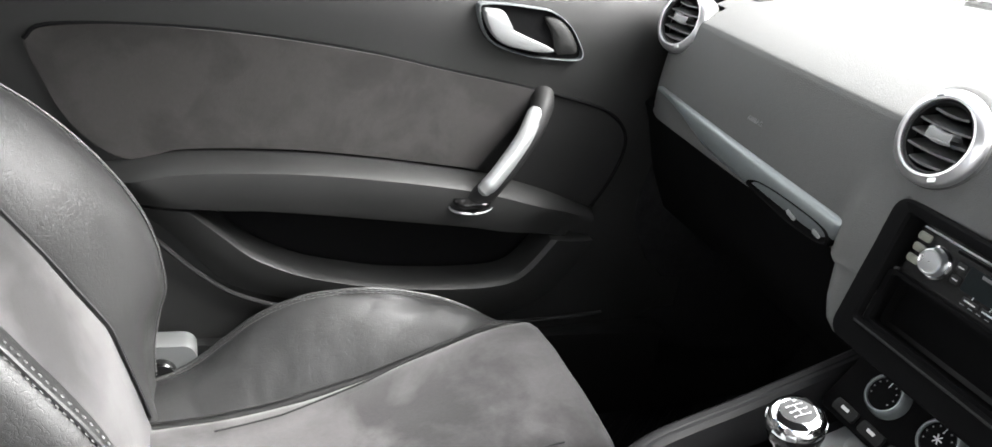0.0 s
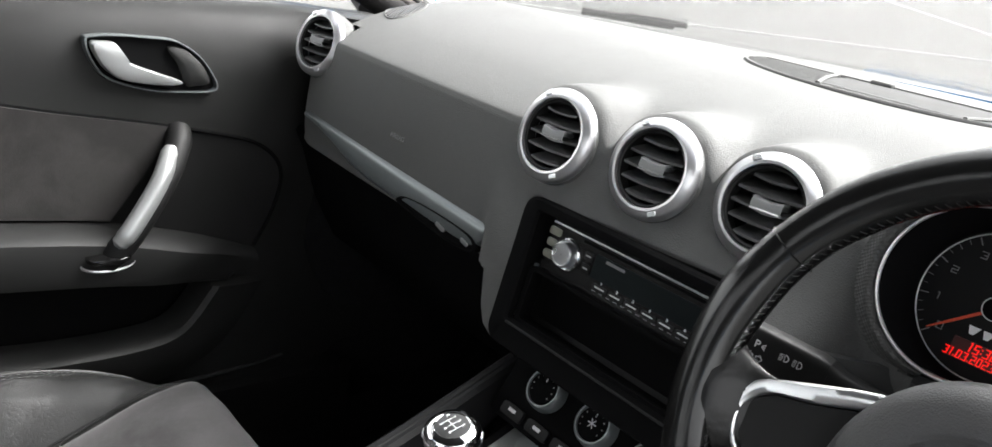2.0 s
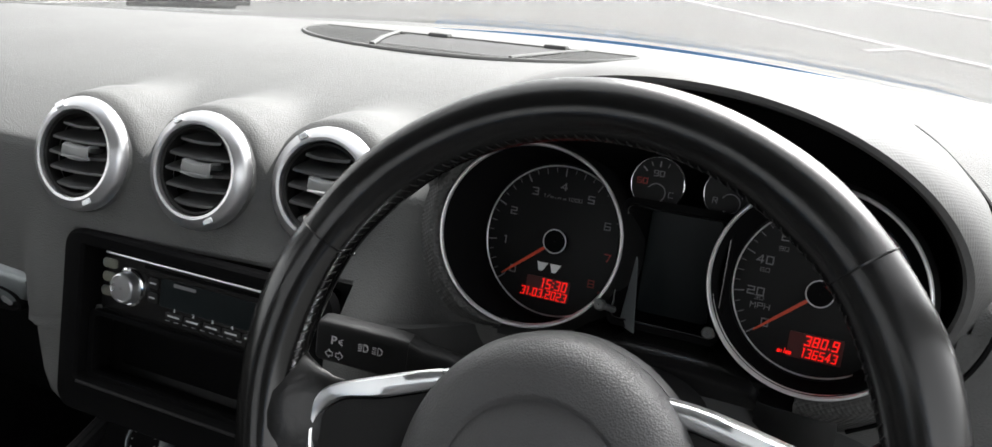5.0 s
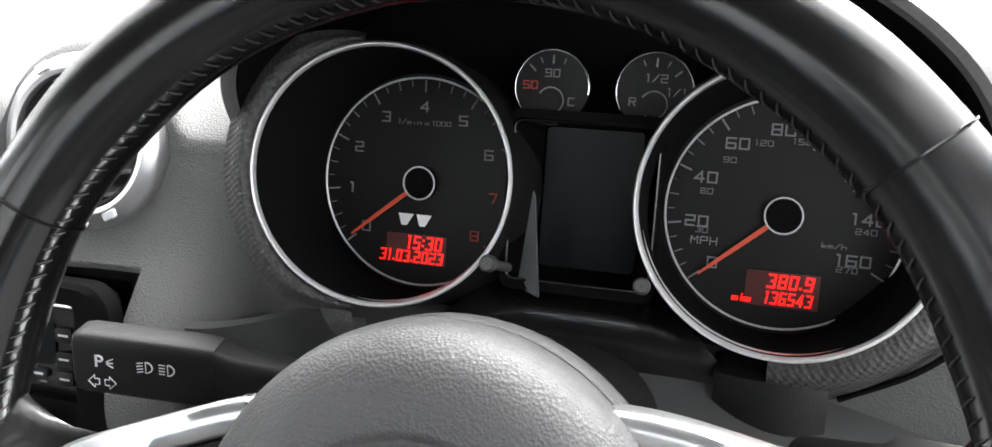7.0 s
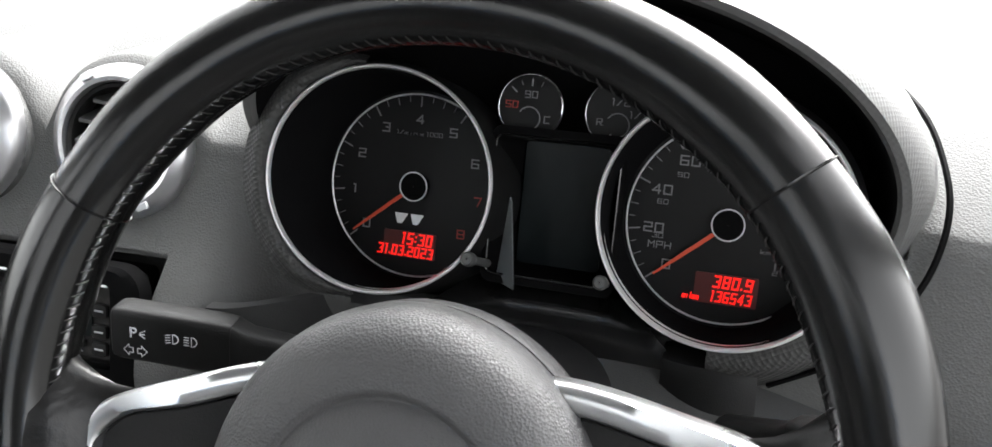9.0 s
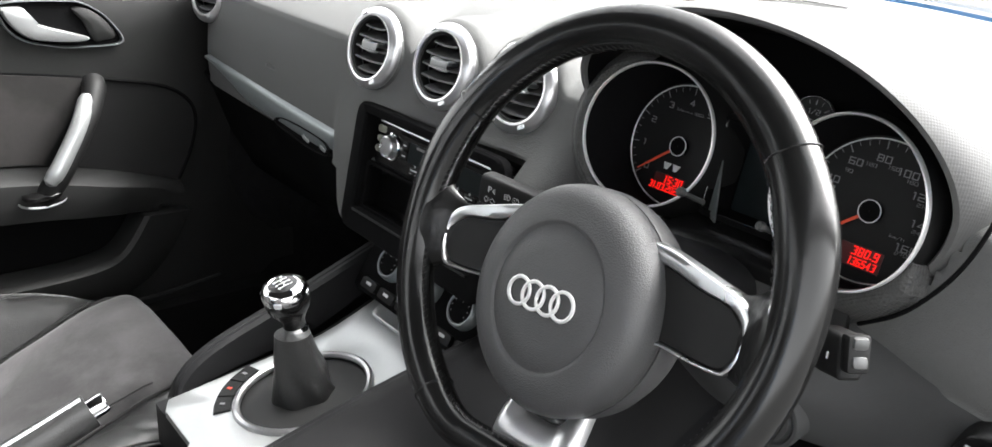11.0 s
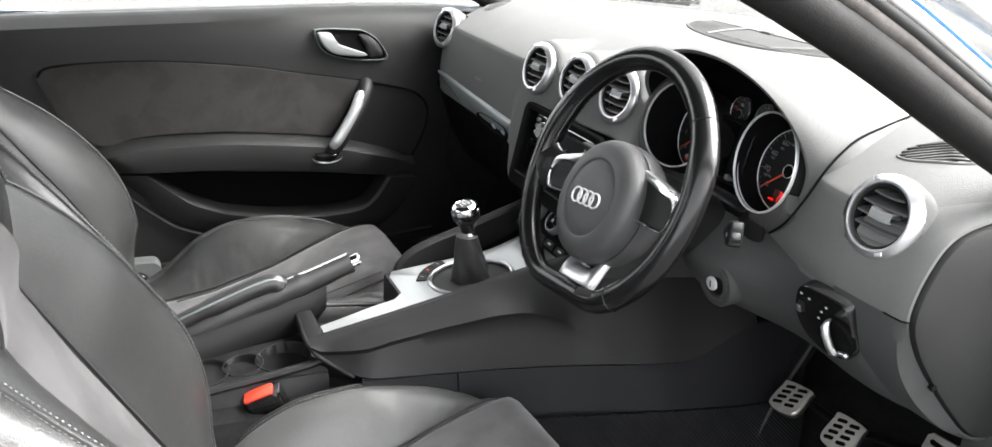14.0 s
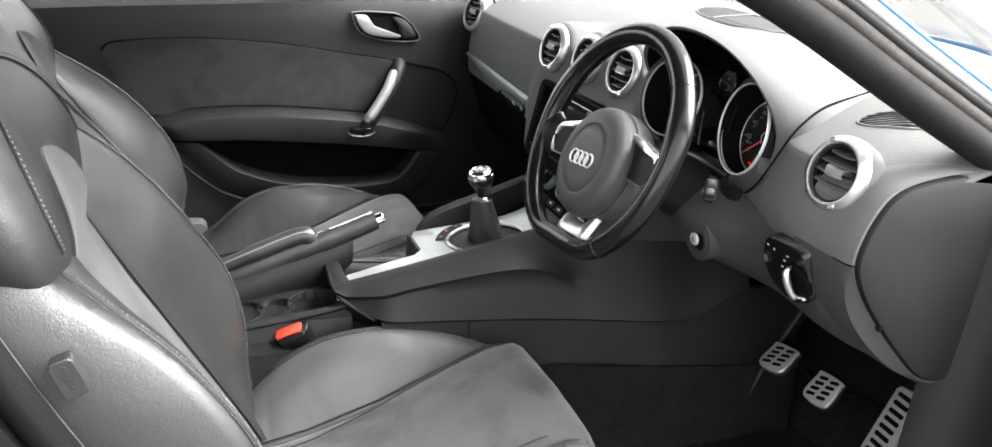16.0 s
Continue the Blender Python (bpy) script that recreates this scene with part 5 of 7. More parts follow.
def spoke(s):
    """Side spoke: a bright wedge along the top running into a thin frame round a black blank."""
    o = lambda x, y, z: WM @ Vector((s * x, y, z))
    frame_o = [(0.030, 0.0295), (0.048, 0.0275), (0.070, 0.0245), (0.100, 0.0168), (0.124, 0.0095), (0.1328, 0.0025), (0.1352, -0.008), (0.1345, -0.024), (0.1300, -0.0350), (0.1225, -0.0385), (0.100, -0.0380), (0.078, -0.0360), (0.030, -0.0350)]
    frame_i = [(0.032, 0.0190), (0.050, 0.0165), (0.070, 0.0130), (0.095, 0.0065), (0.1165, 0.0030), (0.1275, -0.0035), (0.1318, -0.012), (0.1312, -0.024), (0.1275, -0.0328), (0.1210, -0.0360), (0.100, -0.0358), (0.078, -0.0338), (0.032, -0.0328)]
    fo, fi = closed_curve(frame_o, 72), closed_curve(frame_i, 72)
    mid = [(a[0] + 0.5 * (b[0] - a[0]), a[1] + 0.5 * (b[1] - a[1])) for a, b in zip(fo, fi)]
    h = lambda p: -0.0090 + 0.006 * smoothstep(0.06, 0.13, p[0])
    f = part("spoke_frame", grid_mesh([[o(*p, h(p) - 0.012) for p in fo], [o(*p, h(p) - 0.0010) for p in fo], [o(*(Vector(p).lerp(Vector(q), 0.14)), h(p) + 0.0012) for p, q in zip(fo, fi)],
         [o(*p, h(p) + 0.0016) for p in mid], [o(*(Vector(p).lerp(Vector(q), 0.86)), h(p) + 0.0008) for p, q in zip(fo, fi)], [o(*p, h(p) - 0.0012) for p in fi], [o(*p, h(p) - 0.010) for p in fi]], closed_v=True)[0], M_ALU, wheel, "satin aluminium spoke frame", sharp=50)
    bl = shrink(fi, 0.99)
    part("spoke_blank", loft([[o(*p, h(p) - 0.009) for p in bl], [o(*p, h(p) - 0.0035) for p in bl], [o(*p, h(p) - 0.0018) for p in shrink(bl, 0.95)], [o(*p, h(p) - 0.0014) for p in shrink(bl, 0.4)]]), M_PLASTIC, f, "black button blank")
    part("spoke_leather", loft([[o(x, yc + hh * math.cos(a), zc + hz * math.sin(a)) for a in steps(0, 2 * math.pi * 23 / 24, 24)]
         for x, yc, hh, hz, zc in ((0.118, -0.013, 0.024, 0.0030, -0.012), (0.128, -0.013, 0.026, 0.0045, -0.010), (0.136, -0.012, 0.029, 0.0085, -0.008), (0.143, -0.011, 0.034, 0.0115, -0.005), (0.151, -0.009, 0.043, 0.0140, -0.002), (0.160, -0.006, 0.056, 0.0130, 0.0))]), M_ROOT, wheel, "creased black leather over the spoke root")
    part("spoke_back", loft([[o(x, y, -0.034) for x, y in shrink(fo, 0.90)], [o(*p, h(p) - 0.011) for p in fo]]), M_PLASTIC, wheel)


spoke(-1)
spoke(1)
# lower spoke: a broad polished U round a gloss black insert
U_OUT = [(-0.030, -0.088), (-0.020, -0.086), (0.0, -0.0855), (0.020, -0.086), (0.030, -0.088), (0.0335, -0.105), (0.0360, -0.125), (0.0345, -0.1400), (0.026, -0.1450), (0.0, -0.1460), (-0.026, -0.1450), (-0.0345, -0.1400), (-0.0360, -0.125), (-0.0335, -0.105)]
U_IN = [(-0.0175, -0.088), (-0.012, -0.087), (0.0, -0.0865), (0.012, -0.087), (0.0175, -0.088), (0.0180, -0.098), (0.0172, -0.108), (0.0145, -0.1140), (0.010, -0.1165), (0.0, -0.1170), (-0.010, -0.1165), (-0.0145, -0.1140), (-0.0172, -0.108), (-0.0180, -0.098)]
uo, ui = closed_curve(U_OUT, 84), closed_curve(U_IN, 84)
u_h = lambda y: -0.025 + 0.017 * smoothstep(-0.085, -0.142, y)
part("lower_spoke", grid_mesh([[WM @ Vector((x, y, u_h(y) - 0.010)) for x, y in uo], [WM @ Vector((x, y, u_h(y) - 0.0012)) for x, y in uo], [WM @ Vector((*Vector(p).lerp(Vector(q), 0.10), u_h(p[1]) + 0.0008)) for p, q in zip(uo, ui)],
     [WM @ Vector((*Vector(p).lerp(Vector(q), 0.5), u_h(p[1]) + 0.0012)) for p, q in zip(uo, ui)], [WM @ Vector((*Vector(p).lerp(Vector(q), 0.9), u_h(q[1]))) for p, q in zip(uo, ui)], [WM @ Vector((x, y, u_h(y) - 0.0035)) for x, y in ui], [WM @ Vector((x, y, u_h(y) - 0.010)) for x, y in ui]], closed_v=True)[0], M_RING, wheel, "polished aluminium U-shaped lower spoke", sharp=55)
part("lower_blank", loft([[WM @ Vector((x, y, u_h(y) - 0.012)) for x, y in ui], [WM @ Vector((x, y, u_h(y) - 0.0045)) for x, y in ui], [WM @ Vector((x, y, u_h(y) - 0.0035)) for x, y in shrink(ui, 0.9)], [WM @ Vector((x, y, u_h(y) - 0.0030)) for x, y in shrink(ui, 0.4)]]), M_GLOSS, wheel, "gloss black insert of the lower spoke")
part("lower_back", loft([[WM @ Vector((x, y, -0.030)) for x, y in shrink(uo, 0.92)], [WM @ Vector((x, y, u_h(y) - 0.009)) for x, y in uo]]), M_PLASTIC, wheel)
BADGE = WM @ pose(0.0560, -0.1400, 0.0105, -30, 0, 10)
badge = part("lower_badge", prism(round_rect(0.034, 0.011, 0.002), 0.0012, BADGE, 0.0005), M_CONSOLE, wheel, "dark lettered plate on the rim")
for k in range(5):
    part("letter_bar", rbox((0.0038, 0.0046, 0.0004), 0.0001, 1, BADGE @ pose(-0.0112 + 0.0056 * k, 0, 0.0013)), M_RUBBER, badge)

# ---- column shroud and stalks ----
col = thing("column_shroud", "dark grey plastic steering column shroud", "column shroud", (0.342, 0.12, 0.40))
ax = WM.to_3x3() @ Vector((0, 0, -1))
loops = []
for d, r, dz in ((0.045, 0.050, -0.010), (0.075, 0.054, -0.014), (0.115, 0.058, -0.019), (0.16, 0.062, -0.024), (0.22, 0.068, -0.028)):
    c = Vector(WC) + ax * d + Vector((0, 0, dz))
    loops.append([c + Vector((r * math.copysign(abs(math.cos(a)) ** 0.8, math.cos(a)), 0, r * (0.97 if math.sin(a) > 0 else 0.72) * math.copysign(abs(math.sin(a)) ** 0.8, math.sin(a)))) for a in steps(0, 2 * math.pi * 39 / 40, 40)])
half_loops = [[lp[i % 40] for i in range(0, 21)] for lp in loops]
part("upper_shroud", sheet(half_loops, 0.003, (0, 0, -1)), M_CONSOLE, col)
part("lower_shroud", sheet([[lp[i % 40] + Vector((0, 0, -0.0015)) for i in range(20, 41)] for lp in loops], 0.003, (0, 0, 1)), M_CONSOLE, col)
part("rear_collar", loft([[Vector(WC) + ax * d + Vector((r * math.cos(a), 0, r * 0.8 * math.sin(a))) for a in steps(0, 2 * math.pi * 31 / 32, 32)] for d, r in ((0.030, 0.040), (0.050, 0.047), (0.056, 0.0475))]), M_PLASTIC, col)


def stalk(name, label, s, root, tip, tip_len, thin=1.0):
    th = thing(name, label, "column stalk", root)
    root, tip = Vector(root), Vector(tip)
    d = (tip - root).normalized()
    up = Vector((0, 0, 1))
    side = d.cross(up).normalized()
    over = side.cross(d)

    def loop(p, w, h, r=0.35):
        return [p + side * (w * math.copysign(abs(math.cos(a)) ** r, math.cos(a))) + over * (h * math.copysign(abs(math.sin(a)) ** r, math.sin(a))) for a in steps(0.05, 0.05 + 2 * math.pi * 23 / 24, 24)]
    neck = tip - d * tip_len
    part("arm", loft([loop(root, 0.008, 0.008, 0.7), loop(root.lerp(neck, 0.5), 0.008, 0.0095, 0.6), loop(root.lerp(neck, 0.85), 0.008, 0.0125 * thin, 0.5), loop(neck, 0.008, 0.0160 * thin)]), M_PLASTIC, th)
    head = part("paddle", loft([loop(neck, 0.0082, 0.0165 * thin), loop(neck.lerp(tip, 0.15), 0.0088, 0.0172 * thin), loop(neck.lerp(tip, 0.92), 0.0085, 0.0168 * thin), loop(tip - d * 0.0015, 0.0078, 0.0160 * thin), loop(tip, 0.006, 0.0142 * thin)]), M_PLASTIC, th)
    return th, head, neck, tip, d, side, over


th, head, neck, tip, d, side, over = stalk("indicator_stalk", "black indicator and light stalk with pale symbols", -1, (0.262, 0.132, 0.424), (0.1490, 0.111, 0.4345), 0.062, 0.84)
xa = -d
mtx = Matrix((( *xa, 0), ( *over, 0), ( *xa.cross(over), 0), (0, 0, 0, 1))).transposed()


def on_stalk(u, v):
    c = tip - d * u + over * v
    n = xa.cross(over)
    if n.y > 0:
        n = -n
    return Matrix.Translation(c + n * 0.0088) @ mtx


words("parking_light_mark", "P", 0.0080, on_stalk(0.0130, 0.0028), M_PRINT, head)
for k in (-1, 0, 1):
    q = on_stalk(0.0170, 0.0028)
    part("ray_mark", tube([q @ Vector((-0.0006, 0.0005 * k, 0)), q @ Vector((0.0022, 0.0021 * k, 0))], 0.00028, 5), M_PRINT, head)
for k, u in enumerate((0.0330, 0.0425)):
    q = on_stalk(u, 0.0030)
    part("lamp_mark", tube([q @ Vector((0.0004 + (0.0028 * math.cos(a)), 0.0026 * math.sin(a), 0)) for a in steps(-1.57, 1.57, 12)], 0.00030, 5, closed=True), M_PRINT, head)
    for j in (-1.5, -0.5, 0.5, 1.5):
        part("beam_mark", tube([q @ Vector((-0.0034, 0.0014 * j - (0.0006 if k == 0 else 0), 0)), q @ Vector((-0.0008, 0.0014 * j, 0))], 0.00025, 5), M_PRINT, head)
for s in (-1, 1):
    q = on_stalk(0.0140 + s * 0.0012, -0.0068)
    ar = [(0, 0.0014), (0.0020, 0.0014), (0.0020, 0.0030), (0.0048, 0), (0.0020, -0.0030), (0.0020, -0.0014), (0, -0.0014)]
    part("arrow_mark", tube([q @ Vector((s * x, y, 0)) for x, y in ar], 0.00028, 5, closed=True), M_PRINT, head)
th, head, neck, tip, d, side, over = stalk("wiper_stalk", "black wiper stalk with silver end switch", 1, (0.447, 0.152, 0.413), (0.503, 0.110, 0.436), 0.034, 0.86)
sw = Matrix.Translation(tip + d * 0.004 + over * 0.004) @ Matrix(((*d, 0), (*over, 0), (*d.cross(over), 0), (0, 0, 0, 1))).transposed()
part("end_switch", rbox((0.011, 0.024, 0.015), 0.003, 2, sw), M_PLASTIC, th, "black end switch")
for k in (-1, 1):
    part("switch_lobe", rbox((0.006, 0.0085, 0.0105), 0.0028, 2, sw @ pose(0.0048, 0.0058 * k + 0.001, 0, 0, 0, -10 * k)), M_LOUVRE, th, "grey rocker lobe")
part("wiper_mark", rbox((0.006, 0.0006, 0.005), 0.0002, 1, Matrix.Translation(neck.lerp(tip, 0.5) - Vector((0, 0.0093, 0)))), M_PRINT, head)
# ignition lock in the lower panel
lock = thing("ignition_lock", "round ignition lock with bright key slot", "ignition lock", (0.420, 0.165, 0.329))
lm = facing(0.4255, 0.163, 0.3345, -8)
part("collar", lathe([(0.0335, -0.03), (0.0330, 0.000), (0.0315, 0.0022), (0.0290, 0.0026), (0.0275, 0.0008), (0.0260, 0.0008), (0.0250, 0.0034), (0.0225, 0.0040), (0.0190, 0.0036), (0.0178, -0.002)], 44, lm), M_LOWER, lock, "stepped dark collar")
part("barrel", lathe([(0.0178, -0.001), (0.0135, 0.0040), (0.0115, 0.0050), (0.0005, 0.0050)], 32, lm), M_BLACK, lock)
part("key_plate", lathe([(0.0095, 0.004), (0.0092, 0.0080), (0.0080, 0.0088), (0.0005, 0.0088)], 28, lm), M_SATIN, lock, "bright key plate")
part("key_slot", rbox((0.0022, 0.009, 0.001), 0.0003, 1, lm @ pose(0, 0, 0.0089)), M_BLACK, lock)
# light switch panel
lsw = thing("light_switch", "black light switch panel with silver rotary lever", "light switch", (0.612, 0.19, 0.356))
sm = facing(0.592, 0.1835, 0.357, -22, 0)
SWITCH = closed_curve([(-0.028, 0.0405), (0.0, 0.0460), (0.033, 0.0450), (0.0425, 0.034), (0.0450, -0.008), (0.034, -0.031), (0.003, -0.0425), (-0.027, -0.0345), (-0.0425, -0.012), (-0.0405, 0.020)], 64)
part("panel", loft([[sm @ Vector((x, y, z)) for x, y in shrink(SWITCH, k)] for k, z in ((1.0, -0.03), (1.0, 0.003), (0.975, 0.0048), (0.93, 0.0044), (0.4, 0.0044))]), M_GLOSS, lsw, "gloss black switch panel")
KNOB = sm @ pose(0.0235, -0.002, 0)
part("rotary_base", lathe([(0.0235, 0.002), (0.0230, 0.0075), (0.0215, 0.0090), (0.0150, 0.0085), (0.0005, 0.0085)], 40, KNOB), M_BLACK, lsw)
part("rotary_lever", loft([[KNOB @ pose(-0.002, 0, 0.009, 0, 0, 10) @ Vector((w * math.cos(a), yy, h + 0.005 * math.sin(a))) for a in steps(0, 2 * math.pi * 15 / 16, 16)] for yy, w, h in ((-0.0225, 0.0022, 0.002), (-0.019, 0.0042, 0.006), (-0.008, 0.0046, 0.009), (0.008, 0.0048, 0.010), (0.018, 0.0046, 0.008), (0.0225, 0.0026, 0.003))]), M_ALU, lsw, "silver lever")
part("lever_foot", rbox((0.014, 0.0055, 0.006), 0.0015, 1, KNOB @ pose(0.011, -0.017, 0.011, 0, 0, 12)), M_ALU, lsw, "silver foot of the lever")
part("thumbwheel", lathe([(0.0075, -0.004), (0.0082, 0), (0.0075, 0.004)], 20, sm @ pose(-0.031, 0.010, 0.002, 0, 90, 0), caps=True), M_PLASTIC, lsw)
part("thumbwheel_grip", rbox((0.006, 0.010, 0.002), 0.0006, 1, sm @ pose(-0.031, 0.010, 0.0102)), M_TRIM, lsw)
for x, y in ((-0.030, 0.029), (-0.018, 0.027), (0.0, 0.018), (-0.006, 0.006), (0.008, 0.028), (-0.004, -0.008), (0.0, -0.026)):
    part("symbol", prism(round_rect(0.0036, 0.0024, 0.0009), 0.0004, sm @ pose(x, y, 0.0044)), M_PRINT, lsw)


# ---- centre stack ----
stack = thing("centre_stack", "grey centre stack with black radio surround", "centre stack", (0, 0.16, 0.25))


def stack_m(x, z, out=0.0):
    n = Vector((0, -1, 0.18)).normalized()
    return Matrix.Translation(Vector((x, stack_y(z), z)) + n * out) @ pose(0, 0, 0, 90 - 10.2, 0, 0)


# side cheeks in dash grey that run down either side
CHEEK = ((0.181, 0.376), (0.180, 0.362), (0.178, 0.348), (0.174, 0.335), (0.167, 0.314), (0.157, 0.299), (0.142, 0.292))
for s in (-1, 1):
    rows = []
    for x, z in CHEEK:
        y = stack_y(z) + 0.003 + 0.006 * smoothstep(0.352, 0.372, z)
        rows.append([(s * x, y + 0.12, z), (s * x, y + 0.016, z), (s * (x - 0.002), y + 0.006, z), (s * (x - 0.008), y + 0.0012, z), (s * (x - 0.016), y, z), (s * 0.112, y + 0.006, z)])
    part("cheek", sheet(rows, 0.003, (-s * 0.4, 1, 0)), M_DASH, stack)
body = [[(x, stack_y(z) + 0.004 + o, z) for x in steps(-0.15, 0.15, 4)] for z, o in ((0.455, 0.06), (0.44, 0.05), (0.40, 0.05), (0.32, 0.05), (0.294, 0.03), (0.288, 0.05))]
part("body", sheet(body, 0.03, (0, 1, 0)), M_PLASTIC, stack)
outer, inner = round_rect(0.264, 0.152, 0.016), round_rect(0.222, 0.112, 0.004)
fm = stack_m(-0.004, 0.368, -0.0025)
part("surround", grid_mesh([[fm @ Vector((x, y, -0.006)) for x, y in outer], [fm @ Vector((x, y, 0.004)) for x, y in outer], [fm @ Vector((x * 0.975, y * 0.97, 0.0065)) for x, y in outer],
     [fm @ Vector((x * 1.02, y * 1.03 + 0.008, 0.0058)) for x, y in inner], [fm @ Vector((x, y + 0.008, 0.003)) for x, y in inner], [fm @ Vector((x, y + 0.008, -0.03)) for x, y in inner]], closed_v=True)[0], M_BLACK, stack, "black fascia surround")
part("surround_lip", tube([fm @ Vector((x, -0.050, 0.0062)) for x in steps(-0.108, 0.108, 6)], 0.0013, 6), M_CONSOLE, stack)
part("storage_slot", loft([[fm @ Vector((x, y - 0.020, z)) for x, y in round_rect(0.222, 0.062, 0.004)] for z in (-0.046, -0.045)]), M_BLACK, stack, "empty dark storage slot")
part("slot_frame", ring_plate(round_rect(0.218, 0.058, 0.005), round_rect(0.206, 0.050, 0.004), 0.006, fm @ pose(0, -0.019, -0.010)), M_BLACK, stack)

radio = thing("car_radio", "black single-slot car radio with silver volume knob", "car radio", (0, 0.14, 0.40))
rm = stack_m(-0.005, 0.404, -0.022) @ Matrix.Diagonal((1.13, 1.08, 1, 1))
part("faceplate", loft([[rm @ Vector((x * k, y * k, z)) for x, y in round_rect(0.184, 0.050, 0.004)] for k, z in ((1, -0.03), (1, 0.007), (0.985, 0.009), (0.5, 0.0095))]), M_GLOSS, radio)
part("top_trim", tube([rm @ Vector((x, 0.0205, 0.0098)) for x in steps(-0.088, 0.088, 5)], 0.0010, 6), M_ALU, radio, "bright top edge")
part("disc_slot", rbox((0.126, 0.0025, 0.001), 0.0003, 1, rm @ pose(0.012, 0.0165, 0.0096)), M_BLACK, radio)
part("display", prism(round_rect(0.112, 0.021, 0.002), 0.0008, rm @ pose(0.022, 0.001, 0.0094)), M_SCREEN, radio, "dark blank radio display")
part("maker_mark", rbox((0.020, 0.0026, 0.0004), 0.0001, 1, rm @ pose(-0.012, 0.0085, 0.0104)), M_DIMPRINT, radio)
part("knob", lathe([(0.0118, 0.008), (0.0116, 0.016), (0.0110, 0.0182), (0.0098, 0.0190), (0.0092, 0.0184), (0.0005, 0.0186)], 36, rm @ pose(-0.064, -0.002, 0)), M_ALU, radio, "silver rotary volume knob")
part("knob_ring", lathe([(0.0150, 0.007), (0.0146, 0.0110), (0.0132, 0.0118), (0.0119, 0.0100)], 36, rm @ pose(-0.064, -0.002, 0)), M_CHROME, radio)
for k, (y, w) in enumerate(((0.0125, 0.013), (0.002, 0.012), (-0.009, 0.013))):
    part("side_key", prism(round_rect(w, 0.0070, 0.002), 0.003, rm @ pose(-0.0835, y, 0.008), 0.0008), M_KEY, radio, "pale olive side key")
for k in range(6):
    b = part("preset_key", prism(round_rect(0.0150, 0.0042, 0.001), 0.0022, rm @ pose(-0.020 + 0.0172 * k, -0.0145, 0.0088), 0.0006), M_PLASTIC, radio)
    part("key_mark", rbox((0.0105, 0.0012, 0.0003), 0.0001, 1, rm @ pose(-0.020 + 0.0172 * k, -0.0148, 0.0111)), M_PRINT, b)
    words("key_number", str(k + 1), 0.0040, rm @ pose(-0.020 + 0.0172 * k, -0.0105, 0.0101), M_PRINT, b)
for k in range(13):
    part("legend_dash", rbox((0.0042, 0.0008, 0.0003), 0.0001, 1, rm @ pose(-0.026 + 0.0080 * k, -0.0190, 0.0097)), M_DIALPRINT, radio)
for k, (x, y) in enumerate(((-0.041, 0.006), (-0.041, -0.005), (0.083, 0.006), (0.083, -0.006), (0.083, -0.016))):
    part("small_key", prism(round_rect(0.009, 0.0075, 0.0015), 0.002, rm @ pose(x, y, 0.0088), 0.0006), M_PLASTIC, radio)
    part("key_print", rbox((0.0055, 0.0010, 0.0003), 0.0001, 1, rm @ pose(x, y, 0.0109)), M_PRINT, radio)
part("aux_socket", lathe([(0.0030, 0.0095), (0.0026, 0.0108), (0.0015, 0.0100)], 14, rm @ pose(0.083, -0.0165, 0)), M_ALU, radio)

# ---- heater controls ----
heat = thing("heater_controls", "black heater panel with three metal-ringed knobs", "heater controls", (0, 0.16, 0.24))
hm = Matrix.Translation((0, 0.166, 0.250)) @ pose(0, 0, 0, 58, 0, 0)
part("panel", loft([[hm @ Vector((x * k, y * k, z)) for x, y in round_rect(0.250, 0.092, 0.008)] for k, z in ((1, -0.02), (1, 0.0), (0.99, 0.0015), (0.6, 0.0015))]), M_BLACK, heat)
for k, x in enumerate((-0.069, 0.0, 0.069)):
    km = hm @ pose(x, 0.004, 0.0015)
    kn = part("knob", lathe([(0.0165, 0.0), (0.0165, 0.010), (0.0158, 0.0125), (0.0005, 0.0128)], 36, km), M_BLACK, heat, "black heater knob")
    part("knob_ring", lathe([(0.0226, 0.0), (0.0222, 0.0045), (0.0206, 0.0112), (0.0188, 0.0132), (0.0174, 0.0130), (0.0168, 0.0110)], 40, km), M_TRIM, kn, "satin metal knob ring")
    part("knob_mark", rbox((0.0008, 0.006, 0.0004), 0.0001, 1, km @ pose(0, 0.010, 0.0129)), M_PRINT, kn)
    for j in range(-4, 5):
        a = radians(j * 30)
        part("dot", rbox((0.0016, 0.0016, 0.0004), 0.0002, 1, km @ pose(0.0128 * math.sin(a), 0.0128 * math.cos(a), 0.0128)), M_DIMPRINT, kn)
    if k == 1:
        for j in range(3):
            a = radians(60 * j)
            part("fan_mark", rbox((0.010, 0.0012, 0.0004), 0.0002, 1, km @ pose(0, 0, 0.0130, 0, 0, 60 * j)), M_PRINT, kn)
for k in range(6):
    b = part("button", prism(round_rect(0.030, 0.013, 0.003), 0.005, hm @ pose(-0.0925 + 0.037 * k, -0.034, 0.001), 0.0015), M_PLASTIC, heat)
    part("button_mark", rbox((0.010, 0.0035, 0.0003), 0.0001, 1, hm @ pose(-0.0925 + 0.037 * k, -0.033, 0.0061)), M_PRINT, b)

# ---- centre console ----
con = thing("centre_console", "dark grey centre console with silver gear plate", "centre console", (0, -0.1, 0.0))


def plate_z(y):
    return 0.150 + 0.115 * (y + 0.10) + 0.10 * smoothstep(0.06, 0.22, y) * 0.3


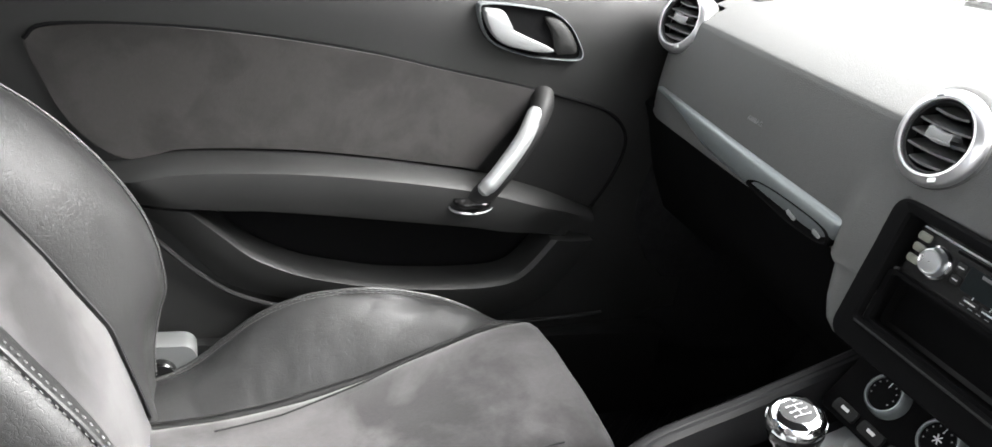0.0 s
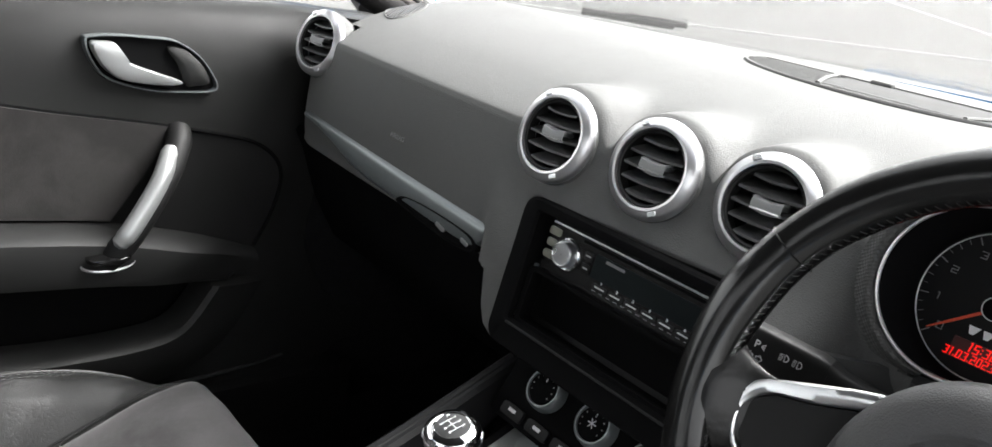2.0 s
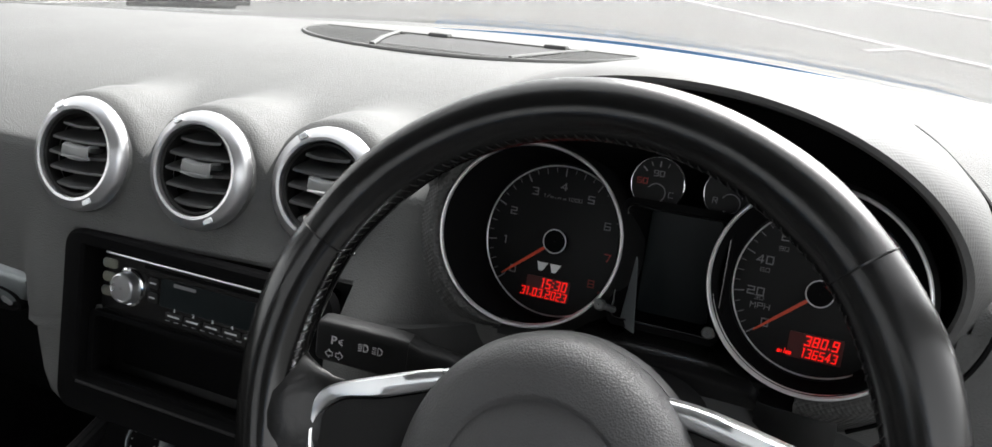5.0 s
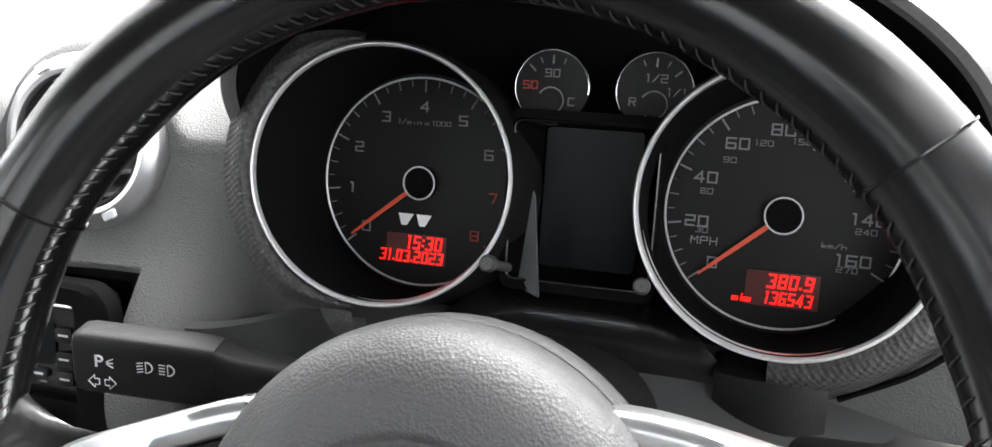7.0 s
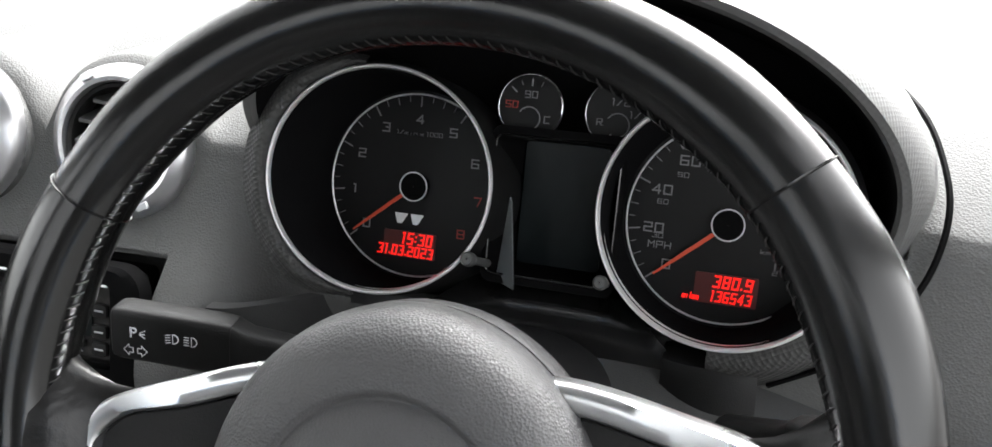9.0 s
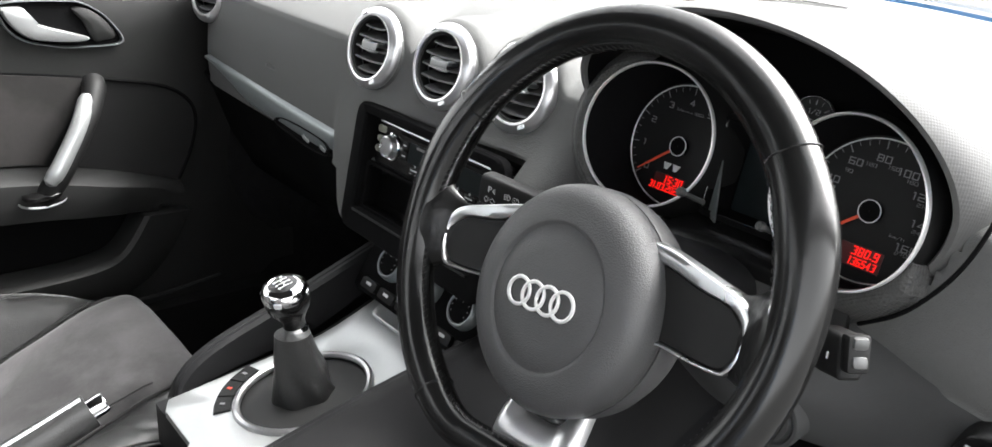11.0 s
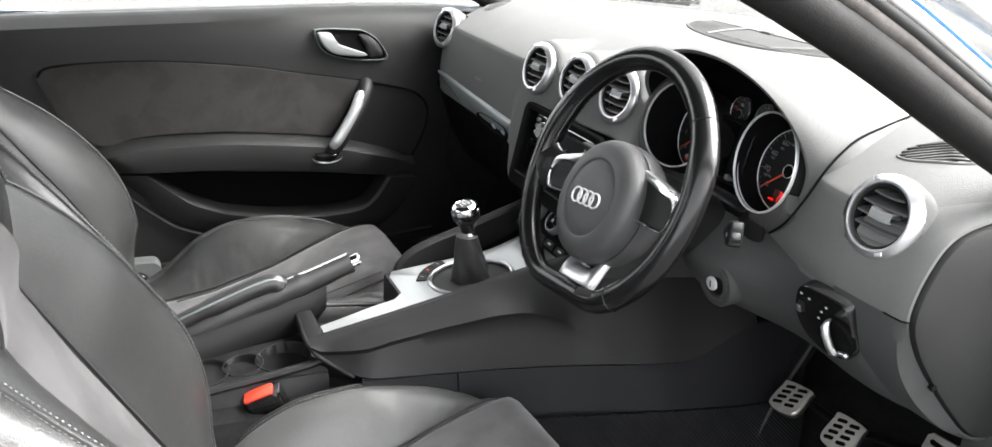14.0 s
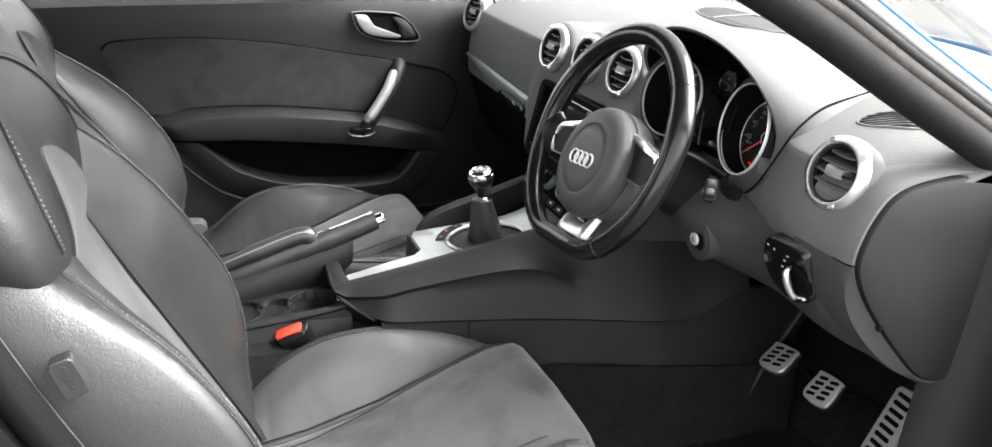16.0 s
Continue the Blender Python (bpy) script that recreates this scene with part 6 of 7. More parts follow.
def wall_foot(y):
    """Height of the lower edge of the driver's side wall."""
    return float(np.interp(y, [-0.288, -0.262, -0.228, -0.15, -0.07, 0.078, 0.246, 0.30, 0.325, 0.353, 0.391, 0.417, 0.45], [0.119, 0.105, 0.0965, 0.0925, 0.0885, 0.0835, 0.079, 0.0785, 0.0805, 0.091, 0.114, 0.1275, 0.137]))


# raised side rims, left and right, running up to the stack
for s in (-1, 1):
    rim = [(0.112, -0.098, 0.130), (0.122, -0.085, 0.160), (0.131, -0.045, 0.185), (0.139, 0.05, 0.213), (0.147, 0.14, 0.240), (0.153, 0.20, 0.258)] if s < 0 else \
          [(0.074, -0.288, 0.132), (0.079, -0.20, 0.152), (0.085, -0.10, 0.176), (0.094, 0.0, 0.204), (0.110, 0.10, 0.234), (0.128, 0.18, 0.256), (0.150, 0.28, 0.275), (0.165, 0.44, 0.28)]
    pts = spline(rim, 40)
    rows = []
    for p in pts:
        zf = plate_z(p.y) - 0.004
        low = 0.088 + 0.010 * smoothstep(-0.15, -0.27, p.y) + 0.065 * smoothstep(0.08, 0.40, p.y)
        flare = (0.078 if s > 0 else 0.03) * (0.25 + 0.75 * smoothstep(-0.285, -0.20, p.y))
        crease = low + (p.z - low) * (0.46 + 0.14 * math.sin((p.y + 0.1) * 7))
        fold = 0.003
        if s > 0:
            low = wall_foot(p.y)
            crease = max(low + 0.012, float(np.interp(p.y, [-0.288, -0.24, -0.177, -0.09, -0.01, 0.037, 0.087, 0.14, 0.176, 0.21], [0.118, 0.128, 0.144, 0.158, 0.169, 0.1705, 0.158, 0.125, 0.104, 0.094])))
            fold = 0.0055 * (1 - smoothstep(0.09, 0.17, p.y))
            crease += 0.03 * smoothstep(0.12, 0.20, p.y)
        row = [(s * (p.x - 0.016), p.y, min(zf, p.z - 0.008)), (s * (p.x - 0.013), p.y, p.z - 0.004), (s * (p.x - 0.008), p.y, p.z), (s * (p.x - 0.002), p.y, p.z), (s * (p.x + 0.004), p.y, p.z - 0.005)]
        for k in (0.25, 0.5, 0.75, 0.95):
            z = p.z - 0.005 + (crease - p.z + 0.005) * k
            row.append((s * (p.x + 0.006 + flare * 0.62 * k ** 1.3), p.y, z))
        row.append((s * (p.x + 0.006 + flare * 0.62 - fold), p.y, crease - 0.005 - 0.5 * fold))
        for k in (0.3, 0.6, 0.9, 1.0):
            row.append((s * (p.x + 0.006 - fold * (1 - k) + flare * (0.62 + 0.20 * k)), p.y, crease - 0.005 - 0.5 * fold + (low - crease + 0.005 + 0.5 * fold) * k))
        row += [(s * (p.x - 0.004 + flare * 0.84), p.y, low - 0.006), (s * (0.115 if s < 0 else min(0.115, p.x + 0.3 * flare)), p.y, low - 0.03)]
        rows.append(row)
    part("side_wall", sheet(rows, 0.006, (-s, 0, -0.2)), M_CONSOLE, con)
# smooth trim below the driver's side of the console, in two lengths
for y0, y1 in ((-0.222, -0.0735), (-0.0715, 0.56)):
    rows = []
    for y in steps(y0, y1, 30):
        z1 = wall_foot(y) - 0.0045
        x0 = float(np.interp(y, [-0.27, -0.2, -0.1, 0.0, 0.1, 0.18, 0.28, 0.44], [0.074, 0.079, 0.085, 0.094, 0.110, 0.128, 0.150, 0.165])) + 0.064
        rows.append([(x0 - 0.012, y, z1 - 0.004), (x0 - 0.003, y, z1)] + [(x0 + 0.034 * k, y, z1 - 0.002 - (z1 + 0.028) * k) for k in steps(0, 1, 7)])
    part("lower_trim", sheet(rows, 0.004, (-1, 0, 0)), M_TUNNEL, con, "smooth dark lower console trim")
# rear end cap curve
cap = spline([(-0.028, -0.284, 0.130), (0.02, -0.288, 0.131), (0.066, -0.290, 0.130), (0.090, -0.284, 0.121), (0.108, -0.262, 0.107), (0.130, -0.232, 0.092)], 24)
part("end_edge", tube(cap, 0.0032, 8), M_PLASTIC, con, "dark rounded rear edge")
part("end_top", sheet([[(x, y, z + 0.0015 * math.cos(x * 18)) for x in steps(-0.030, 0.066, 10)] for y, z in ((-0.290, 0.122), (-0.288, 0.130), (-0.284, 0.1325), (-0.268, 0.1335), (-0.262, 0.132), (-0.2605, 0.115))], 0.004), M_CONSOLE, con, "dark cross piece behind the silver tail")
# floor of the console under the plate
part("core", sheet([[(x, y, plate_z(y) - 0.008 - 0.001 * abs(x)) for x in steps(-0.112, 0.100, 6)] for y in steps(-0.112, 0.215, 12)], 0.05), M_CONSOLE, con)
# silver plate: a frame round the gaiter and a tail along the right edge
n = 48
gc = (-0.010, 0.012)
inn = [(gc[0] + 0.064 * math.cos(a), gc[1] + 0.074 * math.sin(a)) for a in steps(0, 2 * math.pi * (n - 1) / n, n)]
rect = []
for a in steps(0, 2 * math.pi * (n - 1) / n, n):
    c, q = math.cos(a), math.sin(a)
    k = min(0.089 / max(1e-6, abs(c)), (0.155 if q > 0 else 0.125) / max(1e-6, abs(q)))
    rect.append((gc[0] + 0.004 + k * c, gc[1] + k * q))
lift = lambda pts, dz: [(x, y, plate_z(y) + dz) for x, y in pts]
part("silver_plate", grid_mesh([lift(rect, -0.006), lift(rect, 0.0015), lift(shrink(rect, 0.985), 0.0028), lift([(gc[0] + (x - gc[0]) * 1.05, gc[1] + (y - gc[1]) * 1.05) for x, y in inn], 0.0028), lift(inn, 0.001), lift(inn, -0.012)], closed_v=True)[0],
     M_SILVER, con, "silver painted gear surround")
tail = [[(x0, y, plate_z(y) + 0.002), (x0 + w, y, plate_z(y) + 0.003)] for y, x0, w in ((-0.2605, 0.034, 0.028), (-0.22, 0.024, 0.040), (-0.175, 0.012, 0.055), (-0.130, 0.004, 0.068), (-0.105, -0.02, 0.108))]
part("silver_tail", sheet(tail, 0.006), M_SILVER, con, "narrow silver tail of the plate")
part("boot_ring", tube([(gc[0] + 0.0625 * math.cos(a), gc[1] + 0.0725 * math.sin(a), plate_z(gc[1] + 0.0725 * math.sin(a)) + 0.003) for a in steps(0, 2 * math.pi * 47 / 48, 48)], 0.0042, 8, closed=True), M_RING, con, "chrome ring round the gaiter")


def round_boot(deg, k):
    """A point on the plate, k outside the gaiter's ring."""
    x, y = gc[0] + (0.0625 + k) * math.cos(radians(deg)), gc[1] + (0.0725 + k) * math.sin(radians(deg))
    return Vector((x, y, plate_z(y)))


for k in range(3):
    a0 = 196 + 19 * k
    pad_rows = [[round_boot(d, q) + Vector((0, 0, h)) for q, h in ((0.0045, 0.002), (0.0055, 0.0052), (0.022, 0.0055), (0.0235, 0.002))] for d in steps(a0, a0 + 17.5, 7)]
    b = part("console_button", sheet(pad_rows, 0.003), M_PLASTIC, con, "dark curved console button")
    part("button_mark", rbox((0.0055, 0.0045, 0.0005), 0.0002, 1, Matrix.Translation(round_boot(a0 + 8.7, 0.014) + Vector((0, 0, 0.0058))) @ pose(0, 0, 0, 6.5, 0, a0)), M_RED if k == 1 else M_DIMPRINT, b)
part("front_tray", loft([lift([(x * k - 0.002, 0.150 + y * k) for x, y in round_rect(0.150, 0.030, 0.010)], dz) for k, dz in ((1.0, 0.0025), (1.0, 0.006), (0.92, 0.0065), (0.86, 0.0045))]), M_SILVER, con)

# gear lever with gaiter
gear = thing("gear_lever", "black leather gear lever with chrome shift-pattern knob", "gear lever", (gc[0], gc[1], 0.165))
top = Vector((-0.004, -0.012, 0.302))
foot = Vector((gc[0], gc[1], plate_z(gc[1])))
loops = []
for k in steps(0, 1, 14):
    c = foot.lerp(Vector((0.001, -0.006, 0.248)), k)
    r = 0.0150 * (1 - k) ** 1.1 + 0.0165
    ring = []
    for i in range(36):
        a = 2 * math.pi * i / 36
        fold = 1 + 0.07 * (1 - k) * k * 4 * math.sin(4 * a + 2.2 * k) + 0.05 * math.sin(7 * a + 9 * k) * (1 - k)
        ring.append(c + Vector((r * fold * math.cos(a), r * 1.12 * fold * math.sin(a), 0.004 * math.sin(11 * k + 2 * a) * (1 - k))))
    loops.append(ring)
part("gaiter_base", loft([[(gc[0] + 0.063 * q * math.cos(a), gc[1] + 0.073 * q * math.sin(a), plate_z(gc[1] + 0.073 * q * math.sin(a)) - 0.002 + h) for a in steps(0, 2 * math.pi * 31 / 32, 32)] for q, h in ((1.0, -0.004), (1.0, 0.0), (0.8, 0.002), (0.4, 0.008))]), M_RUBBER, gear)
part("gaiter", loft(loops), M_LEATHER, gear, "folded black leather gaiter")
gm = Matrix.Translation(top) @ pose(0, 0, 0, 14, 2, 0)
part("collar", lathe([(0.0125, -0.062), (0.0132, -0.060), (0.0132, -0.053), (0.0120, -0.051), (0.0115, -0.046)], 28, gm), M_CHROME, gear, "chrome collar")
part("knob_body", lathe([(0.0118, -0.050), (0.0125, -0.042), (0.0165, -0.034), (0.0215, -0.026), (0.0238, -0.017), (0.0235, -0.010), (0.0228, -0.008)], 36, gm), M_RIM, gear, "black leather knob body")
part("knob_cap", lathe([(0.0236, -0.012), (0.0240, -0.007), (0.0228, -0.0020), (0.0195, 0.0012), (0.0150, 0.0024), (0.0142, 0.0018)], 40, gm), M_CHROME, gear, "polished chrome knob cap")
part("pattern_disc", lathe([(0.0145, 0.0017), (0.0005, 0.0030)], 32, gm), M_GLOSS, gear, "gloss black shift pattern disc")
for x in (-0.006, 0.0, 0.006):
    part("pattern_line", rbox((0.0007, 0.0085, 0.0004), 0.0001, 1, gm @ pose(x, 0, 0.0031)), M_PRINT, gear)
part("pattern_line", rbox((0.0125, 0.0007, 0.0004), 0.0001, 1, gm @ pose(0, 0, 0.0032)), M_PRINT, gear)
for txt, x, y in (("1", -0.006, 0.0062), ("2", -0.006, -0.0062), ("3", 0, 0.0068), ("4", 0, -0.0068), ("5", 0.006, 0.0062), ("6", 0.006, -0.0062), ("R", -0.0108, 0.0035)):
    words("gear_number", txt, 0.0044, gm @ pose(x, y, 0.0029), M_PRINT, gear)
for k in range(4):
    part("cap_notch", rbox((0.008, 0.0020, 0.0050), 0.0007, 1, gm @ pose(0, 0, 0, 0, 0, 45 + 90 * k) @ pose(0, -0.0236, -0.008)), M_ALU, gear)

# handbrake
hb = thing("handbrake", "black leather handbrake with aluminium grip inlay and button", "handbrake", (-0.045, -0.40, 0.06))
hp = spline([(-0.042, -0.50, 0.085), (-0.042, -0.40, 0.128), (-0.042, -0.31, 0.160), (-0.042, -0.25, 0.181), (-0.042, -0.192, 0.203)], 24)
part("lever", tube(hp, [0.020] * 8 + [0.019] * 4 + [0.017] * 4 + [0.0155] * 4 + [0.0145] * 4, 16, flat=1.25), M_LEATHER, hb, "black stitched leather lever")
part("button", lathe([(0.0105, -0.004), (0.0105, 0.010), (0.0095, 0.0125), (0.0005, 0.0128)], 24, Matrix.Translation((-0.042, -0.190, 0.204)) @ (Vector((0, 0.93, 0.36)).to_track_quat('Z', 'Y').to_matrix().to_4x4())), M_CHROME, hb, "chrome release button")
part("inlay", tube([p + Vector((0.002, 0, 0.0195)) for p in spline([(-0.042, -0.325, 0.156), (-0.042, -0.25, 0.1815), (-0.042, -0.20, 0.200)], 12)], 0.0026, 8, flat=0.6), M_ALU, hb, "aluminium top inlay")
grip = spline([(-0.036, -0.470, 0.132), (-0.036, -0.40, 0.160), (-0.036, -0.345, 0.180), (-0.036, -0.318, 0.184), (-0.036, -0.308, 0.172)], 20)
part("grip_pad", tube(grip, [0.013] * 4 + [0.016] * 10 + [0.0165] * 4 + [0.013, 0.008], 14), M_LEATHER, hb, "rounded black leather palm rest")
part("grip_edge", tube([p + Vector((0.012, 0, 0.0105)) for p in grip], 0.0018, 6), M_TRIM, hb)
part("boot", loft([[(-0.045 + w * math.cos(a), y, z + h * math.sin(a)) for a in steps(0, 2 * math.pi * 23 / 24, 24)] for y, z, w, h in ((-0.52, 0.06, 0.045, 0.05), (-0.42, 0.085, 0.038, 0.045), (-0.33, 0.11, 0.030, 0.045), (-0.26, 0.13, 0.022, 0.04), (-0.235, 0.15, 0.016, 0.03))]), M_PLASTIC, hb)

# cup holders behind the console
cups = thing("cup_holder", "black triple cup holder beside the handbrake", "cup holder", (0.035, -0.37, 0.03))
CH = [(0.040, -0.318, 0.043), (0.036, -0.380, 0.030), (0.034, -0.438, 0.038)]
rows = []
tz = lambda y: 0.088 + 0.11 * (y + 0.36)
for y in steps(-0.54, -0.262, 72):
    row = []
    for x in steps(-0.014, 0.098, 40):
        deep = 0
        for cx, cy, r in CH:
            dd = math.hypot(x - cx, y - cy)
            deep = max(deep, 0.055 * (1 - smoothstep(r - 0.0045, r, dd)))
        drop = 0.035 * smoothstep(0.085, 0.098, x)
        row.append((x, y, tz(y) - deep - drop))
    rows.append(row)
part("tray", sheet(rows, 0.004), M_PLASTIC, cups, sharp=70)
for cx, cy, r in CH:
    part("cup_rim", tube([(cx + r * math.cos(a), cy + r * math.sin(a), tz(cy + r * math.sin(a)) + 0.0005) for a in steps(0, 2 * math.pi * 35 / 36, 36)], 0.0013, 6, closed=True), M_CONSOLE, cups)
part("edge_strip", tube(spline([(0.092, -0.53, tz(-0.53) + 0.004), (0.092, -0.40, tz(-0.40) + 0.004), (0.088, -0.30, tz(-0.30) + 0.004), (0.084, -0.268, tz(-0.268) + 0.006)], 12), 0.0065, 8), M_CONSOLE, cups)
rows = [[(x, y, z) for y in steps(-0.54, -0.262, 8)] for x, z in ((0.092, 0.085), (0.104, 0.06), (0.112, 0.0), (0.125, -0.10))]
part("flank", sheet(rows, 0.006, (-1, 0, 0)), M_CONSOLE, cups)

# seat belt buckles


def buckle(m, label):
    th = thing("belt_buckle", label, "belt buckle", m=None, group="seat belt buckles")
    part("housing", loft([[Vector((x * k, y * k, z)) for x, y in round_rect(0.034, 0.056, 0.008)] for k, z in ((0.60, -0.125), (0.72, -0.085), (0.92, -0.040), (1.0, -0.008), (0.98, 0.0), (0.92, 0.0015))]), M_GLOSS, th, m=None)
    part("release", prism(round_rect(0.024, 0.043, 0.003), 0.006, pose(0, -0.004, -0.001), 0.0015), M_RED, th, "bright red release button", m=None)
    part("slot", rbox((0.003, 0.034, 0.002), 0.0005, 1, pose(0.0125, 0, 0.0012)), M_BLACK, th, m=None)
    th.matrix_world = CAR @ m
    return th


buckle(pose(0.112, -0.365, 0.078, 24, 6, -12), "black seat belt buckle with red button beside the driver's seat")


# ---- seats ----


def seat(cx, s, label, recline=0.0):
    """A sports seat; s points to its outboard side."""
    th = thing("sports_seat", label, "car seat", (cx, -0.35, -0.18), group="front seats")
    X = lambda v: cx + v

    def ins_z(y):
        """Height of the cushion's suede centre."""
        pts = [(-0.56, -0.050), (-0.45, -0.042), (-0.36, -0.026), (-0.25, 0.008), (-0.15, 0.050), (-0.09, 0.074), (-0.05, 0.083), (-0.02, 0.078), (0.0, 0.050), (0.008, 0.0), (0.0, -0.08)]
        for (a, za), (b, zb) in zip(pts, pts[1:]):
            if a <= y <= b:
                return za + (zb - za) * (y - a) / (b - a)
        return pts[0][1] if y < -0.56 else pts[-1][1]

    def half(y):
        return 0.128 + 0.006 * smoothstep(-0.45, -0.05, y)

    # suede centre of the cushion
    path = [(-0.56, -0.052), (-0.45, -0.044), (-0.36, -0.028), (-0.25, 0.006), (-0.15, 0.050), (-0.09, 0.076), (-0.05, 0.086), (-0.022, 0.082), (-0.004, 0.062), (0.004, 0.02), (-0.002, -0.06), (-0.02, -0.11)]
    pts = spline([(a, b, 0) for a, b in path], 44)
    rows = []
    for p in pts:
        h = half(p.x) + 0.016 * smoothstep(-0.06, 0.0, p.x)
        row = []
        for v in steps(-1, 1, 21):
            crown = 0.010 * (1 - v * v) - 0.012 * max(0, abs(v) - 0.86) / 0.14
            wr = 0.0022 * noise.noise(Vector((v * 3 + cx * 9, p.x * 14, 2.0)))
            row.append((X(v * h), p.x, p.y + crown + wr))
        rows.append(row)
    part("cushion_centre", sheet(rows, 0.03), M_SUEDE, th, "worn grey suede cushion centre", sharp=80)

    # slanting seams across the suede
    for q in (-1, 1):
        slant = []
        for y in steps(-0.44, -0.075, 24):
            v = 0.60 + 0.34 * smoothstep(-0.44, -0.05, y)
            slant.append((X(q * v * half(y)), y, ins_z(y) + 0.0160 - 0.010 * v * v))
        part("slant_seam", tube(slant, 0.0013, 6), M_RUBBER, th)

    # leather bolsters
    for q in (-1, 1):
        prof = [(-0.53, -0.055, 0.215), (-0.467, -0.030, 0.225), (-0.42, 0.008, 0.230), (-0.387, 0.036, 0.232), (-0.345, 0.060, 0.232), (-0.30, 0.074, 0.232), (-0.226, 0.080, 0.231), (-0.16, 0.073, 0.228), (-0.11, 0.062, 0.222), (-0.06, 0.042, 0.212), (-0.025, 0.012, 0.198), (-0.012, -0.03, 0.19), (-0.02, -0.09, 0.19)]
        ridge = spline(prof, 96)
        loops = []
        for r in ridge:
            y, zr, xr = r
            h = half(y) - 0.003
            zi = ins_z(y) - 0.010
            loop = [(h, zi), (h + 0.012, zi + 0.10 * max(0, zr - zi) + 0.003), (h + 0.45 * (xr - h), zi + 0.55 * (zr - zi) + 0.009), (h + 0.75 * (xr - h), zi + 0.85 * (zr - zi) + 0.008), (xr - 0.008, zr + 0.002), (xr, zr - 0.003),
                    (xr + 0.006, zr - 0.02), (xr + 0.010, min(zr - 0.04, -0.02)), (xr + 0.004, -0.09), (xr - 0.02, -0.125), (h, -0.125)]
            out = []
            soft = [(p.x, p.y) for p in spline([(x, z, 0) for x, z in loop[:6]], 24)]
            for k, (x, z) in enumerate(soft + loop[6:]):
                w = 0
                if 1 <= k <= 21:
                    fade = min(1, k / 5, (22 - k) / 4)
                    fold = abs(noise.noise(Vector((x * 24 + y * 8, y * 10 - x * 5, cx * 5 + q))))
                    fold2 = abs(noise.noise(Vector((x * 40 - y * 12, y * 26, cx * 3 + q + 4))))
                    w = fade * (0.45 if cx > 0 else 0.8) * (0.0028 * noise.noise(Vector((x * 20, y * 13, cx * 5 + q))) - 0.0028 * (1 - smoothstep(0.0, 0.16, fold)) - 0.0016 * (1 - smoothstep(0.0, 0.14, fold2)))
                out.append((X(q * x), y, z + w))
            loops.append(out)
        b = part("cushion_bolster", loft(loops), M_SHEEN if cx > 0 else M_LEATHER, th, "black leather side bolster, sky sheen in its grey" if cx > 0 else "creased black leather side bolster", sharp=75)
        seam = [(X(q * (r.z - 0.002)), r.x, r.y + 0.0012) for r in ridge[2:-4]]
        part("piping", tube(seam, 0.0030, 8), M_LEATHER if cx < 0 else M_RUBBER, b, "dark piping")
        part("edge_groove", tube([(X(q * (r.z - 0.0095)), r.x, r.y + 0.0016) for r in ridge[2:-4]], 0.0018, 6), M_RUBBER, b)
        seam = [(X(q * (half(r.x) + 0.001)), r.x, ins_z(r.x) - 0.0035) for r in ridge[1:-5]]
        part("centre_seam", tube(seam, 0.0016, 6), M_RUBBER, b)
        bm = bmesh.new()
        for off in (0.0060, 0.0135):
            line = [Vector((X(q * (r.z - off)), r.x, r.y + 0.0021)) for r in spline(prof, 190)[8:-22]]
            for i in range(0, len(line) - 1, 2):
                tube([line[i], line[i].lerp(line[i + 1], 0.8)], 0.0006, 4, bm)
        tagged(part("stitching", bm, M_STITCH, b, "grey twin stitching"), kind="stuff")
    # plinth and runners
    part("plinth", loft([[(X(x * k), -0.27 + y * k, z) for x, y in round_rect(0.40, 0.46, 0.04)] for k, z in ((0.9, -0.19), (1.0, -0.16), (1.02, -0.11), (0.95, -0.07))]), M_PLASTIC, th, "black plastic seat base")
    for q in (-1, 1):
        part("runner", rbox((0.035, 0.56, 0.03), 0.004, 1, pose(X(q * 0.17), -0.27, -0.185)), M_PLASTIC, th, "black steel seat runner")

    # tilt hinge on the outboard side, where cushion and backrest meet
    hx = X(s * 0.236)
    tilt = Matrix(((0, 0, -s, hx), (1, 0, 0, -0.492), (0, 1, 0, -0.050), (0, 0, 0, 1)))
    hc = part("hinge_cover", loft([[tilt @ Vector((x * k, y * k, z)) for x, y in round_rect(0.070, 0.095, 0.020)] for k, z in ((1.0, -0.03), (1.0, 0.002), (0.96, 0.005), (0.5, 0.006))]), M_COVERGREY, th, "grey plastic hinge cover")
    part("tilt_knob", lathe([(0.021, 0.0), (0.021, 0.010), (0.018, 0.014), (0.0005, 0.015)], 32, tilt @ pose(-0.012, 0.006, 0.004)), M_GLOSS, hc, "black tilt knob")

    # backrest: centre line of its front, bolster line, width
    def back_y(z):
        pts = [(-0.06, -0.422), (0.0, -0.450), (0.10, -0.502), (0.20, -0.555), (0.30, -0.606), (0.40, -0.655), (0.50, -0.702), (0.60, -0.746), (0.70, -0.786), (0.76, -0.812)]
        pts = [(a, b - recline * (0.035 + 0.15 * max(0.0, a) + 0.055 * smoothstep(0.15, -0.06, a))) for a, b in pts]
        for (a, ya), (b, yb) in zip(pts, pts[1:]):
            if z <= b:
                return ya + (yb - ya) * (z - a) / (b - a)
        return pts[-1][1]

    LOW = [(-0.07, 0.006, 0.215, 0.130), (-0.01, 0.014, 0.225, 0.127), (0.05, 0.036, 0.238, 0.122), (0.11, 0.066, 0.243, 0.116), (0.17, 0.090, 0.245, 0.108), (0.23, 0.102, 0.243, 0.100)]
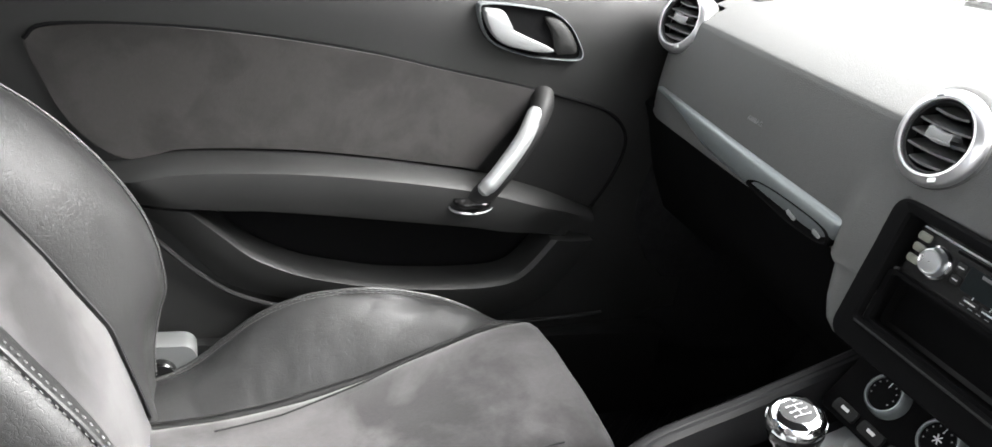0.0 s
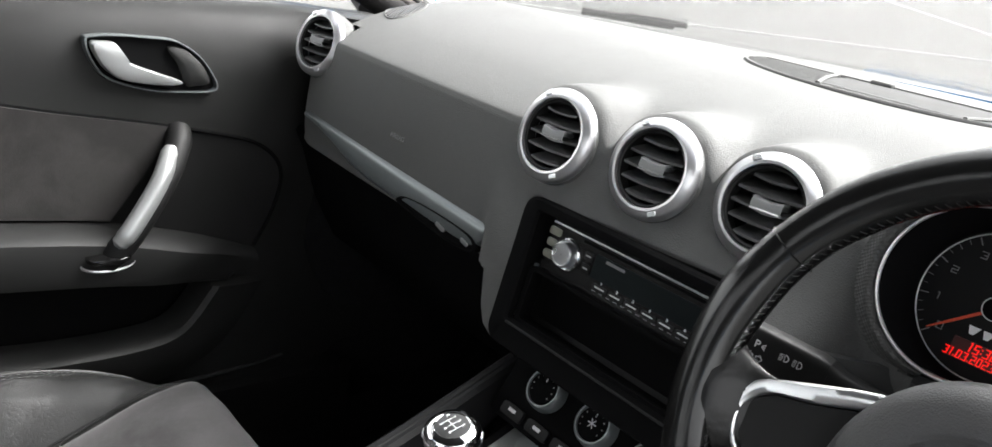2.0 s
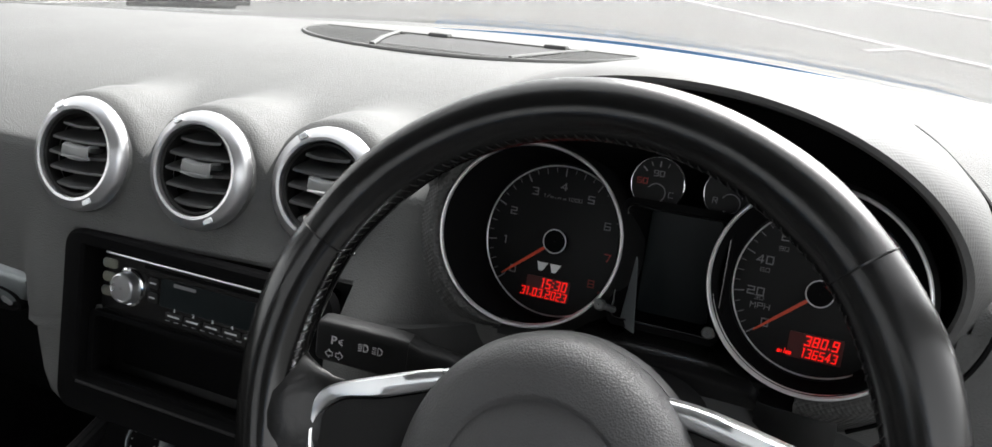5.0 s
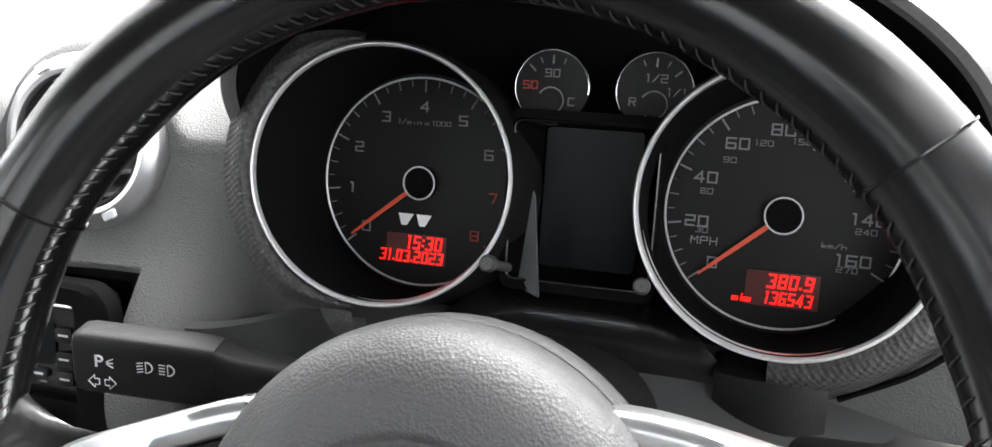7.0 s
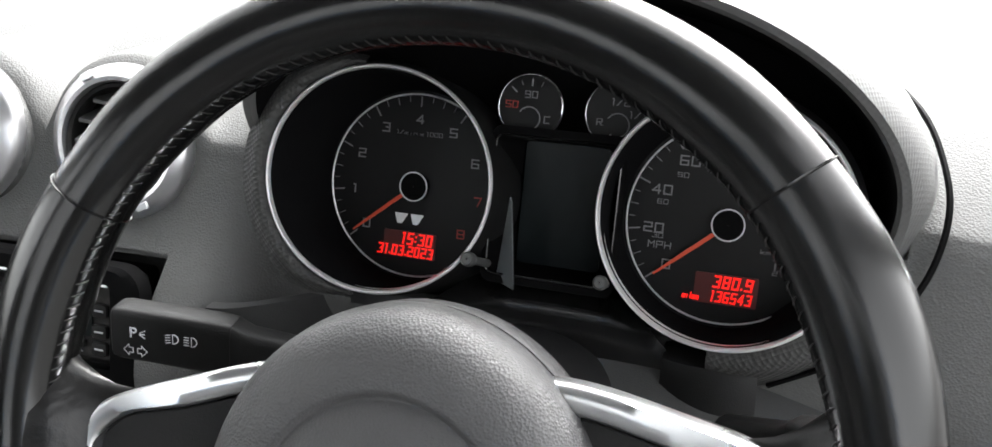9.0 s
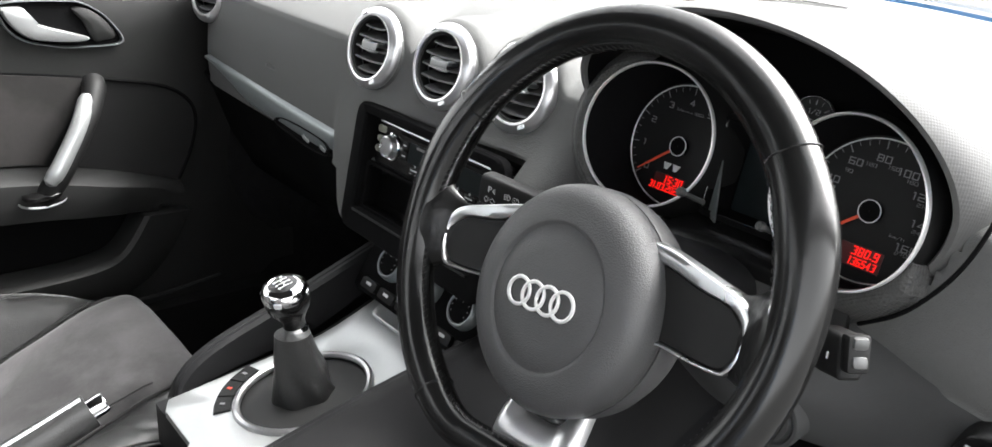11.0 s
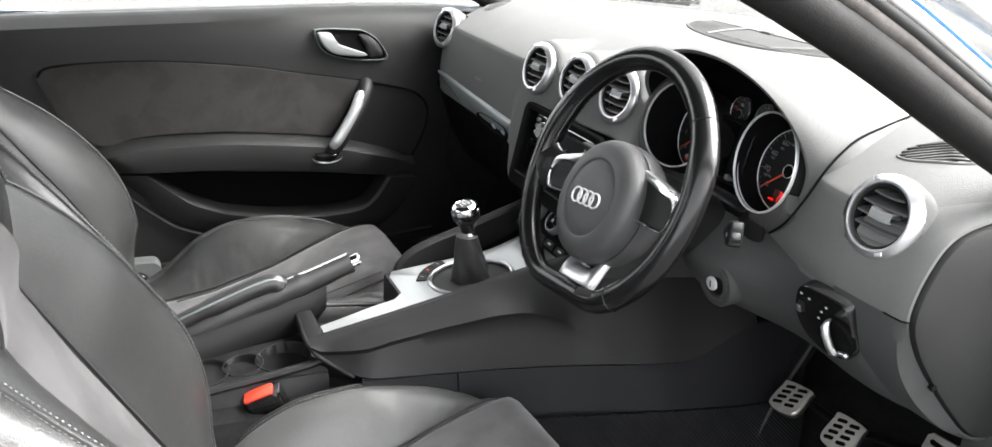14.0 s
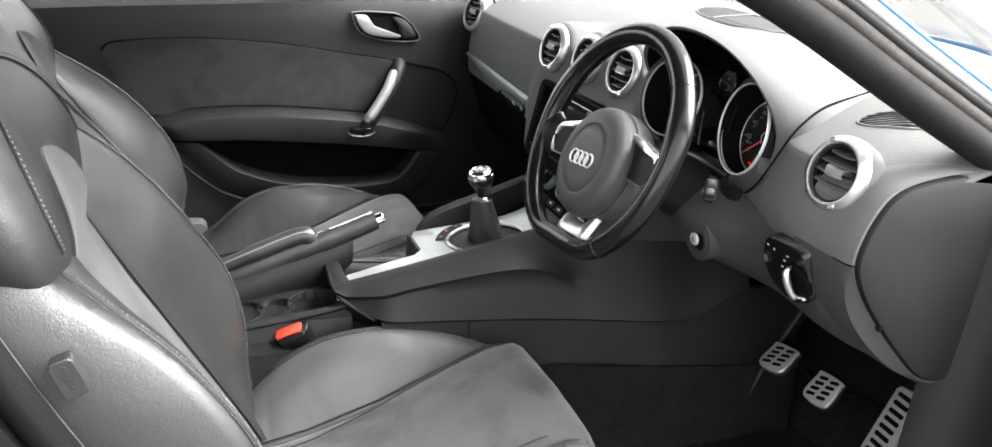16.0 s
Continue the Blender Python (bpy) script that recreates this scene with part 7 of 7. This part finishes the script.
    OUTB = LOW + [(0.29, 0.098, 0.237, 0.090), (0.34, 0.080, 0.226, 0.080), (0.38, 0.050, 0.210, 0.072), (0.41, 0.022, 0.188, 0.066)]
    INB = LOW + [(0.29, 0.098, 0.238, 0.090), (0.34, 0.090, 0.231, 0.081), (0.38, 0.079, 0.221, 0.075), (0.42, 0.063, 0.206, 0.070), (0.455, 0.040, 0.185, 0.066), (0.48, 0.014, 0.160, 0.062)]

    def refine(rows_in):
        return [(p.x, p.y, p.z, d.x) for p, d in zip(spline([r[:3] for r in rows_in], 40), spline([(r[3], 0, 0) for r in rows_in], 40))]

    core = refine(OUTB)

    def inner(z):
        for (a, _, _, da), (b, _, _, db) in zip(core, core[1:]):
            if z <= b:
                return da + (db - da) * (z - a) / (b - a)
        return core[-1][3]

    # leather bolsters of the backrest, stitched round the suede
    for q in (-1, 1):
        loops = []
        bol = refine(OUTB if q == s else INB)
        for z, fwd, w, inn in bol:
            yb = back_y(z)
            raw = [(inn, yb - 0.004), (inn + 0.008, yb + 0.010 + 0.05 * fwd), (inn + 0.42 * (w - inn), yb + 0.62 * fwd), (inn + 0.70 * (w - inn), yb + 0.92 * fwd), (w - 0.020, yb + fwd), (w - 0.006, yb + fwd - 0.004), (w + 0.004, yb + fwd - 0.022),
                   (w + 0.008, yb + 0.3 * fwd - 0.03), (w + 0.004, yb - 0.07), (w - 0.03, yb - 0.115), (inn * 0.6, yb - 0.115)]
            loops.append([(X(q * x), y, z + 0.42 * (y - yb) * (-1) * 0.35) for x, y in raw])
        b = part("back_bolster", loft(loops), M_LEATHER, th, "black leather backrest bolster", sharp=75)
        part("piping", tube([(X(q * (w - 0.010)), back_y(z) + fwd + 0.0004, z - 0.147 * fwd) for z, fwd, w, inn in bol[3:]], 0.0022, 6), M_LEATHER, b)
        bm = bmesh.new()
        for off in (-0.0065, 0.0055):
            fine = spline([(z, fwd, w) for z, fwd, w, inn in bol[3:-1]], 190)
            line = [Vector((X(q * (p.z - 0.012 + off)), back_y(p.x) + p.y + (0.0018 if off < 0 else -0.0005), p.x - 0.147 * p.y)) for p in fine]
            for i in range(0, len(line) - 1, 2):
                tube([line[i], line[i].lerp(line[i + 1], 0.8)], 0.0007, 4, bm)
        tagged(part("stitching", bm, M_STITCH, b, "grey twin stitching"), kind="stuff")
        low_seam = [Vector((X(q * (w + 0.0068)), back_y(z) + 0.1 * fwd - 0.058, z - 0.147 * (0.1 * fwd - 0.058))) for z, fwd, w, inn in bol[4:-2]]
        part("side_seam", tube(low_seam, 0.0016, 6), M_RUBBER, b)
        part("centre_seam", tube([(X(q * (inn + 0.002)), back_y(z) + 0.004, z) for z, fwd, w, inn in bol[2:-6]], 0.002, 6), M_RUBBER, b)
    # shoulder and integral head section
    HEADP = [(0.355, 0.160, 0.004, 0.06), (0.38, 0.185, 0.030, 0.07), (0.41, 0.204, 0.056, 0.08), (0.45, 0.217, 0.074, 0.085), (0.50, 0.218, 0.081, 0.085), (0.55, 0.203, 0.074, 0.085), (0.60, 0.178, 0.067, 0.085), (0.65, 0.160, 0.064, 0.085), (0.70, 0.148, 0.062, 0.08), (0.735, 0.130, 0.050, 0.07), (0.755, 0.09, 0.03, 0.05)]
    loops = []
    sp = list(zip(spline([(a, b, c) for a, b, c, d in HEADP], 30), spline([(d, 0, 0) for a, b, c, d in HEADP], 30)))
    for p, dd in sp:
        z, w, fwd = p
        ring = []
        for a in steps(0, 2 * math.pi * 39 / 40, 40):
            c, q = math.cos(a), math.sin(a)
            x = w * math.copysign(abs(c) ** 0.75, c)
            y = (fwd * (0.45 + 0.55 * abs(c)) if q > 0 else dd.x) * math.copysign(abs(q) ** 0.8, q)
            ring.append((X(x), back_y(z) + y - 0.01, z - 0.10 * y))
        loops.append(ring)
    part("shoulder", loft(loops), M_LEATHER, th, "black leather shoulder and headrest", sharp=75)
    # suede centre, its rounded tongue lying on the shoulder piece
    hp = [(p.x, p.y, p.z) for p, dd in sp]

    def shoulder_y(x, z):
        for (z0, w0, f0), (z1, w1, f1) in zip(hp, hp[1:]):
            if z0 <= z <= z1:
                k = (z - z0) / max(1e-6, z1 - z0)
                w, f = w0 + (w1 - w0) * k, f0 + (f1 - f0) * k
                c = min(0.99, abs(x) / w) ** (1 / 0.75)
                return back_y(z) + f * (0.45 + 0.55 * c) * (1 - c * c) ** 0.4 - 0.01
        return -9

    rows = []
    for z in steps(-0.07, 0.36, 36) + [0.36 + 0.116 * math.sin(a) for a in steps(0.07, 1.565, 26)]:
        h = inner(z) - 0.001
        h *= 1 + 0.32 * smoothstep(0.27, 0.36, z)
        if z > 0.36:
            h = 1.32 * inner(0.36) * math.sqrt(max(0.0004, 1 - ((z - 0.36) / 0.116) ** 2))
        row = []
        for v in steps(-1, 1, 17):
            base = back_y(z) + 0.006 * (1 - v * v)
            y = base + (max(base, shoulder_y(v * h, z + 0.002) + 0.0035) - base) * smoothstep(0.30, 0.37, z)
            row.append((X(v * h), y + 0.0012 * noise.noise(Vector((v * 3, z * 12, cx))), z))
        rows.append(row)
    part("back_centre", sheet(rows, 0.006, (0, -1, -0.4)), M_SUEDE, th, "brushed grey suede backrest centre", sharp=80)
    arch = []
    for a in steps(-0.25, math.pi + 0.25, 170):
        x, z = 0.172 * math.cos(a), 0.455 + 0.120 * math.sin(a)
        y = shoulder_y(x, z)
        arch.append(Vector((X(x), y + 0.0012, z - 0.10 * (y - back_y(z) + 0.01))))
    part("arch_seam", tube(arch, 0.0012, 5), M_RUBBER, th)
    bm = bmesh.new()
    arch = [p + Vector((0, 0.001, 0.0045)) for p in arch]
    for i in range(0, len(arch) - 1, 2):
        tube([arch[i], arch[i].lerp(arch[i + 1], 0.8)], 0.0008, 4, bm)
    tagged(part("arch_stitching", bm, M_STITCH, th, "grey arched stitching"), kind="stuff")
    # back shell
    rows = []
    for z in steps(-0.10, 0.70, 14):
        w = 0.235 if z < 0.35 else 0.235 - 0.10 * smoothstep(0.35, 0.6, z)
        rows.append([(X(v * w), back_y(max(-0.06, z)) - 0.10 - 0.02 * (1 - v * v), z) for v in steps(-1, 1, 9)])
    part("back_shell", sheet(rows, 0.015, (0, -1, 0)), M_PLASTIC, th, "black plastic backrest shell")
    return th


driver = seat(0.365, 1, "driver's black leather sports seat with grey suede centre")
seat(-0.365, -1, "passenger's black leather sports seat with grey suede centre", 1.0)
# airbag tag on the outboard side of the driver's backrest
TC, TS = math.cos(radians(-70)), math.sin(radians(-70))
TM = Matrix(((0, 0, 1, 0.6120), (TC, -TS, 0, -0.634), (TS, TC, 0, 0.333), (0, 0, 0, 1)))
tag = part("airbag_tag", loft([[Vector((x * k, y * k, z)) for x, y in round_rect(0.040, 0.022, 0.005)] for k, z in ((1.0, -0.012), (1.0, 0.0015), (0.95, 0.0025), (0.5, 0.0025))]), M_LEATHER, driver, "embossed black plastic tag", m=CAR @ TM)
words("tag_word", "AIRBAG", 0.0088, TM @ pose(0, 0, 0.0026), M_LEATHER, tag)


# ---- pedals, mats, small things ----


def pedal(name, m, w, h, rows_n, cols, label):
    th = thing(name, label, "pedal", m=None, group="pedals")
    o = [(-w * 0.42, h / 2), (w * 0.42, h / 2), (w * 0.5, h * 0.3), (w * 0.46, -h / 2), (-w * 0.46, -h / 2), (-w * 0.5, h * 0.3)]
    oc = closed_curve(o, 48)
    part("plate", loft([[Vector((x * k, y * k, z)) for x, y in oc] for k, z in ((1.0, -0.004), (1.0, 0.0005), (0.96, 0.002), (0.5, 0.0025))]), M_STEEL, th, m=None)
    part("rubber_back", loft([[Vector((x * 1.02, y * 1.02, z)) for x, y in oc] for z in (-0.010, -0.0035)]), M_RUBBER, th, "black rubber backing", m=None)
    for i in range(rows_n):
        for j in range(cols):
            x = (j - (cols - 1) / 2) * w * 0.84 / cols + (i - 1.5) * 0.0010
            y = (i - (rows_n - 1) / 2) * h * 0.86 / rows_n + (j - (cols - 1) / 2) * 0.0016
            part("rubber_stud", prism(round_rect(w * 0.64 / cols, h * 0.50 / rows_n, h * 0.22 / rows_n), 0.0016, pose(x, y, 0.0014, 0, 0, 14), 0.0004), M_BLACK, th, "black rubber stud", m=None)
    part("arm", tube([Vector((0, h * 0.1, -0.010)), Vector((0, h * 0.5, -0.05)), Vector((0.005, h * 0.9, -0.13)), Vector((0.01, h * 1.6, -0.20))], 0.011, 10, flat=0.6), M_PLASTIC, th, "black pedal arm", m=None)
    th.matrix_world = CAR @ m
    return th


pedal("clutch_pedal", pose(0.3155, 0.466, 0.034, 38, -9, 4), 0.056, 0.052, 4, 2, "steel clutch pedal with black rubber studs")
pedal("brake_pedal", pose(0.4252, 0.4713, 0.0347, 50, -6, -1.5), 0.056, 0.052, 4, 2, "steel brake pedal with black rubber studs")
acc = thing("accelerator_pedal", "long floor-hinged steel accelerator pedal with black slots", "pedal", m=None, group="pedals")
oc = closed_curve([(-0.023, 0.0), (-0.018, 0.0015), (0.018, 0.0015), (0.023, 0.0), (0.0285, -0.006), (0.029, -0.014), (0.029, -0.10), (0.028, -0.19), (0.0, -0.192), (-0.028, -0.19), (-0.029, -0.10), (-0.0288, -0.012), (-0.028, -0.004)], 84)
part("plate", loft([[Vector((x, y, -0.005)) for x, y in oc], [Vector((x, y, 0.0)) for x, y in oc], [Vector((x * 0.95, -0.095 + (y + 0.095) * 0.985, 0.002)) for x, y in oc], [Vector((x * 0.5, -0.095 + (y + 0.095) * 0.5, 0.0022)) for x, y in oc]]), M_STEEL, acc, m=None)
for k in range(13):
    part("rubber_slot", prism(round_rect(0.037, 0.0074, 0.0034), 0.0016, pose(0, -0.0125 - 0.0136 * k, 0.0010, 0, 0, -6), 0.0004), M_BLACK, acc, "black rubber slot", m=None)
part("foot", loft([[Vector((x * k, -0.095 + (y + 0.095) * k, z)) for x, y in oc] for k, z in ((0.90, -0.022), (1.0, -0.016), (1.0, -0.006))]), M_PLASTIC, acc, "black pedal body", m=None)
part("hinge", tube([Vector((0.030, -0.005, -0.012)), Vector((0.036, -0.030, -0.010)), Vector((0.036, -0.060, -0.018)), Vector((0.030, -0.10, -0.03))], 0.006, 8), M_RUBBER, acc, "black bracket beside the pedal", m=None)
acc.matrix_world = CAR @ pose(0.5798, 0.4788, 0.125, 61.4, -14, -13.2)
rest = thing("foot_rest", "black foot rest plate beside the clutch", "foot rest", (0.25, 0.48, -0.02))
REST = spline([(0.556, 0.125, 0), (0.536, 0.084, 0), (0.506, 0.030, 0), (0.479, -0.023, 0), (0.446, -0.105, 0), (0.432, -0.145, 0)], 16)
part("pad", sheet([[(x, p.x + 0.010 * (0.27 - x) / 0.06, p.y) for x in (0.215, 0.235, 0.255, 0.266)] for p in REST], 0.02, (0, 1, -0.5)), M_CARPET, rest)
part("edge", tube([(0.268, p.x, p.y) for p in REST], 0.0036, 8), M_LOWER, rest, "thin worn edge of the foot rest")
for x, nm in ((0.40, "driver's"), (-0.40, "passenger's")):
    mt = part("floor_mat", loft([[(x + a * k, 0.18 + b * k, z) for a, b in round_rect(0.40, 0.62, 0.05)] for k, z in ((1.0, -0.200), (1.0, -0.192), (0.985, -0.190), (0.5, -0.190))]), M_MAT, None, m=None)
    tagged(mt, "black ribbed %s floor mat on the carpet" % nm, "floor mat", group="floor mats")
# wiper blade parked at the foot of the windscreen
wip = thing("wiper", "black wiper blade parked on the windscreen", "wiper", (-0.2, 0.99, 0.585))
wpts = [(x, screen_base(min(0.6, abs(x))) + 0.002, 0.580) for x in steps(-0.56, -0.46, 14)]
part("blade", tube(wpts, 0.006, 8), M_RUBBER, wip)
part("arm", tube([(p[0] + 0.01, p[1] + 0.02, p[2] + 0.004) for p in wpts[4:]], 0.005, 8), M_PLASTIC, wip)
